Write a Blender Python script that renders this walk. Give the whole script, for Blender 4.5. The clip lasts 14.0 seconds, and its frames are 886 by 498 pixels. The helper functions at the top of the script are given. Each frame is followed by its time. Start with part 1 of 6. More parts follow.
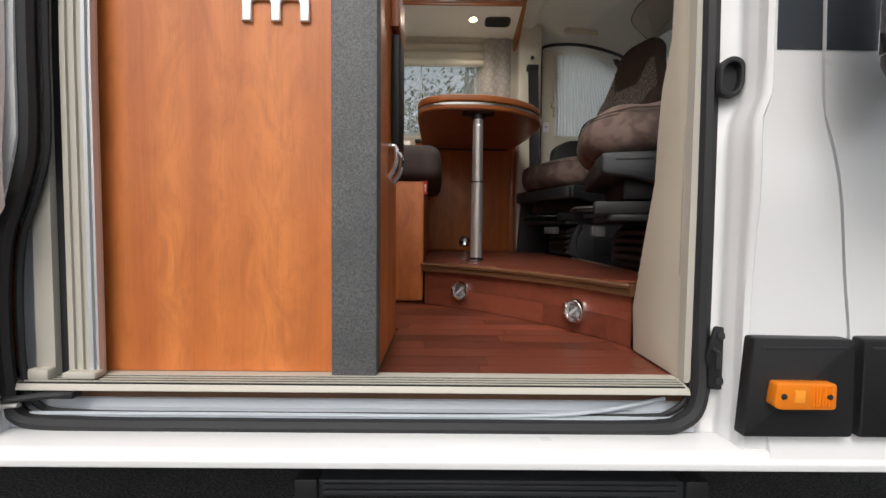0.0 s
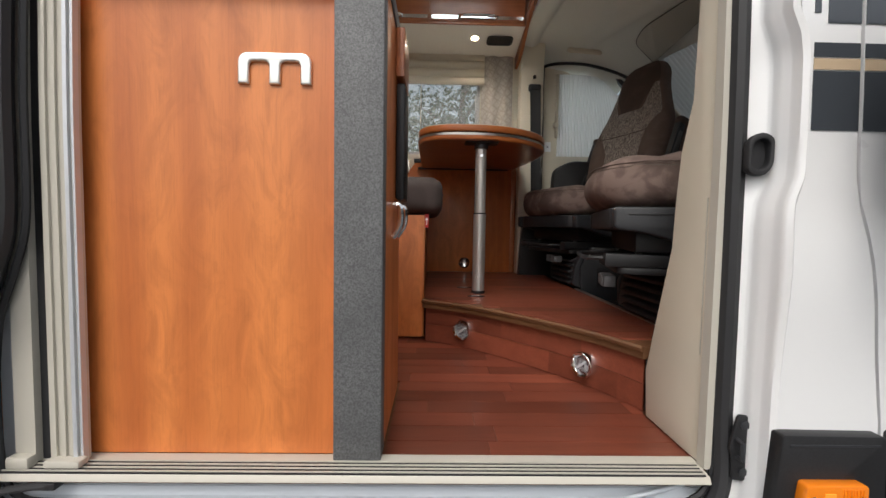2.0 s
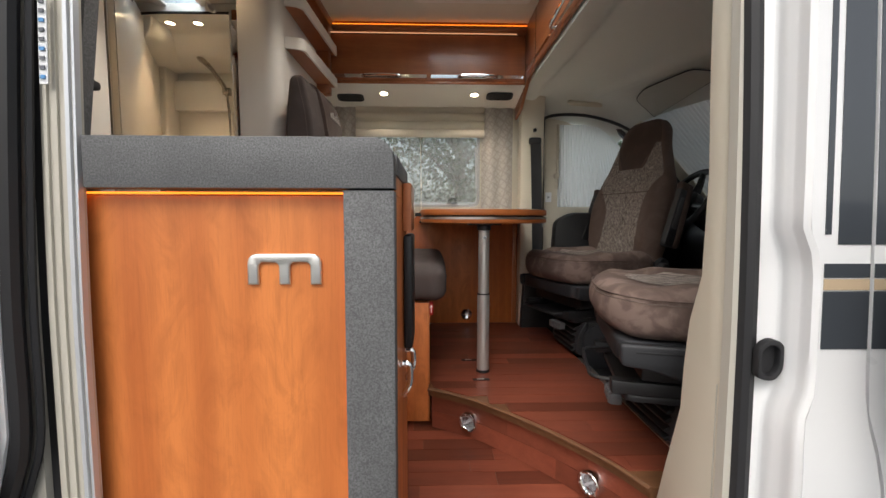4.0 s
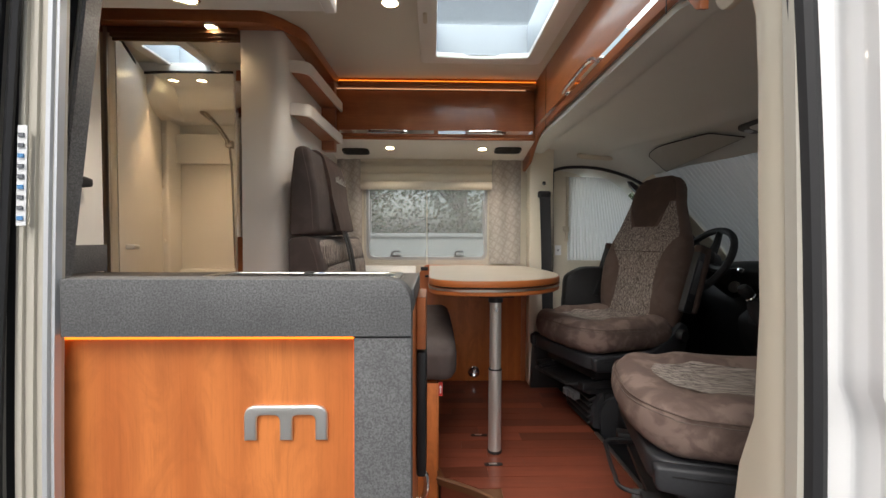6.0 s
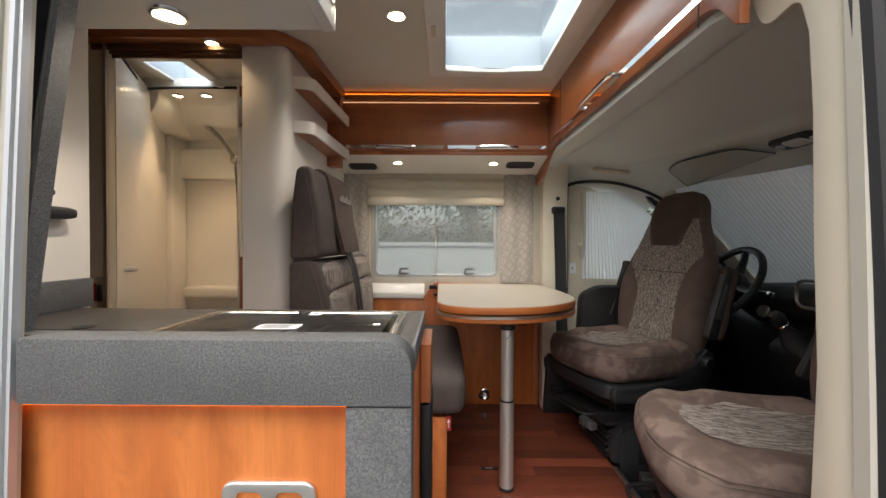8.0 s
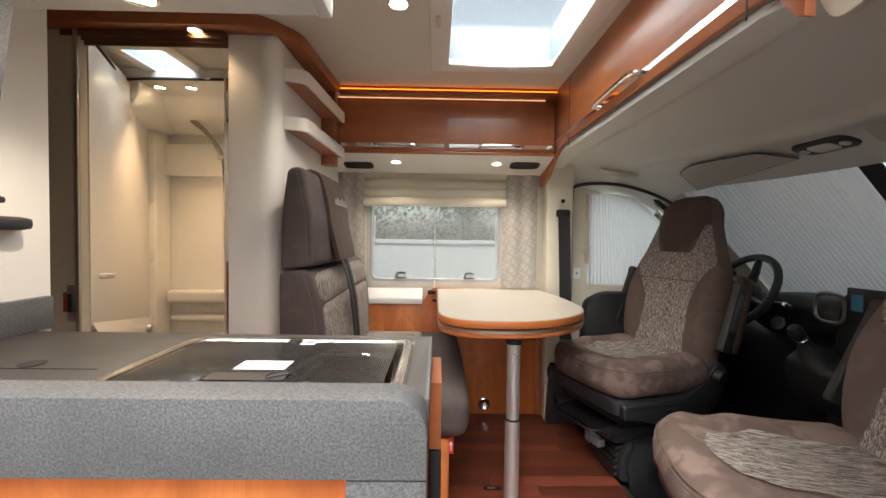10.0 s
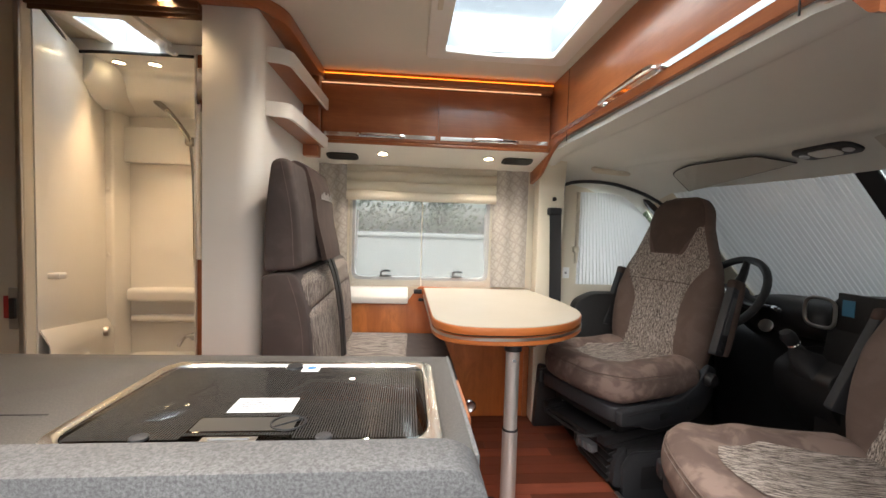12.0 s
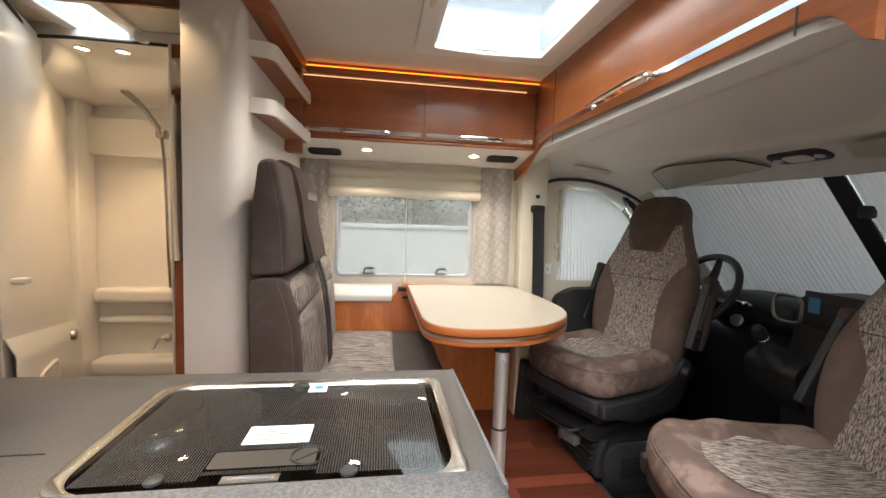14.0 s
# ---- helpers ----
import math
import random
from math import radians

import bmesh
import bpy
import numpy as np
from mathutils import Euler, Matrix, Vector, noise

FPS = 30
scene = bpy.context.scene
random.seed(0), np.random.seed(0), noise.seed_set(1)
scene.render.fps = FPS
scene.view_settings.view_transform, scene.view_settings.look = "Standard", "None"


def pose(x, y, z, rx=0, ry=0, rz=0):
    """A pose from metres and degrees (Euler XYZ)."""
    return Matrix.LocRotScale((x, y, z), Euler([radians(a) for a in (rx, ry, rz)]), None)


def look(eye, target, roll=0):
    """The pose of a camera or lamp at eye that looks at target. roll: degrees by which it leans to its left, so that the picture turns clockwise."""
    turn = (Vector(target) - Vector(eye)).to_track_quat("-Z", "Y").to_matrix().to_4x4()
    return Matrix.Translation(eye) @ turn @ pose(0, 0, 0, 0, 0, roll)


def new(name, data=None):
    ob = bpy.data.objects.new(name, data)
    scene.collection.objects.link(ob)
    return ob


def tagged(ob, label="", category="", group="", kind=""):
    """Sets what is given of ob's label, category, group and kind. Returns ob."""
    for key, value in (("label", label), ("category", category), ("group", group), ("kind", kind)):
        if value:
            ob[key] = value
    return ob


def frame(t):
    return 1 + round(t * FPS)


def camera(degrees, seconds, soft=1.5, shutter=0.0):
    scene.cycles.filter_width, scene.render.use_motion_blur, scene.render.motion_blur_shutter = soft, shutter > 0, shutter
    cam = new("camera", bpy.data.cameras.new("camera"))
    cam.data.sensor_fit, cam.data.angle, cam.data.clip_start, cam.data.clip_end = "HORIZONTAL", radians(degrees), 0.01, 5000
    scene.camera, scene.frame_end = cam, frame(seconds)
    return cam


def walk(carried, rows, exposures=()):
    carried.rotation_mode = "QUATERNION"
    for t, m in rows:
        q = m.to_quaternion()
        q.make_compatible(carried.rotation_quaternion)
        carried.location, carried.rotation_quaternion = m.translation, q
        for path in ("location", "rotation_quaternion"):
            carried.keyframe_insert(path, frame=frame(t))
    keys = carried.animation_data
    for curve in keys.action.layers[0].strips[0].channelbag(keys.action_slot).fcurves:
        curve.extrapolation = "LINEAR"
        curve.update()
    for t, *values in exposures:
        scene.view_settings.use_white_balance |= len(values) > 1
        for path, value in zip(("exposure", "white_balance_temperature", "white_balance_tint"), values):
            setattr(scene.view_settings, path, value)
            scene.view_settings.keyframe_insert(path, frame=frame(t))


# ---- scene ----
cam = camera(94.6, 14.0)
PATH = [
    (0, (0.109, -0.827, 0.887), (0.123, 1.17, 0.793), 0.6),
    (0.5, (0.107, -0.833, 0.906), (0.123, 1.165, 0.821), 0.6),
    (1, (0.108, -0.824, 0.925), (0.126, 1.174, 0.844), 0.7),
    (1.5, (0.097, -0.801, 0.966), (0.124, 1.197, 0.878), 0.9),
    (2, (0.08, -0.772, 1.037), (0.12, 1.224, 0.928), 1.0),
    (2.5, (0.07, -0.763, 1.122), (0.118, 1.232, 0.985), 0.9),
    (3, (0.066, -0.755, 1.227), (0.115, 1.238, 1.067), 0.7),
    (3.5, (0.056, -0.758, 1.328), (0.107, 1.234, 1.154), 0.3),
    (3.7, (0.055, -0.757, 1.365), (0.105, 1.235, 1.198), 0.1),
    (5.8, (0.019, -0.661, 1.609), (0.069, 1.338, 1.543), 0.2),
    (6, (0.018, -0.657, 1.622), (0.066, 1.342, 1.564), 0.2),
    (6.5, (0.025, -0.648, 1.653), (0.065, 1.351, 1.607), 0.2),
    (7, (0.026, -0.624, 1.676), (0.053, 1.375, 1.636), 0.2),
    (7.5, (0.027, -0.602, 1.687), (0.037, 1.397, 1.651), 0.2),
    (8, (0.027, -0.571, 1.689), (0.022, 1.428, 1.657), 0.3),
    (10.5, (-0.029, -0.438, 1.745), (0.026, 1.56, 1.677), 1.1),
    (11, (-0.054, -0.411, 1.751), (0.037, 1.586, 1.672), 1.4),
    (11.5, (-0.076, -0.387, 1.754), (0.058, 1.607, 1.667), 1.6),
    (12, (-0.094, -0.364, 1.762), (0.08, 1.626, 1.666), 1.7),
    (12.5, (-0.113, -0.358, 1.778), (0.098, 1.628, 1.671), 1.8),
    (13, (-0.129, -0.356, 1.788), (0.115, 1.626, 1.67), 1.9),
    (13.5, (-0.138, -0.352, 1.796), (0.139, 1.624, 1.665), 2.0),
    (14, (-0.15, -0.347, 1.802), (0.154, 1.625, 1.656), 1.9),
]
walk(cam, [(t, look(eye, target, roll)) for t, eye, target, roll in PATH],
     [(0.0, 0.02), (2.0, 0.08), (3.7, 0.24), (5.8, 0.32), (8.2, 0.44), (10.3, 1.0), (14.0, 1.1)])

# ---------------- world, sun, lamps ----------------
world = bpy.data.worlds.new("sky")
scene.world = world
world.use_nodes = True
wn = world.node_tree
sky = wn.nodes.new("ShaderNodeTexSky")
sky.sky_type, sky.sun_disc = "NISHITA", False
sky.sun_elevation, sky.sun_rotation = radians(48), radians(200)
sky.air_density, sky.dust_density = 1.2, 4.0
sky_mix = wn.nodes.new("ShaderNodeHueSaturation")
sky_mix.inputs["Saturation"].default_value = 0.35
wn.links.new(sky.outputs[0], sky_mix.inputs["Color"])
wn.links.new(sky_mix.outputs[0], wn.nodes["Background"].inputs[0])
wn.nodes["Background"].inputs[1].default_value = 0.15

sun = new("sun", bpy.data.lights.new("sun", "SUN"))
sun.data.energy, sun.data.angle, sun.data.color = 0.98, radians(25), (1.0, 0.96, 0.9)
sun.matrix_world = look((-2, -8, 10), (0, 0, 0))


def daylight(name, place, target, w, h, watts, colour=(0.90, 0.95, 1.0)):
    """The sky's light in an opening."""
    lamp = new(name, bpy.data.lights.new(name, "AREA"))
    lamp.data.shape, lamp.data.size, lamp.data.size_y = "RECTANGLE", w, h
    lamp.data.energy, lamp.data.color = watts, colour
    lamp.matrix_world = look(place, target)
    return lamp


daylight("sky_in_skylight", (0.235, 1.45, 2.78), (0.235, 1.46, 0), 2.1, 2.8, 78)
daylight("sky_in_bath_vent", (-1.145, 1.26, 2.70), (-1.145, 1.26, 0), 0.5, 0.6, 7)
daylight("sky_in_windscreen", (2.5, 0.86, 2.4), (1.6, 0.86, 1.7), 1.0, 2.0, 11, (0.84, 0.93, 1.0))
daylight("sky_in_cab_window", (1.1, 2.05, 1.80), (1.1, 1.0, 1.70), 0.8, 0.55, 3.2)


def spot(name, place, target, watts, size=110, colour=(1.0, 0.85, 0.70), radius=0.02):
    lamp = new(name, bpy.data.lights.new(name, "SPOT"))
    lamp.data.energy, lamp.data.color = watts, colour
    lamp.data.spot_size, lamp.data.spot_blend, lamp.data.shadow_soft_size = radians(size), 0.6, radius
    lamp.matrix_world = look(place, target)
    return lamp


# ---------------- materials ----------------
def mat(name, colour, rough=0.5, metal=0.0, coat=0.0, spec=0.5):
    m = bpy.data.materials.new(name)
    m.use_nodes = True
    b = m.node_tree.nodes["Principled BSDF"]
    b.inputs["Base Color"].default_value = (*colour, 1)
    b.inputs["Roughness"].default_value = rough
    b.inputs["Metallic"].default_value = metal
    b.inputs["Coat Weight"].default_value = coat
    b.inputs["Specular IOR Level"].default_value = spec
    return m


def nodes_of(m):
    return m.node_tree.nodes, m.node_tree.links, m.node_tree.nodes["Principled BSDF"]


def coords(m, scale=(1, 1, 1), which="Object", turn=(0, 0, 0)):
    n, l, b = nodes_of(m)
    c = n.new("ShaderNodeTexCoord")
    mp = n.new("ShaderNodeMapping")
    mp.inputs["Scale"].default_value = scale
    mp.inputs["Rotation"].default_value = [radians(a) for a in turn]
    l.new(c.outputs[which], mp.inputs[0])
    return mp.outputs[0]


def noise_tex(m, vec, scale, detail=3.0, rough=0.5, distort=0.0):
    n, l, b = nodes_of(m)
    t = n.new("ShaderNodeTexNoise")
    t.inputs["Scale"].default_value, t.inputs["Detail"].default_value = scale, detail
    t.inputs["Roughness"].default_value, t.inputs["Distortion"].default_value = rough, distort
    l.new(vec, t.inputs["Vector"])
    return t.outputs[0]


def ramp(m, fac, stops):
    n, l, b = nodes_of(m)
    r = n.new("ShaderNodeValToRGB")
    while len(r.color_ramp.elements) < len(stops):
        r.color_ramp.elements.new(0.5)
    for e, (p, c) in zip(r.color_ramp.elements, stops):
        e.position, e.color = p, (*c, 1) if len(c) == 3 else c
    l.new(fac, r.inputs[0])
    return r.outputs[0]


def mix(m, fac, a, c, mode="MIX"):
    n, l, b = nodes_of(m)
    x = n.new("ShaderNodeMix")
    x.data_type, x.blend_type = "RGBA", mode
    if isinstance(fac, float):
        x.inputs[0].default_value = fac
    else:
        l.new(fac, x.inputs[0])
    for s, v in ((x.inputs[6], a), (x.inputs[7], c)):
        if isinstance(v, tuple):
            s.default_value = (*v, 1)
        else:
            l.new(v, s)
    return x.outputs[2]


def bump(m, height, strength=0.2, dist=0.002):
    n, l, b = nodes_of(m)
    bp = n.new("ShaderNodeBump")
    bp.inputs["Strength"].default_value, bp.inputs["Distance"].default_value = strength, dist
    l.new(height, bp.inputs["Height"])
    l.new(bp.outputs[0], b.inputs["Normal"])


def base(m, out):
    n, l, b = nodes_of(m)
    l.new(out, b.inputs["Base Color"])


def roughness(m, fac, lo, hi):
    n, l, b = nodes_of(m)
    r = n.new("ShaderNodeMapRange")
    r.inputs["To Min"].default_value, r.inputs["To Max"].default_value = lo, hi
    l.new(fac, r.inputs[0])
    l.new(r.outputs[0], b.inputs["Roughness"])


def wood(name, dark, light, grain=(14, 14, 1.1), rough=0.38, knots=True, coat=0.1, vary=0.0):
    m = mat(name, light, rough, coat=coat)
    v = coords(m, grain)
    streak = noise_tex(m, v, 1.6, 5.0, 0.62, 0.35)
    fine = noise_tex(m, coords(m, tuple(g * 6 for g in grain)), 2.5, 4.0, 0.6)
    cloud = noise_tex(m, coords(m, (1, 1, 0.45)), 5.0, 3.0, 0.6)
    mid = tuple((a + c) / 2 for a, c in zip(dark, light))
    c = ramp(m, streak, [(0.25, dark), (0.5, mid), (0.72, light)])
    c = mix(m, ramp(m, fine, [(0.35, (0, 0, 0)), (0.75, (0.35, 0.35, 0.35))]), c, tuple(x * 0.62 for x in dark))
    c = mix(m, ramp(m, cloud, [(0.35, (0.0, 0.0, 0.0)), (0.7, (0.5, 0.5, 0.5))]), c, tuple(min(1, x * 1.15) for x in light))
    if knots:
        n, l, b = nodes_of(m)
        k = n.new("ShaderNodeTexVoronoi")
        k.inputs["Scale"].default_value = 1.0
        l.new(coords(m, (9, 9, 4.5)), k.inputs["Vector"])
        spots = ramp(m, k.outputs["Distance"], [(0.02, (0.7, 0.7, 0.7)), (0.05, (0, 0, 0))])
        c = mix(m, spots, c, tuple(x * 0.35 for x in dark))
    if vary:
        n, l, b = nodes_of(m)
        oi = n.new("ShaderNodeObjectInfo")
        c = mix(m, ramp(m, oi.outputs["Random"], [(0, (0, 0, 0)), (1, (vary, vary, vary))]), c, tuple(x * 0.45 for x in dark))
    base(m, c)
    bump(m, fine, 0.06, 0.001)
    roughness(m, cloud, rough - 0.05, rough + 0.08)
    return m


def speckled(name, a, c, scale=260, rough=0.6, big=0.3, bumpy=0.25):
    m = mat(name, a, rough)
    v = coords(m)
    s = noise_tex(m, v, scale, 2.0, 0.7)
    g = noise_tex(m, v, 9.0, 3.0, 0.6)
    col = ramp(m, s, [(0.36, a), (0.66, c)])
    col = mix(m, ramp(m, g, [(0.3, (0, 0, 0)), (0.75, (big, big, big))]), col, tuple(x * 0.75 for x in a))
    base(m, col)
    bump(m, s, bumpy, 0.001)
    return m


def plain(name, colour, rough=0.45, metal=0.0, coat=0.0, grain=90, dirt=0.12, bumpy=0.05):
    """A painted or moulded surface with slight mottling and relief."""
    m = mat(name, colour, rough, metal, coat)
    v = coords(m)
    g = noise_tex(m, v, 3.5, 4.0, 0.6)
    f = noise_tex(m, v, grain, 2.0, 0.5)
    base(m, mix(m, ramp(m, g, [(0.35, (0, 0, 0)), (0.8, (dirt * 2, dirt * 2, dirt * 2))]), colour, tuple(x * 0.8 for x in colour)))
    bump(m, f, bumpy, 0.001)
    roughness(m, g, max(0.02, rough - 0.06), min(1, rough + 0.08))
    return m


def glow(name, colour, strength):
    m = mat(name, colour, 0.5)
    n, l, b = nodes_of(m)
    b.inputs["Emission Color"].default_value = (*colour, 1)
    b.inputs["Emission Strength"].default_value = strength
    return m


def see_through(name, tint, rough=0.02, gloss=1.0, ior=1.45):
    """Thin tinted pane: what lies behind shows through it, and it mirrors by its gloss."""
    m = bpy.data.materials.new(name)
    m.use_nodes = True
    n, l = m.node_tree.nodes, m.node_tree.links
    n.remove(n["Principled BSDF"])
    tr = n.new("ShaderNodeBsdfTransparent")
    tr.inputs[0].default_value = (*tint, 1)
    gl = n.new("ShaderNodeBsdfGlossy")
    gl.inputs["Color"].default_value = (gloss, gloss, gloss, 1)
    gl.inputs["Roughness"].default_value = rough
    f0 = ((ior - 1) / (ior + 1)) ** 2
    lw = n.new("ShaderNodeLayerWeight")
    lw.inputs[0].default_value = 0.5
    pw, fr = n.new("ShaderNodeMath"), n.new("ShaderNodeMath")
    pw.operation, fr.operation = "POWER", "MULTIPLY_ADD"
    pw.inputs[1].default_value = 5.0
    fr.inputs[1].default_value, fr.inputs[2].default_value = 1.0 - f0, f0
    l.new(lw.outputs["Facing"], pw.inputs[0])
    l.new(pw.outputs[0], fr.inputs[0])
    mx = n.new("ShaderNodeMixShader")
    l.new(fr.outputs[0], mx.inputs[0])
    l.new(tr.outputs[0], mx.inputs[1])
    l.new(gl.outputs[0], mx.inputs[2])
    l.new(mx.outputs[0], n["Material Output"].inputs[0])
    return m


def cloth_sheer(name, colour, through_amount, back=0.5):
    """Light cloth: partly open weave, partly scattering on both sides."""
    m = bpy.data.materials.new(name)
    m.use_nodes = True
    n, l = m.node_tree.nodes, m.node_tree.links
    n.remove(n["Principled BSDF"])
    df = n.new("ShaderNodeBsdfDiffuse")
    tl = n.new("ShaderNodeBsdfTranslucent")
    tr = n.new("ShaderNodeBsdfTransparent")
    for s in (df, tl):
        s.inputs[0].default_value = (*colour, 1)
    a, c = n.new("ShaderNodeMixShader"), n.new("ShaderNodeMixShader")
    a.inputs[0].default_value, c.inputs[0].default_value = back, through_amount
    l.new(df.outputs[0], a.inputs[1]), l.new(tl.outputs[0], a.inputs[2])
    l.new(a.outputs[0], c.inputs[1]), l.new(tr.outputs[0], c.inputs[2])
    l.new(c.outputs[0], n["Material Output"].inputs[0])
    return m


def veneer(name, dark, light, rough=0.4):
    """Wide boards of different tone with a mottled figure, fine grain and small knots."""
    m = mat(name, light, rough, coat=0.1)
    n, l, b = nodes_of(m)
    boards = noise_tex(m, coords(m, (11, 11, 0.22)), 1.0, 1.0, 0.3)
    figure = noise_tex(m, coords(m, (15, 15, 6)), 1.0, 5.0, 0.62, 1.4)
    streak = noise_tex(m, coords(m, (60, 60, 1.6)), 1.0, 4.0, 0.6, 0.4)
    fine = noise_tex(m, coords(m, (420, 420, 16)), 1.0, 2.0, 0.6)
    mid = tuple((a + c) / 2 for a, c in zip(dark, light))
    c = ramp(m, boards, [(0.36, dark), (0.5, mid), (0.64, light)])
    c = mix(m, ramp(m, figure, [(0.42, (0.0, 0.0, 0.0)), (0.70, (0.62, 0.62, 0.62))]), c, tuple(x * 0.80 for x in dark))
    c = mix(m, ramp(m, streak, [(0.45, (0.0, 0.0, 0.0)), (0.75, (0.25, 0.25, 0.25))]), c, tuple(min(1, x * 1.12) for x in light))
    c = mix(m, ramp(m, fine, [(0.52, (0.0, 0.0, 0.0)), (0.8, (0.25, 0.25, 0.25))]), c, tuple(x * 0.6 for x in dark))
    k = n.new("ShaderNodeTexVoronoi")
    k.inputs["Scale"].default_value = 1.0
    l.new(coords(m, (7, 7, 3.2)), k.inputs["Vector"])
    c = mix(m, ramp(m, k.outputs["Distance"], [(0.02, (0.65, 0.65, 0.65)), (0.055, (0, 0, 0))]), c, tuple(x * 0.3 for x in dark))
    base(m, c)
    bump(m, fine, 0.06, 0.001)
    roughness(m, figure, rough - 0.06, rough + 0.08)
    return m


CHERRY = veneer("cherry_panel", (0.50, 0.135, 0.032), (0.72, 0.235, 0.062))
CHERRY_DARK = wood("cherry_cabinet", (0.26, 0.075, 0.026), (0.44, 0.145, 0.050), (1.0, 1.0, 12), 0.3, False, 0.25)
CHERRY_EDGE = wood("cherry_edge", (0.40, 0.11, 0.028), (0.56, 0.18, 0.045), (2, 2, 20), 0.4, False)
PLATFORM_WOOD = wood("platform_wood", (0.13, 0.032, 0.018), (0.23, 0.064, 0.035), (1.2, 14, 14), 0.33, False, 0.15, 0.5)
EDGE_BROWN = wood("edge_brown", (0.10, 0.042, 0.018), (0.17, 0.078, 0.034), (3, 14, 14), 0.45, False)
GREY_STONE = speckled("grey_stone_laminate", (0.080, 0.081, 0.083), (0.180, 0.181, 0.183), 330, 0.6, 0.45, 0.25)
WORKTOP = speckled("worktop_laminate", (0.050, 0.046, 0.043), (0.085, 0.079, 0.074), 420, 0.42, 0.2, 0.08)
BEIGE = plain("beige_trim", (0.66, 0.60, 0.485), 0.5)
WHITE_WALL = plain("white_wall_board", (0.84, 0.815, 0.765), 0.45)
WHITE_GLOSS = plain("white_moulded_plastic", (0.83, 0.81, 0.765), 0.3, 0, 0.15)
CEILING = plain("ceiling_felt", (0.74, 0.70, 0.62), 0.85, 0, 0, 400, 0.1, 0.15)
HEADLINER = plain("grey_headliner", (0.70, 0.71, 0.67), 0.85, 0, 0, 500, 0.1, 0.2)
CAR_WHITE = plain("white_car_paint", (0.84, 0.84, 0.84), 0.28, 0, 0.6, 60, 0.04, 0.0)
GREY_PAINT = plain("grey_primer_paint", (0.55, 0.57, 0.60), 0.4)
RUBBER = plain("black_rubber", (0.018, 0.018, 0.02), 0.6)
BLACK_PLASTIC = speckled("black_plastic", (0.008, 0.008, 0.009), (0.019, 0.019, 0.021), 700, 0.5, 0.2, 0.15)
DARK_PLASTIC = speckled("charcoal_plastic", (0.018, 0.019, 0.022), (0.034, 0.036, 0.041), 700, 0.5, 0.2, 0.15)
CHROME = mat("chrome", (0.85, 0.85, 0.86), 0.08, 1.0)
SOFT_CHROME = plain("satin_chrome", (0.86, 0.85, 0.82), 0.30, 0.85)
STEEL = plain("brushed_steel", (0.55, 0.54, 0.52), 0.3, 1.0)
ALU = plain("anodised_aluminium", (0.62, 0.60, 0.56), 0.35, 1.0)
ALU_BEIGE = plain("beige_aluminium_profile", (0.54, 0.51, 0.44), 0.4)
SATIN = plain("satin_aluminium", (0.60, 0.59, 0.57), 0.42, 0.75)
GLASS = see_through("window_glass", (0.86, 0.89, 0.88))
HOB_GLASS = see_through("smoked_glass", (0.32, 0.305, 0.28), 0.015, 1.0, 1.5)
ASPHALT = speckled("asphalt", (0.016, 0.016, 0.017), (0.16, 0.16, 0.158), 130, 0.85, 0.4, 0.9)
SPOT_GLOW = glow("spot_glow", (1.0, 0.78, 0.45), 18)
LED_GLOW = glow("led_orange", (1.0, 0.25, 0.018), 1.6)
LED_FAINT = glow("led_orange_faint", (1.0, 0.15, 0.01), 0.5)


def suede(name, dark, light):
    m = mat(name, light, 0.85)
    v = coords(m)
    n1 = noise_tex(m, v, 13.0, 4.0, 0.55, 0.4)
    n2 = noise_tex(m, v, 220.0, 2.0, 0.6)
    base(m, ramp(m, n1, [(0.42, dark), (0.53, tuple(a * 0.65 + c * 0.35 for a, c in zip(dark, light))), (0.60, light)]))
    n, l, b = nodes_of(m)
    b.inputs["Sheen Weight"].default_value = 0.12
    b.inputs["Sheen Tint"].default_value = (*light, 1)
    b.inputs["Sheen Roughness"].default_value = 0.5
    bump(m, n2, 0.2, 0.0015)
    return m


def woven(name, dark, light, along=(210, 210, 11), across=(90, 90, 260)):
    m = mat(name, light, 0.9)
    n, l, b = nodes_of(m)
    v = coords(m, along)
    a = noise_tex(m, v, 1.6, 3.0, 0.7)
    c = noise_tex(m, coords(m, across), 1.4, 2.0, 0.7)
    both = mix(m, 0.14, a, c)
    base(m, ramp(m, both, [(0.42, dark), (0.5, tuple((p + q) / 2.2 for p, q in zip(dark, light))), (0.59, light)]))
    bump(m, both, 0.5, 0.003)
    return m


SUEDE = suede("brown_suede", (0.112, 0.074, 0.061), (0.21, 0.148, 0.125))
SUEDE_BACK = suede("plain_brown_suede", (0.108, 0.072, 0.058), (0.128, 0.088, 0.072))
SUEDE_DARK = suede("dark_brown_suede", (0.056, 0.036, 0.030), (0.070, 0.046, 0.038))
SUEDE_HEAD = suede("head_brown_suede", (0.070, 0.045, 0.037), (0.083, 0.055, 0.045))
SUEDE_GREY = suede("grey_brown_suede", (0.066, 0.051, 0.047), (0.082, 0.064, 0.059))
THREAD = mat("stitching_thread", (0.13, 0.10, 0.085), 0.8)
WOVEN = woven("tweed_weave", (0.060, 0.044, 0.038), (0.46, 0.395, 0.35))
WOVEN_FLAT = woven("tweed_weave_flat", (0.060, 0.044, 0.038), (0.46, 0.395, 0.35), (11, 210, 210), (260, 90, 90))


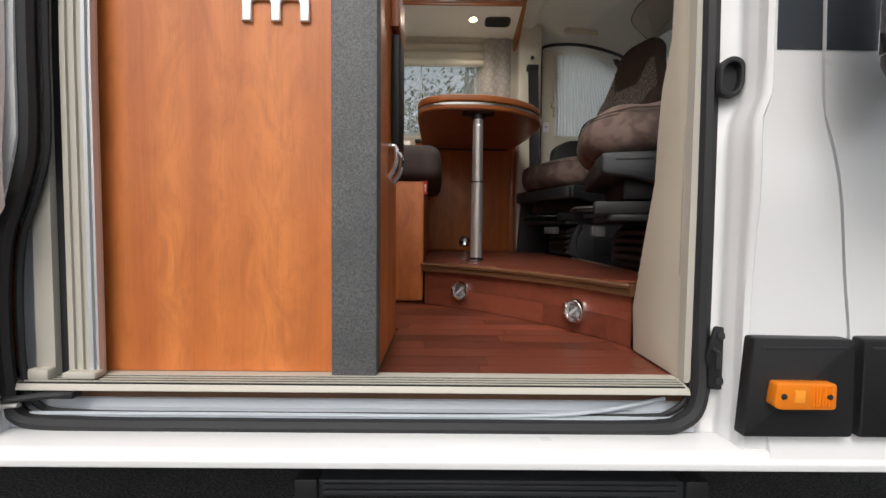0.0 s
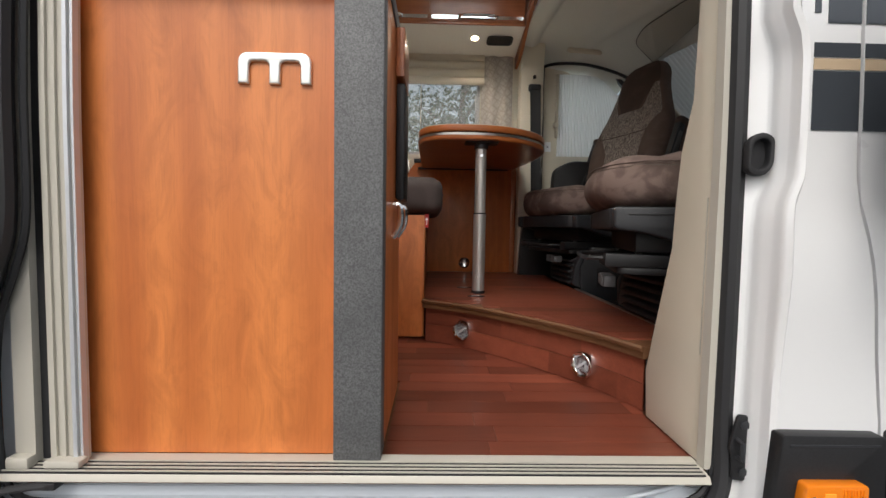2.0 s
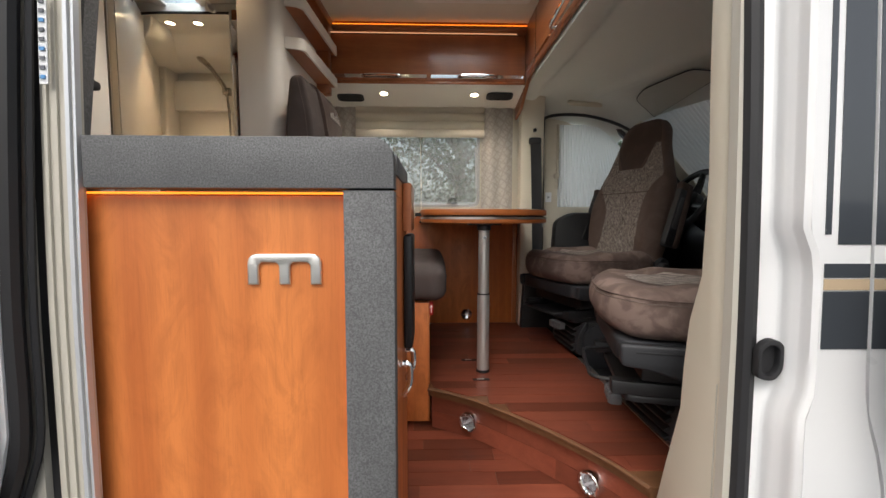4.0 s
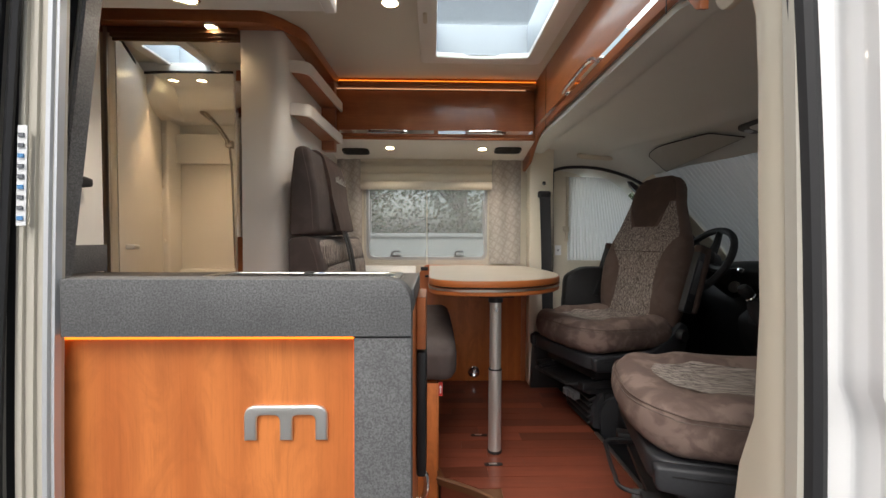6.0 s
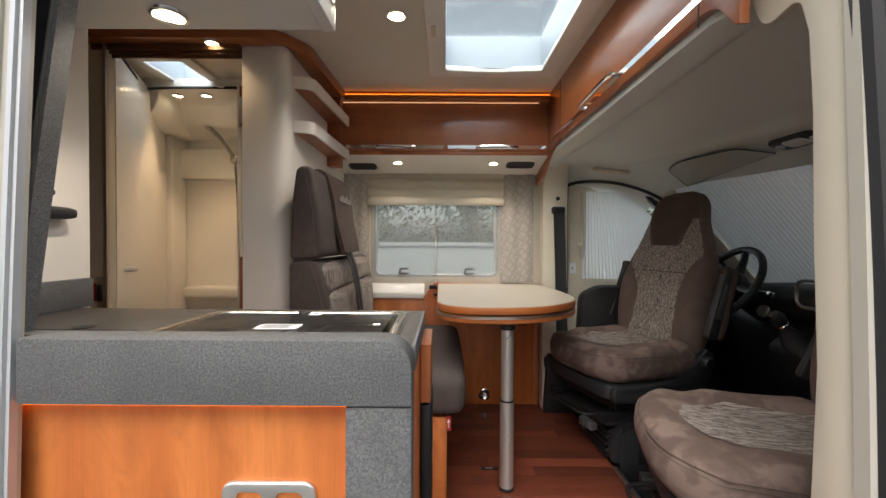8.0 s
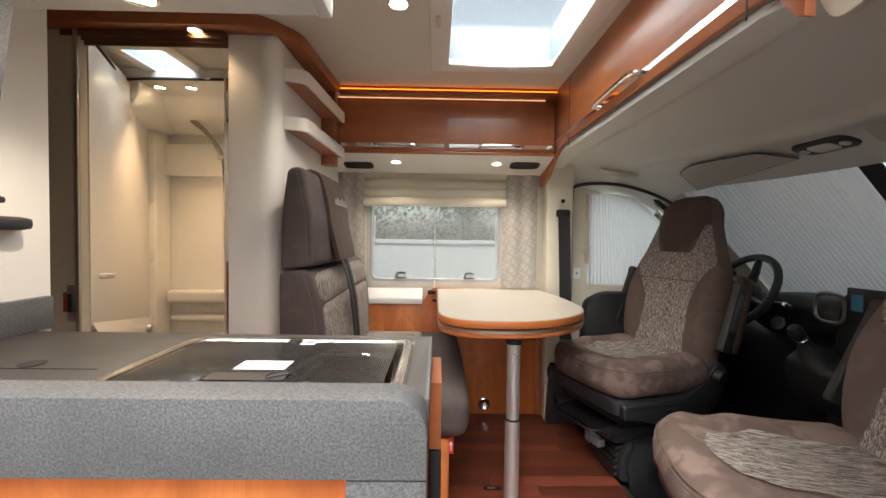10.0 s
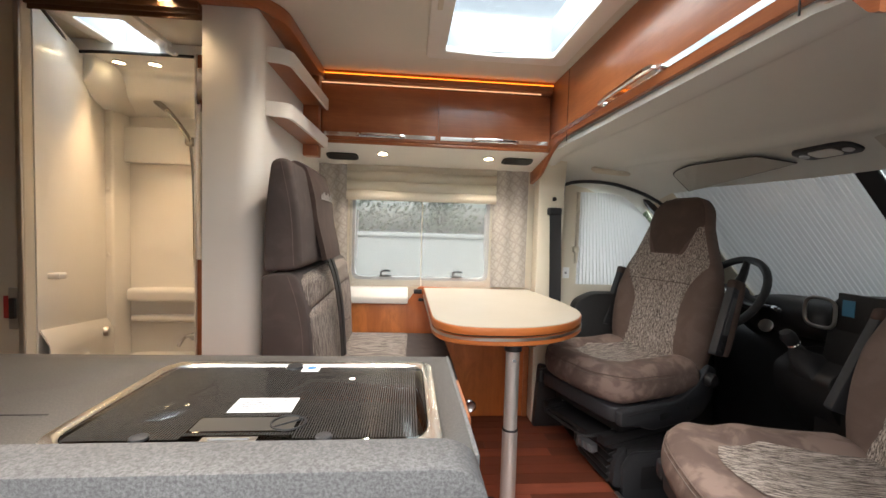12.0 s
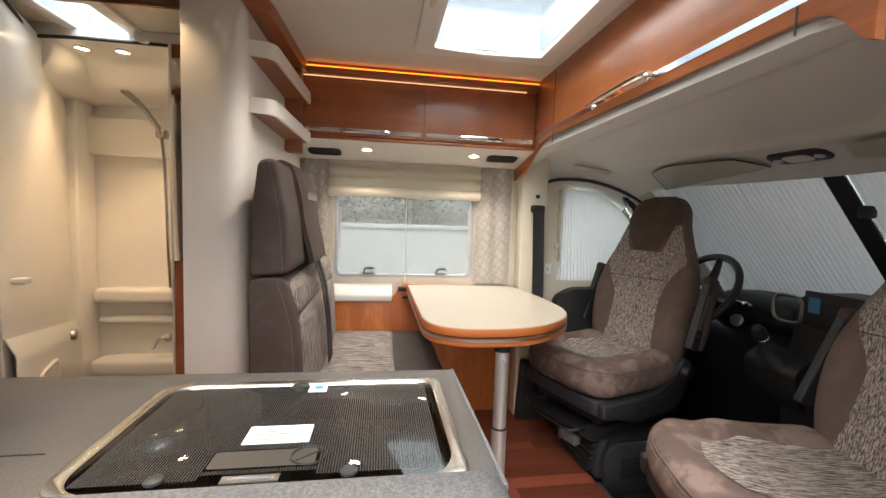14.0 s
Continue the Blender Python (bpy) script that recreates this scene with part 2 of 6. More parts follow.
# ---------------- shaping helpers ----------------
def finish(bm, name, material, smooth=40):
    me = bpy.data.meshes.new(name)
    bmesh.ops.recalc_face_normals(bm, faces=bm.faces)
    bm.to_mesh(me)
    bm.free()
    me.materials.append(material)
    if smooth:
        me.shade_smooth()
        me.set_sharp_from_angle(angle=radians(smooth))
    return me


def part(name, bm, material, parent=None, label="", smooth=40):
    ob = new(name, finish(bm, name, material, smooth))
    if parent is not None:
        ob.parent = parent
    if label:
        ob["label"] = label
    return ob


def thing(name, label, category, place=(0, 0, 0), group="", kind=""):
    ob = new(name)
    ob.location = place
    ob.empty_display_size = 0.05
    return tagged(ob, label, category, group, kind)


def box(x0, x1, y0, y1, z0, z1, bevel=0.0, seg=2, bm=None):
    own = bmesh.new()
    bmesh.ops.create_cube(own, size=1)
    bmesh.ops.scale(own, vec=(abs(x1 - x0), abs(y1 - y0), abs(z1 - z0)), verts=own.verts)
    bmesh.ops.translate(own, vec=((x0 + x1) / 2, (y0 + y1) / 2, (z0 + z1) / 2), verts=own.verts)
    if bevel:
        bmesh.ops.bevel(own, geom=own.edges[:], offset=bevel, segments=seg, profile=0.5, affect="EDGES", clamp_overlap=True)
    return join(bm, own)


def join(bm, own):
    if bm is None:
        return own
    me = bpy.data.meshes.new("tmp")
    own.to_mesh(me)
    own.free()
    bm.from_mesh(me)
    bpy.data.meshes.remove(me)
    return bm


def rounded(corners, radius, seg=6):
    """A closed outline with its corners rounded; corners: (u, v) or (u, v, own radius)."""
    out, n = [], len(corners)
    for i in range(n):
        p, a, c = (Vector(corners[k % n][:2]) for k in (i, i - 1, i + 1))
        r = corners[i][2] if len(corners[i]) > 2 else radius
        if r <= 0:
            out.append((p.x, p.y))
            continue
        u, w = (a - p), (c - p)
        r = min(r, u.length * 0.49, w.length * 0.49)
        s, e = p + u.normalized() * r, p + w.normalized() * r
        for k in range(seg + 1):
            t = k / seg
            q = s * (1 - t) ** 2 + p * 2 * t * (1 - t) + e * t ** 2
            out.append((q.x, q.y))
    return out


def prism(outline, axis, a, c, bevel=0.0, holes=(), bm=None, seg=2):
    """Outline (u, v) pushed along an axis from a to c. x: (y, z); y: (x, z); z: (x, y)."""
    def put(u, v, w):
        return {"x": (w, u, v), "y": (u, w, v), "z": (u, v, w)}[axis]
    own = bmesh.new()
    edges = []
    for loop in (outline, *holes):
        vs = [own.verts.new(put(u, v, a)) for u, v in loop]
        edges += [own.edges.new((vs[i], vs[(i + 1) % len(vs)])) for i in range(len(vs))]
    bmesh.ops.triangle_fill(own, use_beauty=True, use_dissolve=True, edges=edges)
    faces = [f for f in own.faces]
    ext = bmesh.ops.extrude_face_region(own, geom=faces)
    move = [g for g in ext["geom"] if isinstance(g, bmesh.types.BMVert)]
    bmesh.ops.translate(own, verts=move, vec=Vector(put(0, 0, c)) - Vector(put(0, 0, a)))
    bmesh.ops.recalc_face_normals(own, faces=own.faces)
    if bevel:
        rim = [e for e in own.edges if len(e.link_faces) == 2 and abs(e.calc_face_angle(0)) > 1.2
               and abs((e.verts[0].co - e.verts[1].co).dot(Vector(put(0, 0, 1)))) < 1e-6]
        bmesh.ops.bevel(own, geom=rim, offset=bevel, segments=seg, profile=0.5, affect="EDGES", clamp_overlap=True)
    return join(bm, own)


def tube(points, radius, sides=10, caps=True, bm=None):
    """A round bar along a line of points; radius may be a list."""
    own = bmesh.new()
    pts = [Vector(p) for p in points]
    rings, up = [], None
    for i, p in enumerate(pts):
        d = (pts[min(i + 1, len(pts) - 1)] - pts[max(i - 1, 0)]).normalized()
        if up is None:
            up = d.orthogonal().normalized()
        up = (up - d * up.dot(d)).normalized()
        side = d.cross(up)
        r = radius[i] if isinstance(radius, (list, tuple)) else radius
        rings.append([own.verts.new(p + (up * math.cos(k * math.tau / sides) + side * math.sin(k * math.tau / sides)) * r) for k in range(sides)])
    for a, c in zip(rings, rings[1:]):
        for k in range(sides):
            own.faces.new((a[k], a[(k + 1) % sides], c[(k + 1) % sides], c[k]))
    if caps:
        own.faces.new(rings[0][::-1])
        own.faces.new(rings[-1])
    return join(bm, own)


def curve_line(points, n=8):
    """Catmull-Rom through the points."""
    p = [Vector(q) for q in points]
    p = [p[0] * 2 - p[1]] + p + [p[-1] * 2 - p[-2]]
    out = []
    for i in range(1, len(p) - 2):
        for k in range(n):
            t = k / n
            a, q, c, d = p[i - 1:i + 3]
            out.append(0.5 * ((2 * q) + (c - a) * t + (2 * a - 5 * q + 4 * c - d) * t * t + (3 * q - a - 3 * c + d) * t ** 3))
    return out + [p[-2]]


def lathe(profile, centre, axis=(0, 0, 1), sides=24, bm=None):
    """Profile (radius, height) turned about an axis through centre."""
    own = bmesh.new()
    m = Vector(axis).to_track_quat("Z", "Y").to_matrix().to_4x4()
    m.translation = Vector(centre)
    rings = [[own.verts.new(m @ Vector((r * math.cos(k * math.tau / sides), r * math.sin(k * math.tau / sides), h))) for k in range(sides)] for r, h in profile]
    for a, c in zip(rings, rings[1:]):
        for k in range(sides):
            own.faces.new((a[k], a[(k + 1) % sides], c[(k + 1) % sides], c[k]))
    if profile[0][0] > 1e-6:
        own.faces.new(rings[0][::-1])
    if profile[-1][0] > 1e-6:
        own.faces.new(rings[-1])
    bmesh.ops.remove_doubles(own, verts=own.verts, dist=1e-6)
    return join(bm, own)


def sheet(f, nu, nv, thick=0.0, bm=None):
    """A surface f(u, v), u and v from 0 to 1, with thickness along its normals."""
    own = bmesh.new()
    g = [[own.verts.new(f(i / nu, j / nv)) for j in range(nv + 1)] for i in range(nu + 1)]
    for i in range(nu):
        for j in range(nv):
            own.faces.new((g[i][j], g[i + 1][j], g[i + 1][j + 1], g[i][j + 1]))
    if thick:
        bmesh.ops.recalc_face_normals(own, faces=own.faces)
        own.normal_update()
        bmesh.ops.solidify(own, geom=own.faces[:], thickness=thick)
    return join(bm, own)


def cushion(x0, x1, y0, y1, z0, z1, r=0.04, crown=0.01, n=6, bm=None):
    """A padded block: rounded edges and slightly domed faces."""
    own = bmesh.new()
    c, h = Vector(((x0 + x1) / 2, (y0 + y1) / 2, (z0 + z1) / 2)), Vector((x1 - x0, y1 - y0, z1 - z0)) / 2
    bmesh.ops.create_cube(own, size=2)
    bmesh.ops.subdivide_edges(own, edges=own.edges[:], cuts=n * 2 - 1, use_grid_fill=True)
    for v in own.verts:
        p = v.co.copy()
        q = Vector([p[i] * h[i] for i in range(3)])
        core = Vector([max(-(h[i] - r), min(h[i] - r, q[i])) for i in range(3)])
        d = q - core
        if d.length > 1e-9:
            m = max(abs(d[i]) / r for i in range(3))
            d = d.normalized() * r * m
        q = core + d
        dome = [1 - (v.co[i]) ** 2 for i in range(3)]
        for i in range(3):
            if abs(v.co[i]) > 0.99:
                j, k = (i + 1) % 3, (i + 2) % 3
                q[i] += math.copysign(crown * dome[j] * dome[k], v.co[i])
        v.co = q + c
    return join(bm, own)


def setting(name, bm, material, label="", category="", smooth=40):
    ob = part(name, bm, material, None, "", smooth)
    return tagged(ob, label, category, "", "structure")


# ---------------- outside: ground and far trees ----------------
setting("ground", box(-300, 300, -300, 300, -0.5, 0.0), ASPHALT, "dark grey coarse asphalt yard", "ground")

LEAF = speckled("leaf_green", (0.035, 0.055, 0.028), (0.11, 0.14, 0.075), 3, 0.7, 0.4, 0.0)
BARK = speckled("grey_bark", (0.06, 0.052, 0.045), (0.16, 0.145, 0.125), 30, 0.9, 0.4, 0.6)
RENDER_WALL = speckled("grey_rendered_wall", (0.33, 0.34, 0.34), (0.46, 0.47, 0.46), 40, 0.9, 0.4, 0.3)


def tree(place, height, spread, seed):
    rnd = random.Random(seed)
    t = thing("tree", "broad tree with dense light-flecked grey-green foliage", "tree", place, "trees beyond the yard")
    bm = bmesh.new()
    tube([(0, 0, 0), (0.06, 0.03, height * 0.3), (0, 0.05, height * 0.6), (0.05, 0, height * 0.9)], [0.2, 0.15, 0.09, 0.03], 8, bm=bm)
    tips = []
    for k in range(15):
        a, h = rnd.uniform(0, math.tau), rnd.uniform(0.1, 0.8) * height
        r = spread * rnd.uniform(0.55, 1.0) * (1.1 - h / height * 0.6)
        tip = (math.cos(a) * r, math.sin(a) * r, h + r * 0.6)
        mid = (math.cos(a) * r * 0.45, math.sin(a) * r * 0.45, h + r * 0.35)
        tube([(0, 0, h * 0.9), mid, tip], [0.06, 0.035, 0.01], 5, bm=bm)
        tips += [mid, tip, tuple((p + q) / 2 for p, q in zip(mid, tip))]
    part("trunk", bm, BARK, t)
    verts, faces = [], []
    for c in tips:
        for k in range(110):
            p = Vector(c) + Vector([rnd.gauss(0, 0.42) for _ in range(3)])
            n = Vector([rnd.gauss(0, 1) for _ in range(3)]).normalized()
            u = n.orthogonal().normalized() * rnd.uniform(0.035, 0.075)
            w = n.cross(u) * 0.6
            i = len(verts)
            verts += [p - u, p + w, p + u, p - w]
            faces.append((i, i + 1, i + 2, i + 3))
    me = bpy.data.meshes.new("crown")
    me.from_pydata([tuple(v) for v in verts], [], faces)
    me.materials.append(LEAF)
    ob = new("crown", me)
    ob.parent = t
    return t


for k, (x, y, h, s) in enumerate(((-2.3, 10.5, 6.5, 2.2), (0.7, 9.6, 6.0, 2.1), (3.1, 11.0, 6.8, 2.4), (-5.2, 11.5, 7.0, 2.5), (5.6, 10.0, 6.0, 2.2))):
    tree((x, y, 0), h, s, 10 + k)
yard = thing("yard_wall", "low grey rendered wall with a coping beyond the van", "wall", (0, 6.6, 0))
part("wall", box(-12, 12, -0.12, 0.12, 0, 1.62), RENDER_WALL, yard)
part("coping", box(-12, 12, -0.16, 0.16, 1.62, 1.69, 0.01), RENDER_WALL, yard)


# ---------------- van shell ----------------
def lean(z):
    """How far the side walls lean in at height z."""
    return 0.0 if z < 1.2 else 0.036 * ((z - 1.2) / 0.9) ** 1.4


def skin(z):
    """The outer skin on the door side, with its waist crease."""
    return -0.112 + lean(z) - 0.013 * math.exp(-((z - 0.98) / 0.13) ** 2)


def upright(name, x_of0, x_of1, z0, z1, y_of, thick, material, label="", category="wall", nx=2, parent=None):
    """A wall strip between two edges x(z) that follows the lean of the van side."""
    nz = max(3, int((z1 - z0) / 0.05))

    def f(u, v):
        z = z0 + (z1 - z0) * v
        a = x_of0(z) if callable(x_of0) else x_of0
        c = x_of1(z) if callable(x_of1) else x_of1
        return (a + (c - a) * u, y_of(z), z)
    bm = sheet(f, nx, nz, thick)
    if parent is None:
        return setting(name, bm, material, label, category)
    return part(name, bm, material, parent, label)


X0 = -2.2
ROOF_HOLE, BATH_HOLE = (0.03, 0.44, 0.36, 1.19), (-1.225, -1.065, 1.13, 1.387)


def ring(h, grow=0.0):
    a, c, d, e = h
    return [(a - grow, d - grow), (c + grow, d - grow), (c + grow, e + grow), (a - grow, e + grow)]


setting("ceiling", prism([(X0, -0.02), (0.575, -0.02), (0.575, 1.9), (X0, 1.9)], "z", 2.445, 2.49, holes=[ring(ROOF_HOLE, 0.026), ring(BATH_HOLE, 0.026)]), CEILING, "beige felt-lined camper ceiling", "ceiling")
setting("roof", prism([(X0, -0.05), (0.9, -0.05), (0.9, 1.95), (X0, 1.95)], "z", 2.52, 2.55, holes=[ring(ROOF_HOLE, 0.028), ring(BATH_HOLE, 0.028)]), CAR_WHITE, "white van roof", "roof")
setting("wall_far", prism([(X0, 0.5), (0.74, 0.5), (0.74, 2.46), (X0, 2.46)], "y", 1.812, 1.90,
        holes=[rounded([(-0.385, 1.485), (0.345, 1.485), (0.345, 2.07), (-0.385, 2.07)], 0.045)]), BEIGE, "beige wall round the dinette window", "wall")
setting("wall_rear", box(X0 - 0.05, X0, -0.1, 1.95, 0.3, 2.55), WHITE_WALL, "white rear wall", "wall")
upright("wall_side", X0, lambda z: -0.70 if z < 0.9 else -0.665, 0.463, 2.54, skin, 0.03, CAR_WHITE, "white van side beside the sliding door opening")
upright("wall_lining", X0, -0.85, 0.59, 2.45, lambda z: lean(z), 0.02, WHITE_WALL, "white inner wall lining")
setting("wall_door_header", box(-0.72, 0.74, -0.06, 0.02, 2.34, 2.54, 0.01), CAR_WHITE, "white beam over the sliding door opening", "wall")
setting("floor", box(X0, 2.3, -0.02, 1.9, 0.50, 0.582), EDGE_BROWN, "dark red-brown plank floor", "floor")
floor_ob = bpy.data.objects["floor"]
setting("floor_cab", box(0.62, 2.3, -0.05, 1.85, 0.55, 0.70), BLACK_PLASTIC, "black cab floor mat", "floor")
setting("underbody", box(X0, 2.3, 0.10, 1.85, 0.38, 0.498), RUBBER, "black van underside", "underbody")

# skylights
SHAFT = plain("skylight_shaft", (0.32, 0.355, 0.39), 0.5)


def skylight(name, hole, label, rim, z_low):
    s = thing(name, label, "skylight")
    a, c, d, e = hole
    outer = rounded([(p[0], p[1], 0.03) for p in ring(hole, rim)], 0.03, 6)
    inner = rounded([(a, d, 0.015), (c, d, 0.015), (c, e, 0.015), ((a + c) / 2, e + 0.02, 0.15), (a, e, 0.015)], 0.015, 5)
    part("frame", prism(outer, "z", z_low, 2.448, 0.004, [inner]), WHITE_GLOSS, s)
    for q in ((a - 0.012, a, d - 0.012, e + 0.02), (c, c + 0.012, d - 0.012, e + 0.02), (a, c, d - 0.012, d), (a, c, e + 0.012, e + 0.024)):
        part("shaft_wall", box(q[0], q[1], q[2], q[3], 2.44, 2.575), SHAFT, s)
    pane = part("pane", box(a - 0.01, c + 0.01, d - 0.01, e + 0.02, 2.576, 2.582), GLASS, s, "clear roof pane")
    pane.visible_shadow = False
    return s


sk = skylight("skylight", ROOF_HOLE, "large white-framed roof skylight over the dinette, closed", 0.07, 2.425)
part("latch", prism(rounded([(-0.022, 0.83), (-0.006, 0.83), (-0.006, 0.90), (-0.022, 0.90)], 0.006), "z", 2.421, 2.426, 0.001), BEIGE, sk)
sb = skylight("skylight", BATH_HOLE, "small white-framed bathroom roof vent, closed", 0.05, 2.43)
part("crank", tube(curve_line([(-1.02, 1.30, 2.43), (-1.02, 1.30, 2.405), (-1.0, 1.32, 2.40), (-0.98, 1.30, 2.40)], 4), 0.006, 6), WHITE_GLOSS, sb)


# ---------------- spotlights ----------------
def spotlight(place, axis, r=0.03, watts=5.0, target=None, group="recessed spotlights", size=130, colour=(1.0, 0.85, 0.70)):
    s = thing("spotlight", "small round recessed ceiling spotlight, lit warm white", "spotlight", place, group)
    ax = Vector(axis).normalized()
    part("bezel", lathe([(r * 0.78, 0.0), (r * 0.82, 0.006), (r, 0.005), (r * 1.06, 0.0), (r * 1.06, -0.004), (r * 0.78, -0.004)], (0, 0, 0), axis, 24), CHROME, s)
    part("lens", lathe([(0, 0.003), (r * 0.5, 0.0025), (r * 0.77, 0.001), (r * 0.77, -0.003), (0, -0.003)], (0, 0, 0), axis, 20), SPOT_GLOW, s, "glowing warm lens")
    p = Vector(place) + ax * 0.012
    spot("lamp", p, target or p + ax, watts, size, colour)
    return s


DOWN = (0, 0, -1)
SOFFIT_N = (0, -0.19, -1)
spotlight((-0.22, 1.60, 2.1125), SOFFIT_N, 0.026, 4)
spotlight((0.287, 1.605, 2.1115), SOFFIT_N, 0.026, 4)
spotlight((-0.135, 0.80, 2.4445), DOWN, 0.034, 7)
spotlight((-0.514, 0.235, 2.1325), DOWN, 0.034, 6)
spotlight((-0.80, 0.89, 2.3955), DOWN, 0.026, 2.5, colour=(1.0, 0.70, 0.40))
spotlight((-1.135, 1.43, 2.3995), DOWN, 0.026, 6.0, size=96, colour=(1.0, 0.66, 0.36))
spotlight((-1.275, 1.43, 2.3995), DOWN, 0.026, 4.0, size=72, colour=(1.0, 0.66, 0.36))

# ---------------- kitchen ----------------
kitchen = thing("kitchen_unit", "cherry wood kitchen unit with grey stone-look edges, standing in the doorway", "kitchen unit")
part("end_panel", box(-0.83, -0.110, 0.006, 0.022, 0.592, 1.455), CHERRY, kitchen)
part("edge_trim", box(-0.106, -0.016, -0.020, 0.03, 0.592, 1.464, 0.0025), GREY_STONE, kitchen, "grey stone-look laminate upright")
part("top_band", prism(rounded([(-0.550, 1.467, 0), (-0.016, 1.467, 0.002), (-0.016, 1.556, 0.045), (-0.550, 1.556, 0)], 0.0, 8), "y", -0.024, 0.030, 0.003), GREY_STONE, kitchen, "grey stone-look laminate band")
part("band_return", box(-0.83, -0.5505, 0.0, 0.030, 1.467, 1.556), GREY_STONE, kitchen, "grey stone-look laminate band")
part("led_strip", box(-0.83, -0.110, 0.000, 0.006, 1.4575, 1.4615), LED_GLOW, kitchen, "glowing orange LED strip")
part("led_strip", box(-0.1105, -0.1085, 0.003, 0.006, 0.60, 1.455), LED_FAINT, kitchen, "glowing orange LED strip")
part("body", box(-0.83, -0.018, 0.031, 0.345, 0.592, 1.458), CHERRY, kitchen)
part("fridge_door", box(-0.017, 0.004, 0.215, 0.343, 1.10, 1.375, 0.006), BLACK_PLASTIC, kitchen, "black refrigerator door")
part("side_rail", box(-0.045, -0.018, 0.036, 0.345, 1.459, 1.496), CHERRY, kitchen)
part("drawer_front", prism([(0.20, 1.385), (0.345, 1.385), (0.345, 1.495), (0.20, 1.495)], "x", -0.017, 0.003, 0.002), CHERRY_DARK, kitchen)
bm = tube(curve_line([(-0.016, 0.16, 1.085), (0.000, 0.16, 1.08), (0.000, 0.16, 1.04), (-0.016, 0.16, 1.01)], 5), 0.007, 8)
part("handle", bm, CHROME, kitchen, "chrome handle")
part("handle", tube(curve_line([(-0.016, 0.26, 1.085), (0.002, 0.26, 1.08), (0.002, 0.26, 1.04), (-0.016, 0.26, 1.01)], 5), 0.007, 8), CHROME, kitchen, "chrome handle")

# the emblem: three uprights under two arches
emblem = thing("emblem", "polished chrome three-legged emblem on the cherry panel", "emblem", (-0.219, 0.006, 1.32))
arch_out = rounded([(-0.067, -0.027, 0), (-0.067, 0.030, 0.020), (0.067, 0.030, 0.020), (0.067, -0.027, 0), (0.047, -0.027, 0), (0.047, 0.014, 0.010), (0.010, 0.014, 0.010),
                    (0.010, -0.027, 0), (-0.010, -0.027, 0), (-0.010, 0.014, 0.010), (-0.047, 0.014, 0.010), (-0.047, -0.027, 0)], 0.0, 6)
part("letter_shape", prism(arch_out, "y", -0.008, 0.0, 0.0035, seg=3), SOFT_CHROME, emblem)

worktop = thing("worktop", "dark grey laminate worktop on the kitchen unit", "worktop")
HOB = rounded([(-0.462, 0.042, 0.05), (-0.050, 0.042, 0.03), (-0.050, 0.312, 0.03), (-0.462, 0.312, 0.04)], 0.03, 8)
part("slab", prism([(-0.83, 0.031), (-0.018, 0.031), (-0.018, 0.36), (-0.83, 0.372)], "z", 1.497, 1.533, 0.002, [HOB]), WORKTOP, worktop)
part("edge_strip", box(-0.020, -0.015, 0.036, 0.36, 1.497, 1.534, 0.001), GREY_STONE, worktop)
part("seam", box(-0.83, -0.505, 0.1375, 0.1395, 1.5325, 1.5338), RUBBER, worktop, "fine dark seam")
part("finger_hole", lathe([(0, 0.0), (0.016, 0.0), (0.018, 0.0015), (0.0, 0.0015)], (-0.62, 0.16, 1.5328), (0, 0, 1), 20), RUBBER, worktop, "round dark finger hole")
part("upstand", box(-0.829, -0.812, 0.036, 0.405, 1.5335, 1.60, 0.002), GREY_STONE, worktop, "dark upstand")

DARK_STEEL = plain("shaded_steel", (0.50, 0.49, 0.47), 0.38, 0.35)
CAST_IRON = plain("black_enamel", (0.02, 0.02, 0.02), 0.4)
GOLD_STEEL = plain("warm_steel", (0.68, 0.66, 0.61), 0.24, 1.0)
PAPER = plain("white_paper", (0.82, 0.83, 0.84), 0.6)
PRINT_GREY = mat("printed_grey", (0.035, 0.034, 0.033), 0.35)
INK = mat("grey_ink", (0.16, 0.17, 0.19), 0.7)
hob = thing("hob_and_sink", "steel hob and sink under a smoked glass lid in the worktop", "hob")
inner = rounded([(-0.446, 0.053, 0.045), (-0.066, 0.053, 0.045), (-0.066, 0.297, 0.035), (-0.446, 0.297, 0.034)], 0.03, 8)
part("rim", prism(HOB, "z", 1.5325, 1.540, 0.003, [inner]), GOLD_STEEL, hob, "polished steel rim")
tub = [(-0.462, 0.042), (-0.050, 0.042), (-0.050, 0.312), (-0.462, 0.312)]
part("tray", prism(tub, "z", 1.462, 1.466), DARK_STEEL, hob)
bm = bmesh.new()
for q in ((-0.462, -0.456, 0.042, 0.312), (-0.056, -0.050, 0.042, 0.312), (-0.456, -0.056, 0.042, 0.048), (-0.456, -0.056, 0.306, 0.312)):
    box(q[0], q[1], q[2], q[3], 1.466, 1.532, bm=bm)
part("tray_wall", bm, DARK_STEEL, hob)
part("sink_bowl", lathe([(0.105, 0.034), (0.108, 0.036), (0.112, 0.033), (0.104, 0.028), (0.09, 0.004), (0.02, 0.001), (0.0, 0.001)], (-0.335, 0.185, 1.4665), (0, 0, 1), 32), GOLD_STEEL, hob, "round steel sink bowl")
part("tap", tube(curve_line([(-0.29, 0.285, 1.467), (-0.29, 0.283, 1.505), (-0.305, 0.25, 1.515), (-0.325, 0.20, 1.508)], 5), 0.008, 8), CHROME, hob, "folded chrome tap")
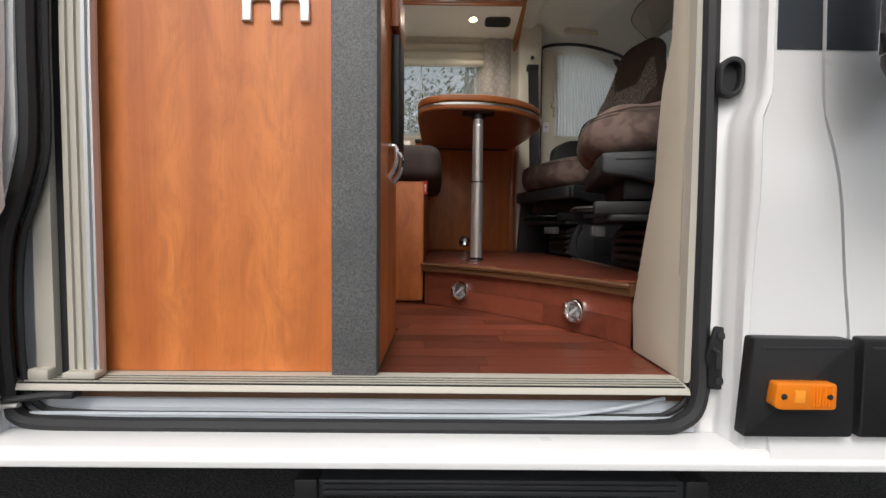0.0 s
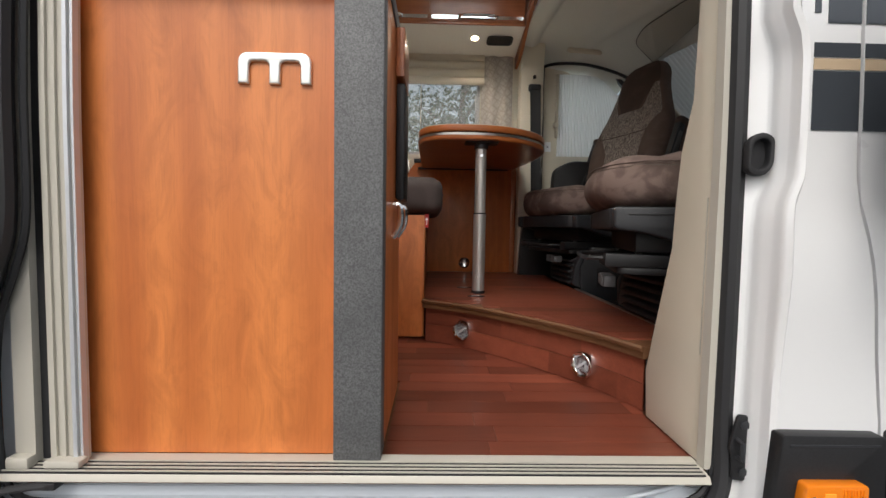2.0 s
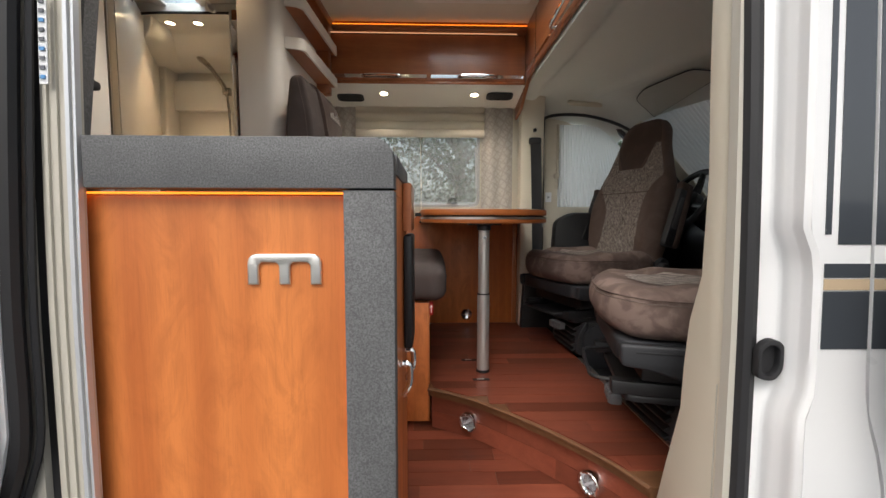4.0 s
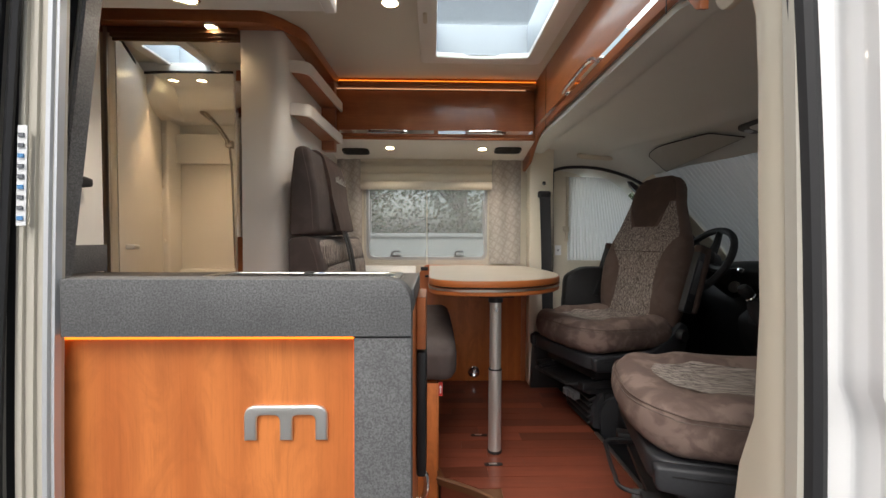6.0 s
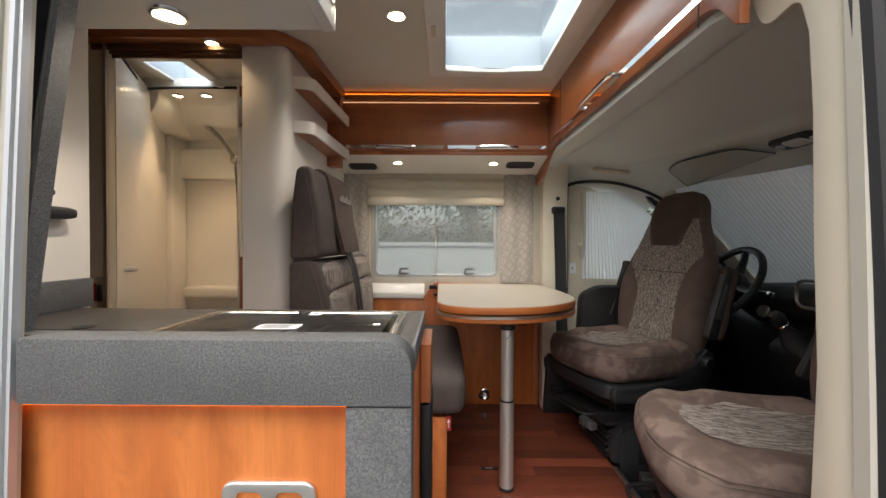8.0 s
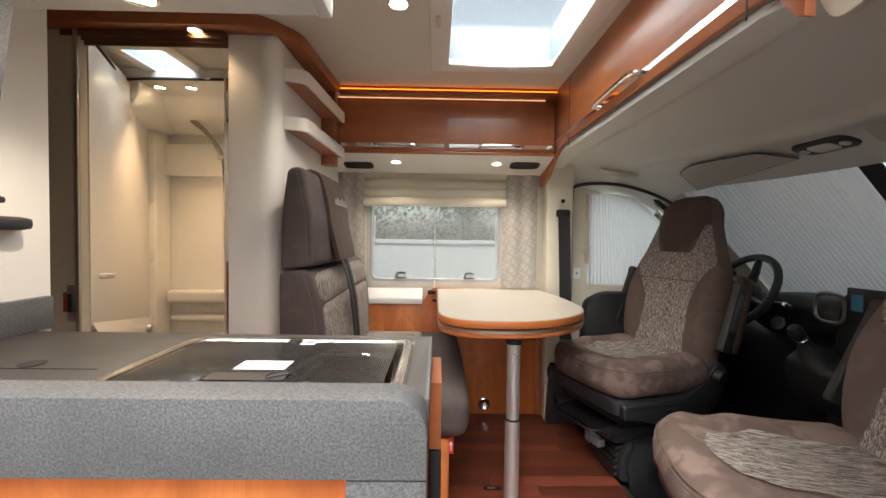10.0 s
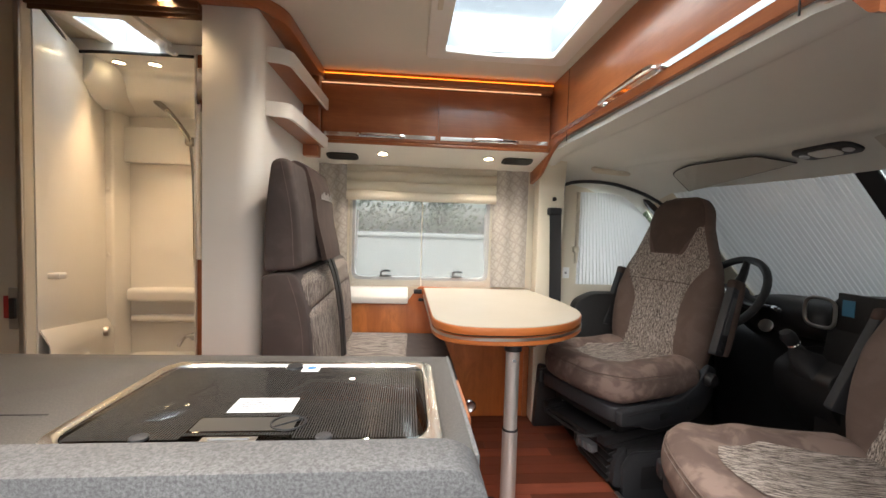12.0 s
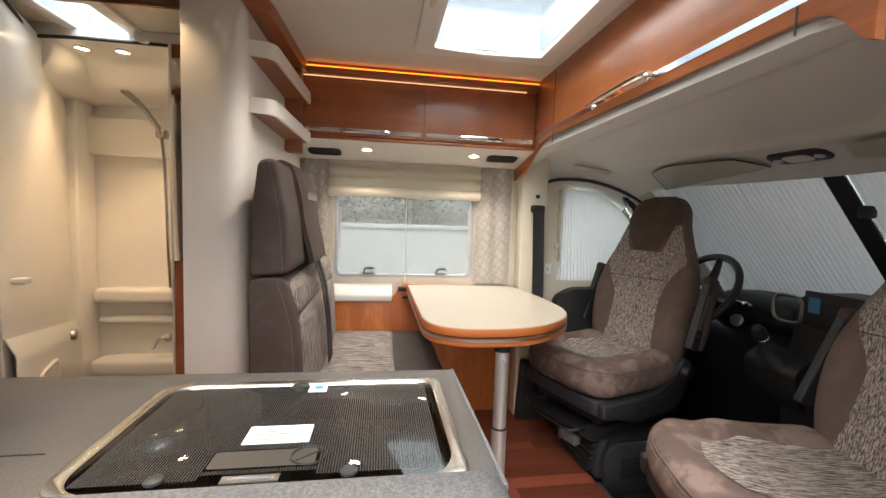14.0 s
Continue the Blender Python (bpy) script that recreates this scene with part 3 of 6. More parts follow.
for bx, by, r in ((-0.160, 0.165, 0.034), (-0.178, 0.258, 0.022)):
    b = part("burner", lathe([(r * 1.5, 0.0), (r * 1.4, 0.008), (r, 0.010), (r, 0.02), (r * 0.85, 0.024), (0, 0.025)], (bx, by, 1.4665), (0, 0, 1), 24), CAST_IRON, hob, "black gas burner")
    bm = bmesh.new()
    tube([(bx + r * 1.75 * math.cos(k * math.tau / 24), by + r * 1.75 * math.sin(k * math.tau / 24), 1.508) for k in range(25)], 0.0028, 6, bm=bm)
    for k in range(4):
        a = k * math.tau / 4 + 0.4
        tube([(bx + r * 0.5 * math.cos(a), by + r * 0.5 * math.sin(a), 1.51), (bx + r * 2.3 * math.cos(a), by + r * 2.3 * math.sin(a), 1.51), (bx + r * 2.5 * math.cos(a), by + r * 2.5 * math.sin(a), 1.468)], 0.0028, 6, bm=bm)
    part("pan_support", bm, CAST_IRON, b, "black wire pan support")
part("grommet", lathe([(0.016, 0), (0.020, 0.003), (0.014, 0.004), (0.012, 0.001), (0, 0.001)], (-0.232, 0.098, 1.4665), (0, 0, 1), 20), CAST_IRON, hob)
lid = part("lid", prism(inner, "z", 1.5335, 1.5385, 0.001), HOB_GLASS, hob, "smoked glass lid")
for kx, ky in ((-0.177, 0.066), (-0.362, 0.068)):
    part("knob", lathe([(0.009, 0), (0.0085, 0.0025), (0.006, 0.0035), (0, 0.0035)], (kx, ky, 1.5388), (0, 0, 1), 18), DARK_PLASTIC, lid, "grey button")
part("hinge_button", lathe([(0.013, 0), (0.012, 0.003), (0.006, 0.004), (0, 0.004)], (-0.265, 0.285, 1.5388), (0, 0, 1), 18), BLACK_PLASTIC, lid)
bm = bmesh.new()
for k in range(124):
    lx = -0.436 + 0.0029 * k
    for ly0, ly1 in (((0.074, 0.080), (0.117, 0.285)) if -0.325 < lx < -0.212 else ((0.066, 0.289),)):
        box(lx, lx + 0.0014, ly0, ly1, 1.53855, 1.53865, bm=bm)
part("line_print", bm, PRINT_GREY, lid, "fine dark lines printed on the glass")
part("info_plate", prism(rounded([(-0.322, 0.083), (-0.214, 0.083), (-0.214, 0.114), (-0.322, 0.114)], 0.004, 3), "z", 1.5387, 1.5392), mat("plate_film", (0.055, 0.05, 0.043), 0.3), lid, "grey-brown film plate")
part("warning_ring", tube([(-0.222 + 0.019 * math.cos(k * math.tau / 28), 0.099 + 0.017 * math.sin(k * math.tau / 28), 1.5396) for k in range(29)], 0.0013, 5), CAST_IRON, lid, "black printed warning ring")
part("warning_bar", tube([(-0.236, 0.089, 1.5396), (-0.208, 0.109, 1.5396)], 0.0013, 5), CAST_IRON, lid)
part("name_plate", box(-0.30, -0.245, 0.058, 0.069, 1.5388, 1.5396), STEEL, lid, "small steel plate with a plain mark")
part("mark", box(-0.293, -0.252, 0.0615, 0.0655, 1.5397, 1.5401), INK, lid)

note = thing("paper_note", "white paper note with grey printed lines on the glass lid", "note", (-0.264, 0.147, 1.5389))
part("sheet", box(-0.037, 0.037, -0.020, 0.020, 0, 0.0006), PAPER, note)
bm = bmesh.new()
for k in range(5):
    box(-0.030, 0.028 - 0.006 * (k % 3), 0.011 - k * 0.0058, 0.0128 - k * 0.0058, 0.0007, 0.0011, bm=bm)
part("print", bm, INK, note, "grey printed lines")
sticker = thing("sticker", "small white and blue sticker on the glass lid", "sticker", (-0.238, 0.277, 1.5389))
part("label", box(-0.013, 0.013, -0.012, 0.012, 0, 0.0006), PAPER, sticker)
part("dot", lathe([(0.007, 0), (0.007, 0.0005), (0, 0.0005)], (0.001, 0.003, 0.0007), (0, 0, 1), 16), mat("sticker_blue", (0.05, 0.2, 0.5), 0.5), sticker)

# boards round the kitchen
setting("wall_kitchen_side", box(-0.85, -0.83, 0.02, 0.417, 0.592, 2.44, 0.002), WHITE_WALL, "white panel beside the worktop", "wall")


def board_edge(z):
    return -0.588 + 0.035 * (z - 1.55)


upright("wall_end_board", -0.66, board_edge, 1.557, 2.3, lambda z: 0.11 * (z - 1.55), 0.03, DARK_PLASTIC, "near-black board beside the door opening")
upright("trim_end_board", lambda z: board_edge(z) + 0.0005, lambda z: board_edge(z) + 0.003, 1.557, 2.3, lambda z: 0.11 * (z - 1.55) - 0.004, 0.03, ALU, "light edge line of the board", "trim", 1)
upright("trim_end_board_side", lambda z: board_edge(z) + 0.0035, lambda z: board_edge(z) + 0.011, 1.557, 2.3, lambda z: 0.11 * (z - 1.55) - 0.001, 0.03, GREY_STONE, "grey edge strip of the board", "trim", 1)
rack = thing("wall_hook", "grey plastic wall hook rack on the white panel", "hook", (-0.83, 0.30, 1.75))
part("bar", cushion(0.0, 0.035, -0.06, 0.05, -0.014, 0.012, 0.01, 0, 3), DARK_PLASTIC, rack)
part("clip", cushion(0.0, 0.022, -0.07, 0.01, 0.035, 0.05, 0.006, 0, 3), DARK_PLASTIC, rack)

oh = thing("overhead_cupboard", "white overhead kitchen cupboard with a curved end above the worktop", "cupboard")
prof = rounded([(0.04, 2.44, 0), (0.02, 2.30, 0.05), (0.12, 2.134, 0.01), (0.30, 2.134, 0.01), (0.30, 2.44, 0)], 0.0, 8)
part("body", prism(prof, "x", -0.829, -0.232, 0.0), WHITE_GLOSS, oh)
part("end_cap", prism(rounded([(0.04, 2.44, 0), (0.015, 2.30, 0.06), (0.115, 2.131, 0.012), (0.304, 2.131, 0.012), (0.304, 2.44, 0)], 0.0, 8), "x", -0.231, -0.205, 0.004), WHITE_GLOSS, oh, "rounded white end cap")
spotlight((-0.2045, 0.262, 2.185), (1, 0, 0), 0.016, 1.0)

# ---------------- bathroom and partition ----------------
setting("wall_column", prism(rounded([(-0.711, 0.925, 0.0), (-0.55, 0.925, 0.065), (-0.55, 1.812, 0), (-0.711, 1.812, 0)], 0.0, 10), "z", 0.59, 2.44), WHITE_WALL, "cream partition wall with a rounded corner", "wall")
setting("wall_bath_side", prism([(-1.186, 0.942), (-1.505, 1.70), (-1.54, 1.70), (-1.22, 0.942)], "z", 0.59, 2.40), WHITE_GLOSS, "white bathroom side wall", "wall")
setting("wall_bath_back", box(-1.62, -0.712, 1.785, 1.811, 0.59, 2.44), WHITE_GLOSS, "white shower back wall", "wall")
setting("bath_post", prism(rounded([(-1.50, 1.66), (-1.455, 1.66), (-1.455, 1.784), (-1.55, 1.784)], 0.012, 4), "z", 0.59, 2.40), WHITE_GLOSS, "white corner post in the shower", "wall")
for k in range(5):
    st = thing("clip", "small round white wall clip on the shower post", "clip", (-1.478, 1.659, 1.0 + 0.30 * k), "shower wall clips")
    part("cap", lathe([(0.009, 0), (0.008, 0.006), (0, 0.008)], (0, 0, 0), (0, -1, 0), 12), WHITE_GLOSS, st)
# frame of the sliding bathroom door
setting("door_frame_1", prism(rounded([(-1.315, 0.905), (-1.187, 0.905), (-1.187, 0.941), (-1.315, 0.941)], 0.006, 3), "z", 0.59, 2.395), BEIGE, "beige bathroom door frame", "door frame")
setting("door_frame_edge", box(-1.20, -1.1865, 0.897, 0.9045, 0.59, 2.395, 0.002), ALU, "slim metal door edge", "door frame")
setting("wall_behind_door", box(-2.19, -1.316, 0.91, 0.94, 0.59, 2.44), CHERRY_DARK, "cherry wood partition", "wall")
rail_bm = bmesh.new()
for k in range(3):
    box(-1.245, -0.711, 0.902 + 0.012 * k, 0.908 + 0.012 * k, 2.375 - 0.010 * k, 2.396, 0.001, 1, rail_bm)
setting("door_rail", rail_bm, EDGE_BROWN, "dark brown grooved sliding door rail", "rail")
lock = thing("door_lock", "red and chrome bathroom door latch plate", "latch", (-1.214, 0.904, 1.50))
part("plate", box(-0.013, 0.013, -0.006, 0, -0.06, 0.06, 0.002), STEEL, lock)
part("keep", box(-0.006, 0.010, -0.014, -0.006, -0.03, 0.03, 0.002), BLACK_PLASTIC, lock)
part("tag", box(-0.028, -0.014, -0.004, 0, -0.03, 0.035, 0.001), mat("red_label", (0.35, 0.03, 0.03), 0.5), lock, "dark red tag")

# cove with the shower spots
setting("ceiling_bath_cove", prism(rounded([(1.33, 2.442, 0), (1.33, 2.40, 0.008), (1.52, 2.40, 0.03), (1.60, 2.31, 0.05), (1.74, 2.27, 0.03), (1.784, 2.27, 0), (1.784, 2.442, 0)], 0.0, 6), "x", -1.46, -0.712), WHITE_GLOSS, "white moulded cove over the shower", "ceiling")
gasket = curve_line([(-1.19, 0.955, 2.392), (-1.30, 1.20, 2.382), (-1.42, 1.325, 2.39), (-1.20, 1.325, 2.397), (-0.715, 1.325, 2.397)], 6)
setting("trim_gasket", tube(gasket, 0.006, 6), RUBBER, "black rubber gasket line under the shower ceiling", "trim")
setting("ceiling_bath_cove_side", prism(rounded([(-1.50, 2.442, 0), (-1.50, 2.262, 0.01), (-1.40, 2.262, 0.05), (-1.335, 2.335, 0.06), (-1.325, 2.442, 0)], 0.0, 8), "y", 1.372, 1.784, 0.02, seg=4), WHITE_GLOSS, "white moulded shoulder beside the lit shower cove", "ceiling")
bathcab = thing("bath_cabinet", "tall cherry wood bathroom cabinet with a mirror strip", "cabinet")
part("body", box(-0.885, -0.713, 1.252, 1.784, 0.60, 2.38, 0.003), CHERRY_DARK, bathcab)
part("edge_post", box(-0.893, -0.8855, 1.246, 1.784, 0.60, 2.38, 0.002), WHITE_GLOSS, bathcab, "white edge strip")
part("mirror", box(-0.884, -0.72, 1.246, 1.2515, 1.62, 2.33, 0.001), CHROME, bathcab, "mirror-bright door")
bc = thing("shower_cabinet", "plain white box cabinet on the shower back wall", "cabinet")
part("box", box(-1.514, -0.90, 1.735, 1.784, 2.04, 2.208, 0.006), WHITE_GLOSS, bc)
for z, d, h in ((1.40, 0.075, 0.035), (1.28, 0.05, 0.02), (1.07, 0.11, 0.04)):
    ls = thing("shower_ledge", "moulded white ledge on the shower wall", "ledge", (-1.1, 1.785, z), "shower ledges")
    part("ledge", cushion(-0.34, 0.38, -d, 0, -h, h, 0.02, 0, 4), WHITE_GLOSS, ls)
# chrome with its base colour darkened, to dim its reflection of the white walls
DARK_CHROME = plain("darkened_chrome", (0.42, 0.39, 0.35), 0.16, 1.0)
sh = thing("shower_set", "chrome hand shower with hose on a wall bracket", "shower")
part("bracket", cushion(-1.168, -1.120, 1.705, 1.784, 2.125, 2.168, 0.012, 0, 3), DARK_CHROME, sh)
part("handset", tube([(-1.142, 1.715, 2.135), (-1.152, 1.705, 2.17), (-1.175, 1.685, 2.215), (-1.20, 1.665, 2.255), (-1.218, 1.65, 2.278)], [0.009, 0.012, 0.0105, 0.0115, 0.014], 12), DARK_CHROME, sh)
part("spray_head", lathe([(0.0, 0.016), (0.016, 0.014), (0.030, 0.002), (0.032, -0.006), (0.027, -0.010), (0.0, -0.010)], (-1.232, 1.638, 2.288), (0.55, 0.2, 0.8), 20), DARK_CHROME, sh, "round chrome spray head")
part("hose", tube(curve_line([(-1.142, 1.715, 2.135), (-1.136, 1.73, 1.95), (-1.133, 1.74, 1.6), (-1.122, 1.745, 1.35), (-1.10, 1.75, 1.18), (-1.105, 1.76, 1.06)], 8), 0.007, 8), DARK_CHROME, sh, "flexible metal hose")
fa = thing("shower_mixer", "chrome shower mixer tap on the wall", "tap")
part("body", tube([(-1.13, 1.784, 1.19), (-1.13, 1.72, 1.20)], 0.020, 14), CHROME, fa)
part("lever", tube(curve_line([(-1.13, 1.73, 1.205), (-1.16, 1.70, 1.20), (-1.18, 1.68, 1.16)], 4), 0.009, 8), CHROME, fa)
# fittings on the bathroom side wall
hk = thing("wall_hook", "small white hook on the bathroom wall", "hook", (-1.221, 1.025, 1.578))
part("peg", cushion(0.0, 0.04, -0.012, 0.022, -0.010, 0.010, 0.006, 0, 3), WHITE_GLOSS, hk)
kn = thing("turn_knob", "round brushed steel turn knob on a rosette", "knob", (-1.415, 1.50, 1.277))
part("rosette", lathe([(0.028, 0), (0.026, 0.004), (0, 0.004)], (0, 0, 0), (0.92, 0.38, 0), 20), STEEL, kn)
part("knob", lathe([(0.012, 0.004), (0.012, 0.02), (0.021, 0.022), (0.021, 0.036), (0.018, 0.04), (0, 0.04)], (0, 0, 0), (0.92, 0.38, 0), 20), STEEL, kn)
NX = Vector((0.922, 0.388, 0))


def on_side(s, z, off):
    """A place on the bathroom side wall: s metres along it."""
    return Vector((-1.186, 0.942, z)) + Vector((-0.388, 0.922, 0)) * s + NX * off


ld = thing("wall_ledge", "white moulded lower panel along the bathroom side wall", "panel")
part("ledge", sheet(lambda u, v: on_side(0.0 + 0.80 * u, 1.423 - 0.62 * v - 0.125 * u, 0.003 + 0.022 * min(1, v * 12)), 6, 24, 0.003), WHITE_GLOSS, ld)
ni = thing("roll_niche", "rounded wall niche with a white roll inside", "niche")
part("surround", tube([on_side(0.28 + 0.12 * math.copysign(abs(math.cos(a)) ** 0.5, math.cos(a)), 1.175 + 0.075 * math.copysign(abs(math.sin(a)) ** 0.5, math.sin(a)), 0.028) for a in [k * math.tau / 32 for k in range(33)]], 0.008, 6), WHITE_GLOSS, ni)
# no hollow is cut: a flat black sheet gives the niche its shade
part("recess", sheet(lambda u, v: on_side(0.17 + 0.22 * u, 1.105 + 0.14 * v, 0.0265), 2, 2, 0.001), RUBBER, ni, "flat black sheet for the shade inside the niche")
part("roll", tube([on_side(0.20, 1.075, 0.004), on_side(0.36, 1.075, 0.004)], 0.045, 18), PAPER, ni, "white paper roll")

# shelves on the partition
for z in (2.285, 2.118):
    sf = thing("corner_shelf", "small curved cherry shelf with a white front edge", "shelf", (0, 0, z), "shelves on the partition")
    front = rounded([(-0.549, 0.985, 0), (-0.475, 1.0, 0.07), (-0.455, 1.50, 0), (-0.549, 1.50, 0)], 0.0, 10)
    back = [(max(-0.549, x - 0.012), y + 0.010) if y < 1.4 else (min(x, -0.467), y) for x, y in front]
    part("board", prism(back, "z", -0.012, 0.006), CHERRY_DARK, sf)
    bm = bmesh.new()
    n = len(front) - 2
    for i in range(n):
        a, c = front[i], front[i + 1]
        a2, c2 = (a[0] - 0.010, a[1] + 0.006), (c[0] - 0.010, c[1] + 0.006)
        lo, hi = -0.014, 0.032
        v = [bm.verts.new(p) for p in ((*a, lo), (*c, lo), (*c, hi), (*a, hi), (*a2, lo), (*c2, lo), (*c2, hi), (*a2, hi))]
        for q in ((0, 1, 2, 3), (5, 4, 7, 6), (3, 2, 6, 7), (1, 0, 4, 5)):
            bm.faces.new([v[k] for k in q])
    bmesh.ops.remove_doubles(bm, verts=bm.verts, dist=1e-5)
    part("edge_band", bm, WHITE_WALL, sf, "white edge band")
setting("trim_shelf_end", box(-0.549, -0.485, 1.44, 1.50, 2.06, 2.44, 0.004), CHERRY_DARK, "cherry wood post beside the shelves", "trim")

# wooden cove trims under the ceiling
setting("trim_valance", prism(rounded([(-1.30, 0.86, 0), (-0.60, 0.86, 0.06), (-0.49, 1.0, 0.05), (-0.47, 1.49, 0), (-0.552, 1.49, 0), (-0.552, 0.924, 0), (-1.30, 0.924, 0)], 0.0, 8), "z", 2.397, 2.443, 0.003), CHERRY_DARK, "cherry wood valance over the bathroom door", "trim")

# ---------------- dinette cupboards ----------------
uc = thing("wall_cupboard", "cherry wood wall cupboard with two flap doors above the window", "cupboard")
part("body", box(-0.549, 0.552, 1.525, 1.81, 2.142, 2.40), CHERRY_DARK, uc)
part("fascia", prism(rounded([(1.478, 2.425, 0.004), (1.478, 2.402, 0.004), (1.50, 2.395, 0), (1.525, 2.395, 0), (1.525, 2.425, 0)], 0.0, 3), "x", -0.485, 0.552), CHERRY_DARK, uc)
part("led_strip", box(-0.485, 0.552, 1.481, 1.487, 2.4255, 2.4295), LED_GLOW, uc, "glowing orange LED strip")
part("upper_fascia", box(-0.485, 0.552, 1.488, 1.525, 2.4255, 2.443), CHERRY_DARK, uc)
part("light_groove", box(-0.485, 0.50, 1.4995, 1.502, 2.3905, 2.3945), glow("groove_glow", (1.0, 0.55, 0.28), 0.55), uc, "lit groove")
for x0, x1 in ((-0.485, 0.030), (0.033, 0.551)):
    d = part("flap_door", prism(rounded([(1.507, 2.148, 0.006), (1.512, 2.386, 0.01), (1.524, 2.386, 0), (1.524, 2.148, 0)], 0.0, 4), "x", x0, x1), CHERRY_DARK, uc)
    part("chrome_strip", box(x0 + 0.01, x1 - 0.01, 1.5045, 1.508, 2.163, 2.181), CHROME, d, "mirror-bright strip")
    xm = x0 + 0.26
    part("handle", tube(curve_line([(xm - 0.10, 1.506, 2.170), (xm - 0.096, 1.486, 2.172), (xm, 1.482, 2.174), (xm + 0.096, 1.486, 2.172), (xm + 0.10, 1.506, 2.170)], 4), 0.0065, 8), CHROME, d, "chrome bow handle")
part("bottom_rail", box(-0.549, 0.552, 1.503, 1.526, 2.132, 2.146, 0.003), CHERRY_DARK, uc)
part("soffit", prism([(1.505, 2.131), (1.77, 2.080), (1.79, 2.080), (1.79, 2.131)], "x", -0.549, 0.552), WHITE_GLOSS, uc, "white lower panel")
MESH_BLACK = speckled("black_speaker_cloth", (0.010, 0.010, 0.011), (0.035, 0.035, 0.036), 900, 0.8, 0.1, 0.5)
for x, y in ((-0.415, 1.655), (0.432, 1.625)):
    z = 2.131 - (y - 1.505) * 0.1925
    sp = thing("speaker", "black oval loudspeaker grille in the white lower panel", "speaker", (x, y, z), "dinette loudspeakers")
    o = rounded([(-0.075, -0.042), (0.075, -0.042), (0.075, 0.042), (-0.075, 0.042)], 0.03, 6)
    part("bezel", prism(o, "z", -0.007, 0.0, 0.003, [rounded([(-0.064, -0.032), (0.064, -0.032), (0.064, 0.032), (-0.064, 0.032)], 0.024, 6)]), BLACK_PLASTIC, sp)
    part("grille", prism(rounded([(-0.064, -0.032), (0.064, -0.032), (0.064, 0.032), (-0.064, 0.032)], 0.024, 6), "z", -0.004, 0.0), MESH_BLACK, sp)
    sp.rotation_euler = (radians(-10.9), 0, 0)

# front cupboard over the cab
hd = thing("cab_cupboard", "cherry wood cupboard front with a chrome strip over the cab arch", "cupboard")
arch = rounded([(0.17, 2.443, 0), (0.17, 2.085, 0), (0.185, 2.09, 0.01), (0.240, 2.160, 0.05), (1.45, 2.172, 0.20), (1.66, 2.045, 0.03), (1.81, 2.02, 0), (1.81, 2.443, 0)], 0.05, 10)
part("front", prism(arch, "x", 0.556, 0.574, 0.002), CHERRY_DARK, hd)
part("chrome_strip", box(0.5535, 0.556, 0.20, 1.49, 2.190, 2.207), CHROME, hd, "mirror-bright strip")
part("joint", box(0.5545, 0.5565, 0.2905, 0.2935, 2.14, 2.44), RUBBER, hd, "dark joint between the panels")
part("joint", box(0.5545, 0.5565, 1.31, 1.312, 2.14, 2.44), RUBBER, hd, "dark joint between the panels")
part("handle", tube(curve_line([(0.556, 0.99, 2.200), (0.534, 0.975, 2.200), (0.528, 0.85, 2.202), (0.530, 0.70, 2.204), (0.556, 0.68, 2.204)], 5), 0.008, 8), CHROME, hd, "chrome bow handle")

# ---------------- window and curtains ----------------
FRAME_GREY = plain("grey_window_frame", (0.46, 0.47, 0.48), 0.4)
w1 = setting("window_1", prism(rounded([(-0.385, 1.485), (0.345, 1.485), (0.345, 2.07), (-0.385, 2.07)], 0.045, 6), "y", 1.815, 1.845, 0.003,
             [rounded([(-0.367, 1.503), (0.327, 1.503), (0.327, 2.05), (-0.367, 2.05)], 0.04, 6)]), FRAME_GREY, "hinged grey-framed acrylic camper window, closed", "window")
pane = part("pane", box(-0.375, 0.335, 1.828, 1.834, 1.495, 2.06), GLASS, w1)
pane.visible_shadow = False
for x in (-0.21, 0.17):
    c = part("catch", cushion(x - 0.03, x + 0.035, 1.80, 1.815, 1.503, 1.514, 0.004, 0, 3), DARK_PLASTIC, w1)
    part("lever", tube(curve_line([(x - 0.02, 1.805, 1.514), (x - 0.012, 1.80, 1.535), (x + 0.03, 1.80, 1.535)], 4), 0.006, 6), DARK_PLASTIC, c)
part("stay", tube([(-0.36, 1.812, 1.60), (-0.355, 1.812, 1.85)], 0.005, 6), FRAME_GREY, w1)
part("stay", tube([(0.322, 1.812, 1.60), (0.318, 1.812, 1.85)], 0.005, 6), FRAME_GREY, w1)

NET = cloth_sheer("white_net", (0.72, 0.73, 0.71), 0.74)
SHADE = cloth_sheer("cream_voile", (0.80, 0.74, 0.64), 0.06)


def folded(x0, x1, z0, z1, y, folds, depth, nx=60, nz=24, taper=0.0):
    return sheet(lambda u, v: (x0 + (x1 - x0) * u + taper * (1 - v) * (u - 0.5), y + depth * math.sin(u * folds * math.tau) * (0.6 + 0.4 * math.sin(v * 3 + u * 4)), z0 + (z1 - z0) * v), nx, nz)


for a, c in ((-0.395, -0.018), (-0.014, 0.36)):
    net = thing("net_curtain", "sheer white net curtain hanging over the window", "curtain", group="net curtains")
    part("cloth", folded(a, c, 1.455, 2.06, 1.795, 4, 0.0015), NET, net)
    part("hem", box(c - 0.004, c, 1.790, 1.794, 1.455, 2.06), SHADE, net)
roman = thing("roman_shade", "cream gathered fabric shade with soft folds over the window top", "shade")


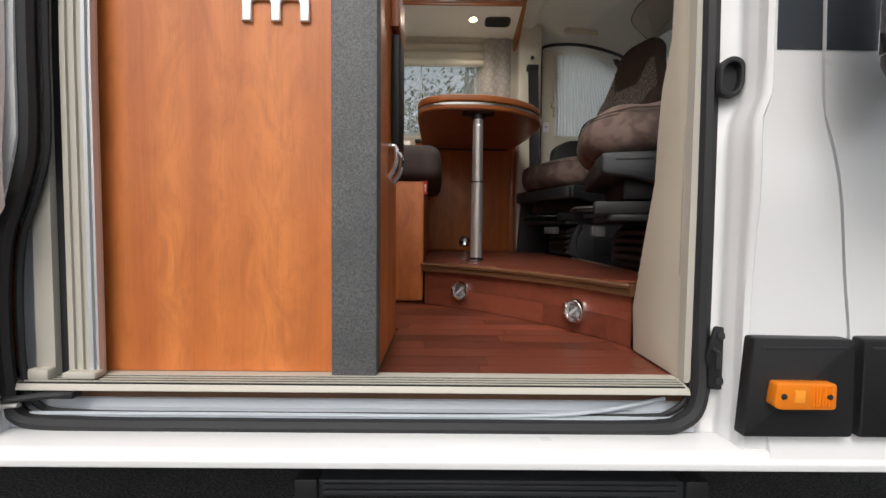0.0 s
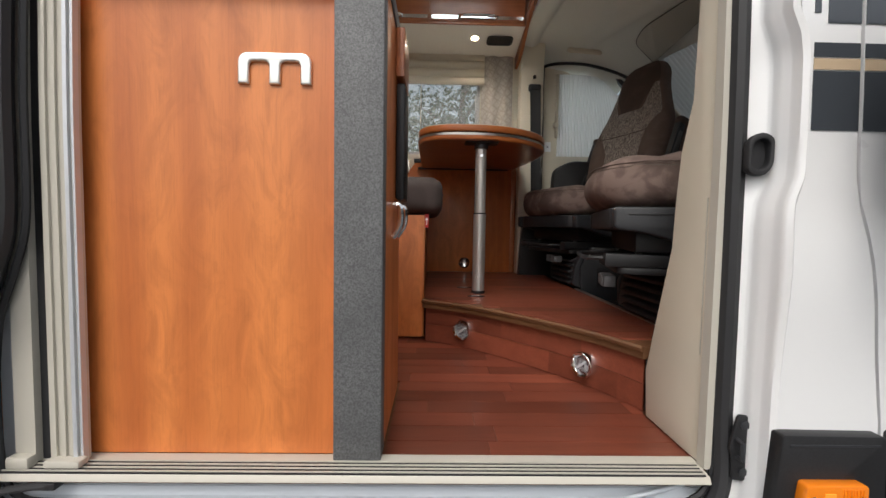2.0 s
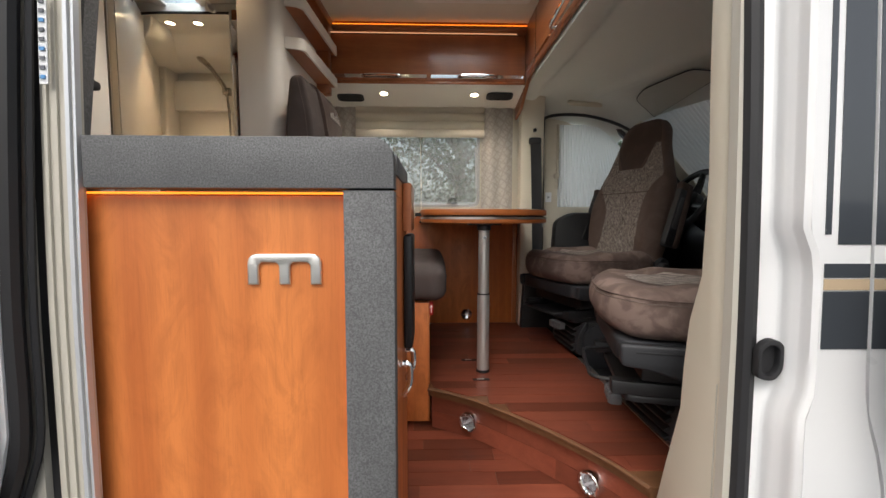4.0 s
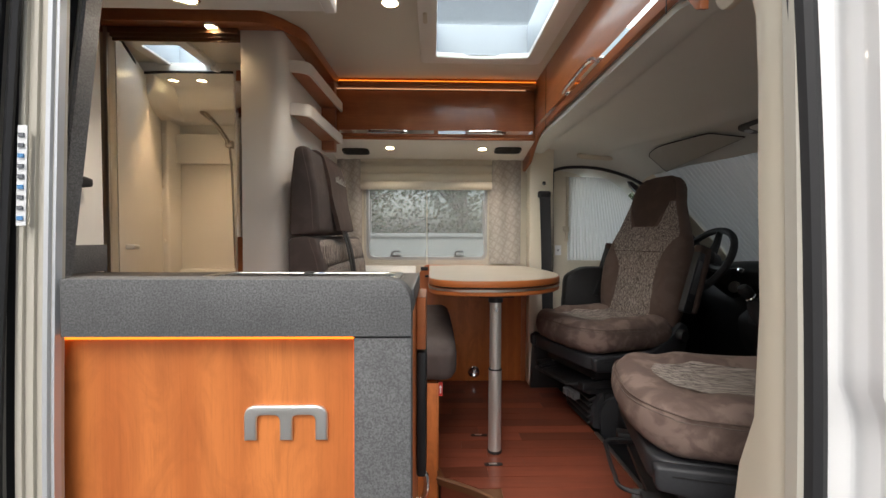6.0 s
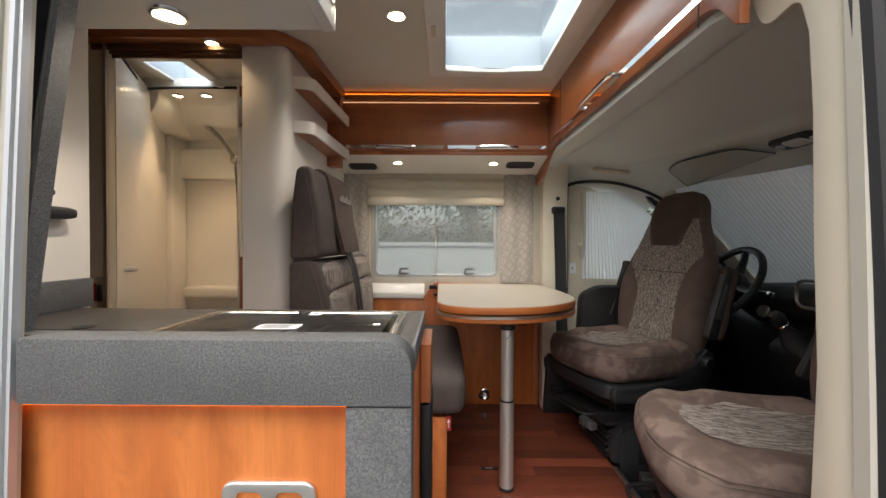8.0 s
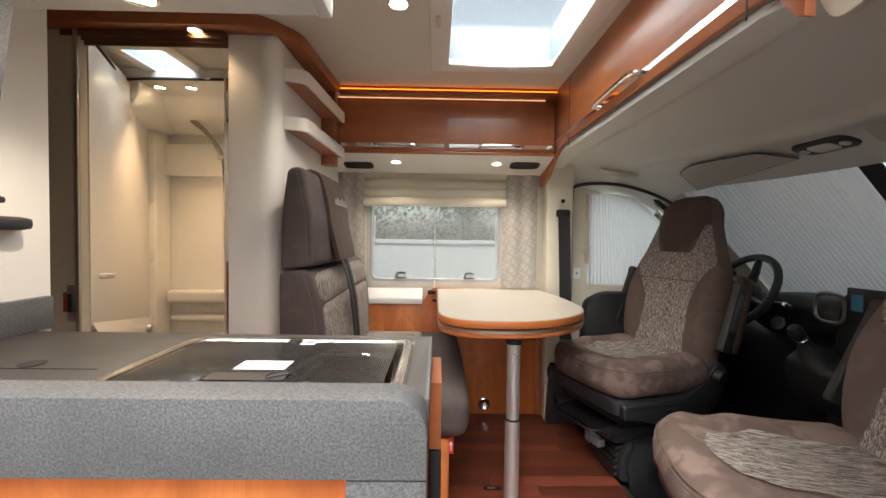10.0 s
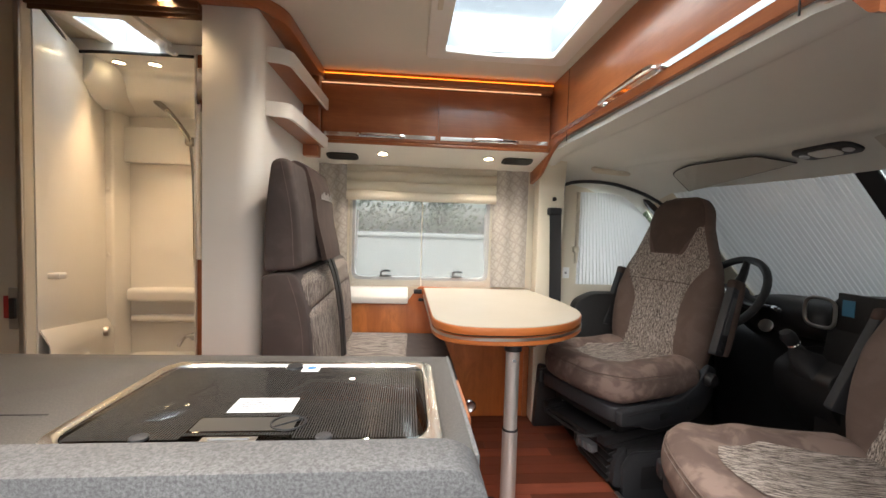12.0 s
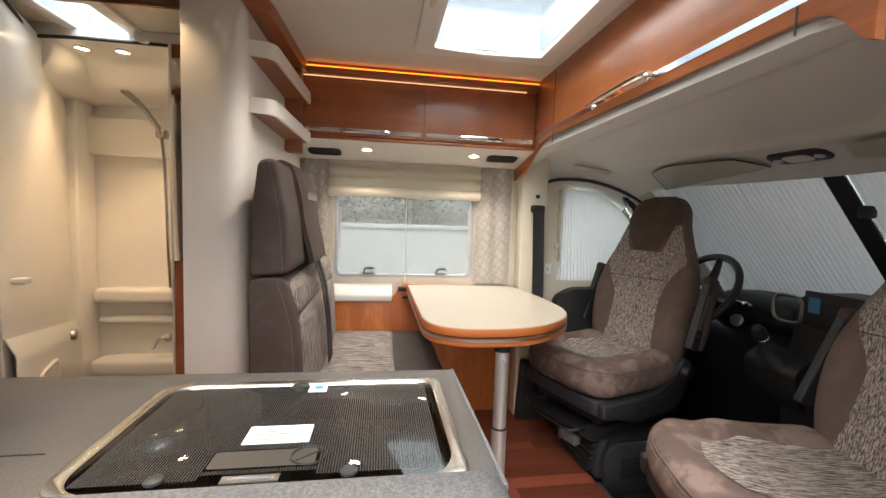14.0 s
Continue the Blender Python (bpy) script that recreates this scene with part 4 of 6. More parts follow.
def shade_surface(u, v):
    x, z = -0.41 + 0.775 * u, 1.902 + 0.178 * v
    y = 1.783 - 0.018 * abs(math.sin(v * 3.6 * math.pi)) ** 0.7 - (0.012 if v < 0.35 else 0.0) * (1 - v / 0.35) + 0.002 * math.sin(u * 23)
    return (x, y, z)


part("cloth", sheet(shade_surface, 40, 40, 0.0015), SHADE, roman)
part("tape", box(-0.018, -0.014, 1.768, 1.772, 1.905, 2.075), SHADE, roman)


def lattice_cloth():
    m = mat("lattice_curtain", (0.42, 0.39, 0.35), 0.9)
    n, l, b = nodes_of(m)
    total = None
    for turn, sc in ((38, 26), (-42, 30), (62, 20), (-20, 18)):
        w = n.new("ShaderNodeTexWave")
        w.inputs["Scale"].default_value, w.inputs["Distortion"].default_value, w.inputs["Detail"].default_value = sc * 0.35, 1.5, 1.0
        l.new(coords(m, (1, 1, 1), "Object", (0, turn, 0)), w.inputs["Vector"])
        line = ramp(m, w.outputs["Fac"], [(0.90, (0, 0, 0)), (0.97, (1, 1, 1))])
        total = line if total is None else mix(m, 1.0, total, line, "LIGHTEN")
    soft = noise_tex(m, coords(m), 120, 2)
    c = mix(m, total, (0.42, 0.385, 0.345), (0.33, 0.30, 0.27))
    base(m, mix(m, ramp(m, soft, [(0.3, (0, 0, 0)), (0.8, (0.3, 0.3, 0.3))]), c, (0.55, 0.51, 0.46)))
    bump(m, soft, 0.3, 0.001)
    return m


LATTICE = lattice_cloth()
for a, c in ((-0.575, -0.405), (0.350, 0.540)):
    cu = thing("curtain", "grey-beige curtain with a crossed line pattern beside the window", "curtain", group="dinette curtains")
    part("cloth", sheet(lambda u, v: (a + (c - a) * u, 1.778 + 0.006 * math.sin(u * 2.2 * math.tau) * (0.7 + 0.3 * v), 1.462 + 0.63 * v), 40, 20, 0.002), LATTICE, cu)

# panelling under the window
setting("wall_panel_low", prism(rounded([(-0.549, 0.758, 0), (0.575, 0.758, 0), (0.575, 1.415, 0.0), (0.555, 1.44, 0.0), (-0.03, 1.458, 0.02), (-0.055, 1.42, 0.03), (-0.095, 1.365, 0.03), (-0.549, 1.365, 0)], 0.0, 8), "y", 1.776, 1.798, 0.002), CHERRY, "cherry wood panel under the window", "wall")
ledge = setting("window_sill_1", prism(rounded([(1.755, 1.367, 0.008), (1.752, 1.40, 0.01), (1.79, 1.445, 0.01), (1.811, 1.45, 0), (1.811, 1.367, 0)], 0.0, 5), "x", -0.549, -0.085, 0.004), WHITE_GLOSS, "white moulded ledge behind the bench", "ledge")
setting("trim_corner", box(0.548, 0.576, 1.765, 1.80, 0.758, 1.40, 0.003), CHERRY_DARK, "cherry wood corner strip", "trim")
so = thing("air_outlet", "round chrome-ringed outlet in the wood panel", "outlet", (0.263, 1.7755, 0.815))
part("ring", lathe([(0.024, 0.0), (0.034, 0.0), (0.034, 0.006), (0.028, 0.009), (0.024, 0.006)], (0, 0, 0), (0, -1, 0), 24), CHROME, so)
part("core", lathe([(0.0235, 0.0), (0.0235, 0.004), (0.008, 0.002), (0, 0.002)], (0, 0, 0), (0, -1, 0), 20), BLACK_PLASTIC, so)

# ---------------- table ----------------
TABLE_TOP = plain("cream_table_laminate", (0.56, 0.50, 0.41), 0.32, 0, 0.2, 200, 0.06, 0.02)
table = thing("dinette_table", "rounded cream table with orange wood edges on one steel leg", "table")
out = rounded([(-0.006, 1.765, 0.005), (0.0, 0.905, 0.24), (0.375, 0.900, 0.19), (0.598, 1.11, 0.16), (0.602, 1.42, 0.15), (0.552, 1.765, 0.005)], 0.2, 14)
part("tabletop", prism(out, "z", 1.427, 1.452, 0.004), CHERRY_EDGE, table, "orange wood edge")
part("top_laminate", prism([(0.27 + (x - 0.27) * 0.988, 1.3 + (y - 1.3) * 0.988) for x, y in out], "z", 1.4525, 1.4545), TABLE_TOP, table, "cream laminate surface")
part("spacer", prism([(0.27 + (x - 0.27) * 0.96, 1.3 + (y - 1.3) * 0.97) for x, y in out], "z", 1.4205, 1.4265), RUBBER, table)
part("lower_leaf", prism(out, "z", 1.395, 1.420, 0.004), CHERRY_EDGE, table, "orange wood swing leaf")
part("leaf_strip", prism([(0.27 + (x - 0.27) * 1.0025, 1.3 + (y - 1.3) * 1.004) for x, y in out], "z", 1.4105, 1.4195), ALU, table, "pale metal strip")
part("underside", prism([(0.27 + (x - 0.27) * 0.985, 1.3 + (y - 1.3) * 0.985) for x, y in out], "z", 1.3925, 1.3948), CHERRY_DARK, table)
LX, LY = 0.268, 0.965
part("mount_plate", prism(rounded([(LX - 0.07, LY - 0.035), (LX + 0.07, LY - 0.035), (LX + 0.07, LY + 0.035), (LX - 0.07, LY + 0.035)], 0.01, 4), "z", 1.386, 1.3925, 0.001), BLACK_PLASTIC, table)
part("socket", lathe([(0.029, 0), (0.029, 0.018), (0.036, 0.022), (0, 0.023)], (LX, LY, 1.364), (0, 0, 1), 20), BLACK_PLASTIC, table)
leg = part("leg", lathe([(0.026, 0), (0.026, 0.335), (0.024, 0.337), (0.023, 0.337), (0.023, 0.605), (0, 0.605)], (LX, LY, 0.760), (0, 0, 1), 28), SATIN, table, "satin grey metal leg")
part("collar", lathe([(0.0268, 0), (0.0268, 0.006), (0.02, 0.006)], (LX, LY, 1.092), (0, 0, 1), 28), RUBBER, leg)
part("foot_ring", lathe([(0.0, 0), (0.029, 0), (0.029, 0.008), (0.026, 0.010)], (LX, LY, 0.7585), (0, 0, 1), 24), BLACK_PLASTIC, leg)
part("screw", lathe([(0.007, 0), (0.006, 0.003), (0, 0.003)], (LX, LY - 0.0225, 1.335), (0, -1, 0), 12), CHROME, leg)
part("wall_bracket", box(-0.03, 0.52, 1.745, 1.765, 1.385, 1.398, 0.002), BLACK_PLASTIC, table)
part("hook", box(-0.055, -0.012, 1.735, 1.762, 1.425, 1.447, 0.003), BLACK_PLASTIC, table, "black hook bracket")
for x, y, a in ((0.25, 0.87, 0), (0.22, 1.10, 0)):
    fs = thing("floor_fitting", "small black steel slot fitting in the floor", "fitting", (x, y, 0.7575), "floor fittings")
    part("plate", prism(rounded([(-0.035, -0.010), (0.035, -0.010), (0.035, 0.010), (-0.035, 0.010)], 0.006, 3), "z", 0, 0.0025, 0.0005), BLACK_PLASTIC, fs)
    part("tongue", box(-0.018, 0.012, -0.004, 0.004, 0.0025, 0.004), STEEL, fs)

# ---------------- bench ----------------
bench = thing("bench_seat", "brown suede and tweed bench seat on a cherry wood box", "bench")
part("box", box(-0.548, 0.032, 0.856, 1.775, 0.592, 1.082), CHERRY, bench)
part("side_panel", box(-0.548, 0.034, 0.840, 0.855, 0.60, 1.082, 0.001), CHERRY, bench)
part("edge_strip", box(0.0345, 0.040, 0.839, 0.858, 0.60, 1.082, 0.001), CHERRY_EDGE, bench)
part("seat_cushion", cushion(-0.46, 0.105, 0.812, 1.745, 1.086, 1.232, 0.045, 0.008, 8), SUEDE_GREY, bench, "brown suede cushion")
part("seat_weave", cushion(-0.40, -0.07, 0.806, 1.70, 1.10, 1.243, 0.03, 0.006, 6), WOVEN_FLAT, bench, "grey-brown tweed centre")
part("piping", tube([(0.098, 0.86, 1.17), (0.109, 0.95, 1.171), (0.109, 1.60, 1.171)], 0.003, 6), SUEDE_DARK, bench)


def leaned(bm, x, z, degrees):
    bmesh.ops.rotate(bm, cent=(x, 0, z), matrix=Matrix.Rotation(radians(degrees), 3, "Y"), verts=bm.verts)
    return bm


LOWER = [(-0.506, 1.19, 0.01), (-0.508, 1.617, 0.02), (-0.412, 1.628, 0.035), (-0.386, 1.54, 0.05), (-0.368, 1.42, 0.06), (-0.362, 1.19, 0.01)]
UPPER = [(-0.505, 1.624, 0.02), (-0.502, 1.80, 0.06), (-0.484, 1.950, 0.045), (-0.432, 1.953, 0.055), (-0.404, 1.80, 0.06), (-0.394, 1.634, 0.03)]


def back_piece(corners, y0, y1, bevel=0.016):
    return prism(rounded(corners, 0.02, 8), "y", y0, y1, bevel, seg=4)


def side_stitch(corners, y, inset):
    """A row of stitches just inside the front edge of a padded side."""
    cx, cz = -0.46, sum(q[1] for q in corners) / len(corners)
    front = [q for q in corners[::-1] if q[0] > -0.45]
    line = curve_line([(x - inset, y, cz + (z - cz) * 0.93) for x, z, _ in front], 10)
    return tube(line, 0.0011, 4)


back = part("backrest", back_piece(LOWER, 0.838, 1.715), SUEDE_GREY, bench, "grey-brown suede backrest")
part("stitching", side_stitch(LOWER, 0.8375, 0.022), THREAD, back, "pale stitching")
part("back_weave", leaned(cushion(-0.405, -0.350, 0.866, 1.69, 1.205, 1.505, 0.026, 0.006, 8), -0.42, 1.2, -3.2), WOVEN, back, "grey-brown tweed front")
part("bolster", leaned(cushion(-0.415, -0.352, 0.862, 1.69, 1.495, 1.607, 0.03, 0.006, 8), -0.42, 1.2, -4.5), WOVEN, back, "tweed lumbar roll")
head = part("head_pad", back_piece(UPPER, 0.838, 1.36, 0.02), SUEDE_GREY, bench, "grey-brown suede head pad")
part("stitching", side_stitch(UPPER, 0.8375, 0.024), THREAD, head, "pale stitching")
cover_path = curve_line([(-0.484, 0, 1.957), (-0.456, 0, 1.968), (-0.424, 0, 1.945), (-0.400, 0, 1.86), (-0.390, 0, 1.78), (-0.372, 0, 1.70), (-0.362, 0, 1.648)], 5)


def cover_surface(u, v):
    f = v * (len(cover_path) - 1)
    i = min(int(f), len(cover_path) - 2)
    p = cover_path[i].lerp(cover_path[i + 1], f - i)
    y0, y1 = 0.985 + 0.05 * v, 1.33 - 0.02 * v
    return (p.x + 0.004 * math.sin(u * math.pi), y0 + (y1 - y0) * u, p.z)


part("head_cover", sheet(cover_surface, 10, 30, 0.016), SUEDE_DARK, head, "dark brown suede cover draped over the head pad")
bm = bmesh.new()
for k in range(6):
    box(-0.3935, -0.3885, 1.085 + 0.032 * k, 1.098 + 0.032 * k, 1.853, 1.858, bm=bm)
    box(-0.3935, -0.3885, 1.085 + 0.032 * k, 1.089 + 0.032 * k, 1.858, 1.880 if k % 2 else 1.872, bm=bm)
part("stitching", bm, mat("pale_thread", (0.34, 0.32, 0.30), 0.7), head, "pale stitched bars")
for y in (1.09, 1.15):
    path_b = curve_line([(-0.372, y, 1.66), (-0.350, y + 0.01, 1.59), (-0.338, y + 0.04, 1.50), (-0.332, y + 0.07, 1.40), (-0.328, y + 0.11, 1.255)], 6)
    part("belt", sheet(lambda u, v: path_b[min(len(path_b) - 1, round(v * (len(path_b) - 1)))] + Vector((0.003 * u, 0.030 * (u - 0.5), 0)), 2, len(path_b) - 1, 0.003), RUBBER, bench, "black seat belt strap")
part("buckle", cushion(-0.40, -0.375, 1.30, 1.33, 1.235, 1.275, 0.006, 0, 2), mat("red_buckle", (0.4, 0.03, 0.02), 0.4), bench, "red buckle")
tag = thing("pull_tag", "small red tag with a white arrow below the cushion", "tag", (0.0465, 0.846, 1.06))
part("tape", box(-0.008, 0.008, -0.0015, 0.0, -0.028, 0.026), mat("tag_red", (0.5, 0.03, 0.025), 0.6), tag)
part("arrow", prism([(-0.0015, -0.018), (0.0015, -0.018), (0.0015, 0.002), (0.006, 0.002), (0.0, 0.014), (-0.006, 0.002), (-0.0015, 0.002)], "y", -0.0022, -0.0016), PAPER, tag)


# ---------------- cab ----------------
def screen_x(y):
    """The windscreen's upper edge, bowed forwards in the middle."""
    return 1.47 - 0.33 * (y - 0.93) ** 2


def headliner(u, v):
    y = -0.03 + 1.86 * v
    edge = max(0.0, 1 - min(v, 1 - v) / 0.14)
    start = 0.576 + 0.037 * min(1, max(0, (0.26 - y) / 0.05))
    x = start + (screen_x(y) - start) * u
    s = min(1.0, max(0.0, (u - 0.085) / 0.06))
    fold = math.exp(-((u - 0.62 - 0.08 * math.sin(v * 5)) / 0.045) ** 2)
    z = 2.160 + 0.030 * s * s * (3 - 2 * s) - 0.09 * u - 0.080 * u ** 4 - 0.012 * fold - 0.14 * edge ** 2.4
    return (x, y, z)


def on_liner(x, y, drop=0.0):
    v = (y + 0.03) / 1.86
    u = (x - 0.576) / (screen_x(y) - 0.576)
    p = headliner(u, v)
    return (p[0], p[1], p[2] - drop)


setting("ceiling_cab", sheet(headliner, 60, 48, 0.02), HEADLINER, "grey moulded cab headliner", "ceiling")
setting("trim_cab_arch", sheet(lambda u, v: Vector(headliner(0.004 + 0.062 * u, 0.14 + 0.72 * v)) + Vector((0, 0, -0.006 - 0.004 * math.sin(u * math.pi))), 6, 40, 0.004), BEIGE, "beige moulded rail along the cab roof edge", "trim")
for k in range(6):
    cl = thing("trim_clip", "small beige plastic clip on the cab roof rail", "clip", Vector(headliner(0.036, 0.20 + 0.12 * k)) + Vector((0, 0, -0.010)), "cab roof rail clips")
    part("cap", cushion(-0.008, 0.008, -0.022, 0.022, -0.005, 0.002, 0.003, 0, 2), BEIGE, cl)
setting("roof_cab", box(0.62, 1.50, -0.05, 1.9, 2.26, 2.53, 0.04), CAR_WHITE, "white roof over the cab", "roof")
setting("wall_cab_far", prism([(0.742, 0.5), (2.5, 0.5), (2.5, 1.5), (1.95, 1.42), (1.36, 2.02), (1.36, 2.26), (0.742, 2.26)], "y", 1.80, 1.86,
        holes=[[(0.85, 1.50), (1.55, 1.50), (1.22, 1.95), (1.1, 1.975), (0.85, 1.98)]]), BEIGE, "beige cab door lining", "wall")
setting("wall_cab_near", prism([(0.742, 0.5), (2.5, 0.5), (2.5, 1.5), (1.95, 1.42), (1.36, 2.02), (1.36, 2.26), (0.742, 2.26)], "y", -0.06, -0.02), BEIGE, "beige cab door lining", "wall")
setting("trim_pillar_foot", prism(rounded([(0.580, 0.757, 0), (0.78, 0.757, 0), (0.76, 1.05, 0.02), (0.600, 1.08, 0.02)], 0.01, 4), "y", 1.655, 1.70, 0.006), BLACK_PLASTIC, "black plastic pillar foot cover", "trim")
setting("pillar_far", prism(rounded([(1.70, 0.757), (1.795, 0.757), (1.795, 2.30), (1.66, 2.30), (1.715, 2.0)], 0.01, 4), "x", 0.578, 0.716, 0.012), BEIGE, "beige plastic door pillar lining", "pillar")

PLEAT = cloth_sheer("pleated_blind", (0.80, 0.82, 0.82), 0.0, 0.10)


def pleated(corner, nu, nv, depth, normal, thick=0.0):
    """A pleated blind: folds across u. corner(u, v) gives the flat place."""
    nrm = Vector(normal).normalized()

    def f(u, v):
        k = round(u * nu)
        return Vector(corner(u, v)) + nrm * (depth if k % 2 else 0.0)
    return sheet(f, nu, nv, thick)


def windscreen(u, v):
    y = 1.70 - 1.68 * u
    x0, z0 = screen_x(y) + 0.005, 2.025 - 0.10 * max(0, abs(y - 0.86) - 0.62)
    x1, z1 = 2.02 - 0.30 * (y - 0.93) ** 2, 1.40
    return (x0 + (x1 - x0) * v, y, z0 + (z1 - z0) * v)


wb = thing("windscreen_blind", "pale grey pleated blackout blind drawn over the windscreen", "blind")
half = 0.45
part("pleats", pleated(lambda u, v: windscreen(u * half, v), 68, 3, 0.0055, (-0.6, 0, -0.6)), PLEAT, wb)
part("pleats", pleated(lambda u, v: windscreen(half + 0.03 + (1 - half - 0.03) * u, v), 78, 3, 0.0055, (-0.6, 0, -0.6)), PLEAT, wb)
part("centre_bar", sheet(lambda u, v: Vector(windscreen(half - 0.006 + 0.042 * u, v)) + Vector((-0.012, 0, -0.012)), 2, 4, 0.008), RUBBER, wb, "black magnetic bar")
part("top_track", tube([Vector(windscreen(k / 24, 0)) + Vector((-0.008, 0, -0.008)) for k in range(25)], 0.012, 6), HEADLINER, wb)
part("pull", box(1.555, 1.60, 0.865, 0.90, 1.855, 1.90, 0.006), BLACK_PLASTIC, wb, "black pull tab")
scr = setting("window_2", sheet(lambda u, v: Vector(windscreen(u, v)) + Vector((0.05, 0, 0.05)), 12, 6, 0.005), GLASS, "windscreen behind the drawn blind", "window")
scr.visible_shadow = False

sbl = thing("side_blind", "pale pleated blind drawn over the driver's door window", "blind")


def side_blind(u, v):
    top = 1.985 - 0.05 * max(0, u - 0.35) - 0.40 * max(0, u - 0.55) ** 1.4
    x = 0.826 + (0.412 + 0.14 * (1 - v)) * u
    return (x, 1.788, 1.485 + (top - 1.485) * v)


part("pleats", pleated(side_blind, 54, 4, 0.011, (0, -1, 0)), PLEAT, sbl)
part("edge_bar", box(0.814, 0.826, 1.772, 1.795, 1.60, 1.985, 0.002), BEIGE, sbl)
part("catch", box(0.800, 0.828, 1.765, 1.795, 1.66, 1.69, 0.003), BEIGE, sbl)
wd = setting("window_3", box(0.79, 1.56, 1.81, 1.815, 1.49, 2.0), GLASS, "driver's door window behind the blind", "window")
wd.visible_shadow = False
seal = curve_line([(0.730, 1.775, 1.10), (0.726, 1.765, 1.60), (0.722, 1.755, 1.95), (0.750, 1.752, 2.025), (0.95, 1.748, 2.035), (1.14, 1.725, 1.985), (1.27, 1.68, 1.90), (1.36, 1.64, 1.80), (1.55, 1.64, 1.56)], 6)
setting("trim_door_seal", tube(seal, 0.009, 8), RUBBER, "black rubber door seal arching over the side window", "trim")
setting("trim_a_pillar", tube([(1.18, 1.775, 1.97), (1.33, 1.75, 1.80), (1.62, 1.72, 1.47)], 0.02, 6), BLACK_PLASTIC, "black windscreen pillar edge", "trim")
setting("pillar_a", sheet(lambda u, v: Vector((1.12 + 0.47 * v, 1.80, 2.03 - 0.57 * v)).lerp(Vector(windscreen(0.0, v * 0.98)) + Vector((-0.006, -0.02, 0)), u), 4, 10, 0.008), BEIGE, "beige windscreen pillar lining", "pillar")
setting("door_lining_low", prism(rounded([(0.755, 0.70), (1.7, 0.70), (1.7, 1.45), (0.90, 1.45), (0.80, 1.40)], 0.04, 5), "y", 1.72, 1.80, 0.02), BLACK_PLASTIC, "black lower door lining", "door")

grab = thing("grab_handle", "grey moulded grab handle on the cab roof edge", "handle")
part("bar", tube(curve_line([(0.86, 1.71, 2.105), (0.87, 1.68, 2.088), (0.95, 1.672, 2.080), (1.03, 1.68, 2.078), (1.04, 1.71, 2.09)], 5), 0.014, 10), BEIGE, grab)
VISOR_CLOTH = plain("visor_cloth", (0.50, 0.49, 0.44), 0.8, 0, 0, 300, 0.1, 0.1)
visor = thing("sun_visor", "grey padded sun visor folded up against the headliner", "sun visor")
VIS = rounded([(0.0, 0.0, 0.02), (0.0, 1.0, 0.02), (0.75, 0.86, 0.2), (1.0, 0.6, 0.1), (1.0, 0.1, 0.1)], 0.05, 6)
vb = bmesh.new()
vs = [vb.verts.new(on_liner(1.31 - 0.22 * u * (0.5 + 0.5 * w), 1.02 + 0.57 * w, 0.040)) for u, w in VIS]
vb.faces.new(vs)
bmesh.ops.solidify(vb, geom=vb.faces[:], thickness=0.020)
part("pad", vb, VISOR_CLOTH, visor)
rim_pts = [Vector(on_liner(1.31 - 0.22 * u * (0.5 + 0.5 * w), 1.02 + 0.57 * w, 0.038)) for u, w in VIS]
part("edge", tube(rim_pts + rim_pts[:1], 0.0028, 6), DARK_PLASTIC, visor, "dark edge line")
visor_b = thing("sun_visor", "grey padded sun visor folded up against the headliner", "sun visor")
vb = bmesh.new()
vb.faces.new([vb.verts.new(on_liner(1.31 - 0.22 * u * (0.5 + 0.5 * w), 0.74 - 0.57 * w, 0.040)) for u, w in VIS])
bmesh.ops.solidify(vb, geom=vb.faces[:], thickness=0.020)
part("pad", vb, VISOR_CLOTH, visor_b)
lamp_c = thing("map_light", "dark oval roof light unit with two small lenses", "roof light")
mp = on_liner(1.29, 0.90, 0.02)
o = rounded([(-0.045, -0.10), (0.045, -0.10), (0.045, 0.10), (-0.045, 0.10)], 0.04, 6)
lamp_c.location, lamp_c.rotation_euler = mp, (0, radians(14), 0)
part("housing", prism(o, "z", -0.012, 0.01, 0.005), DARK_PLASTIC, lamp_c)
part("lens", prism(rounded([(-0.028, -0.045), (0.028, -0.045), (0.028, 0.045), (-0.028, 0.045)], 0.02, 5), "z", -0.016, -0.010, 0.002), HEADLINER, lamp_c, "grey plastic cover")
for y in (-0.072, 0.072):
    part("button", lathe([(0.016, 0), (0.014, 0.004), (0, 0.005)], (0, y, -0.0125), (0, 0, -1), 14), GREY_PAINT, lamp_c)

belt = thing("seat_belt", "black seat belt hanging on the far door pillar", "seat belt")
part("anchor", cushion(0.622, 0.694, 1.680, 1.712, 1.850, 1.890, 0.010, 0, 3), BLACK_PLASTIC, belt)
part("guide", cushion(0.648, 0.666, 1.690, 1.71, 1.925, 1.945, 0.006, 0, 2), BLACK_PLASTIC, belt)
part("webbing", sheet(lambda u, v: (0.628 + 0.062 * u + 0.022 * (1 - v), 1.686 - 0.006 * math.sin(v * 3) + 0.003 * math.sin(u * 3), 1.20 + 0.665 * v), 4, 12, 0.003), RUBBER, belt, "black webbing")
part("webbing", sheet(lambda u, v: (0.680 + 0.018 * u + 0.02 * (1 - v), 1.690, 1.18 + 0.18 * v), 2, 4, 0.003), RUBBER, belt, "black webbing")
part("tongue", box(0.690, 0.712, 1.682, 1.690, 1.36, 1.40, 0.002), STEEL, belt, "steel buckle tongue")
lab = thing("warning_label", "small white label with a crossed-out sign on the pillar", "label", (0.772, 1.7975, 1.545))
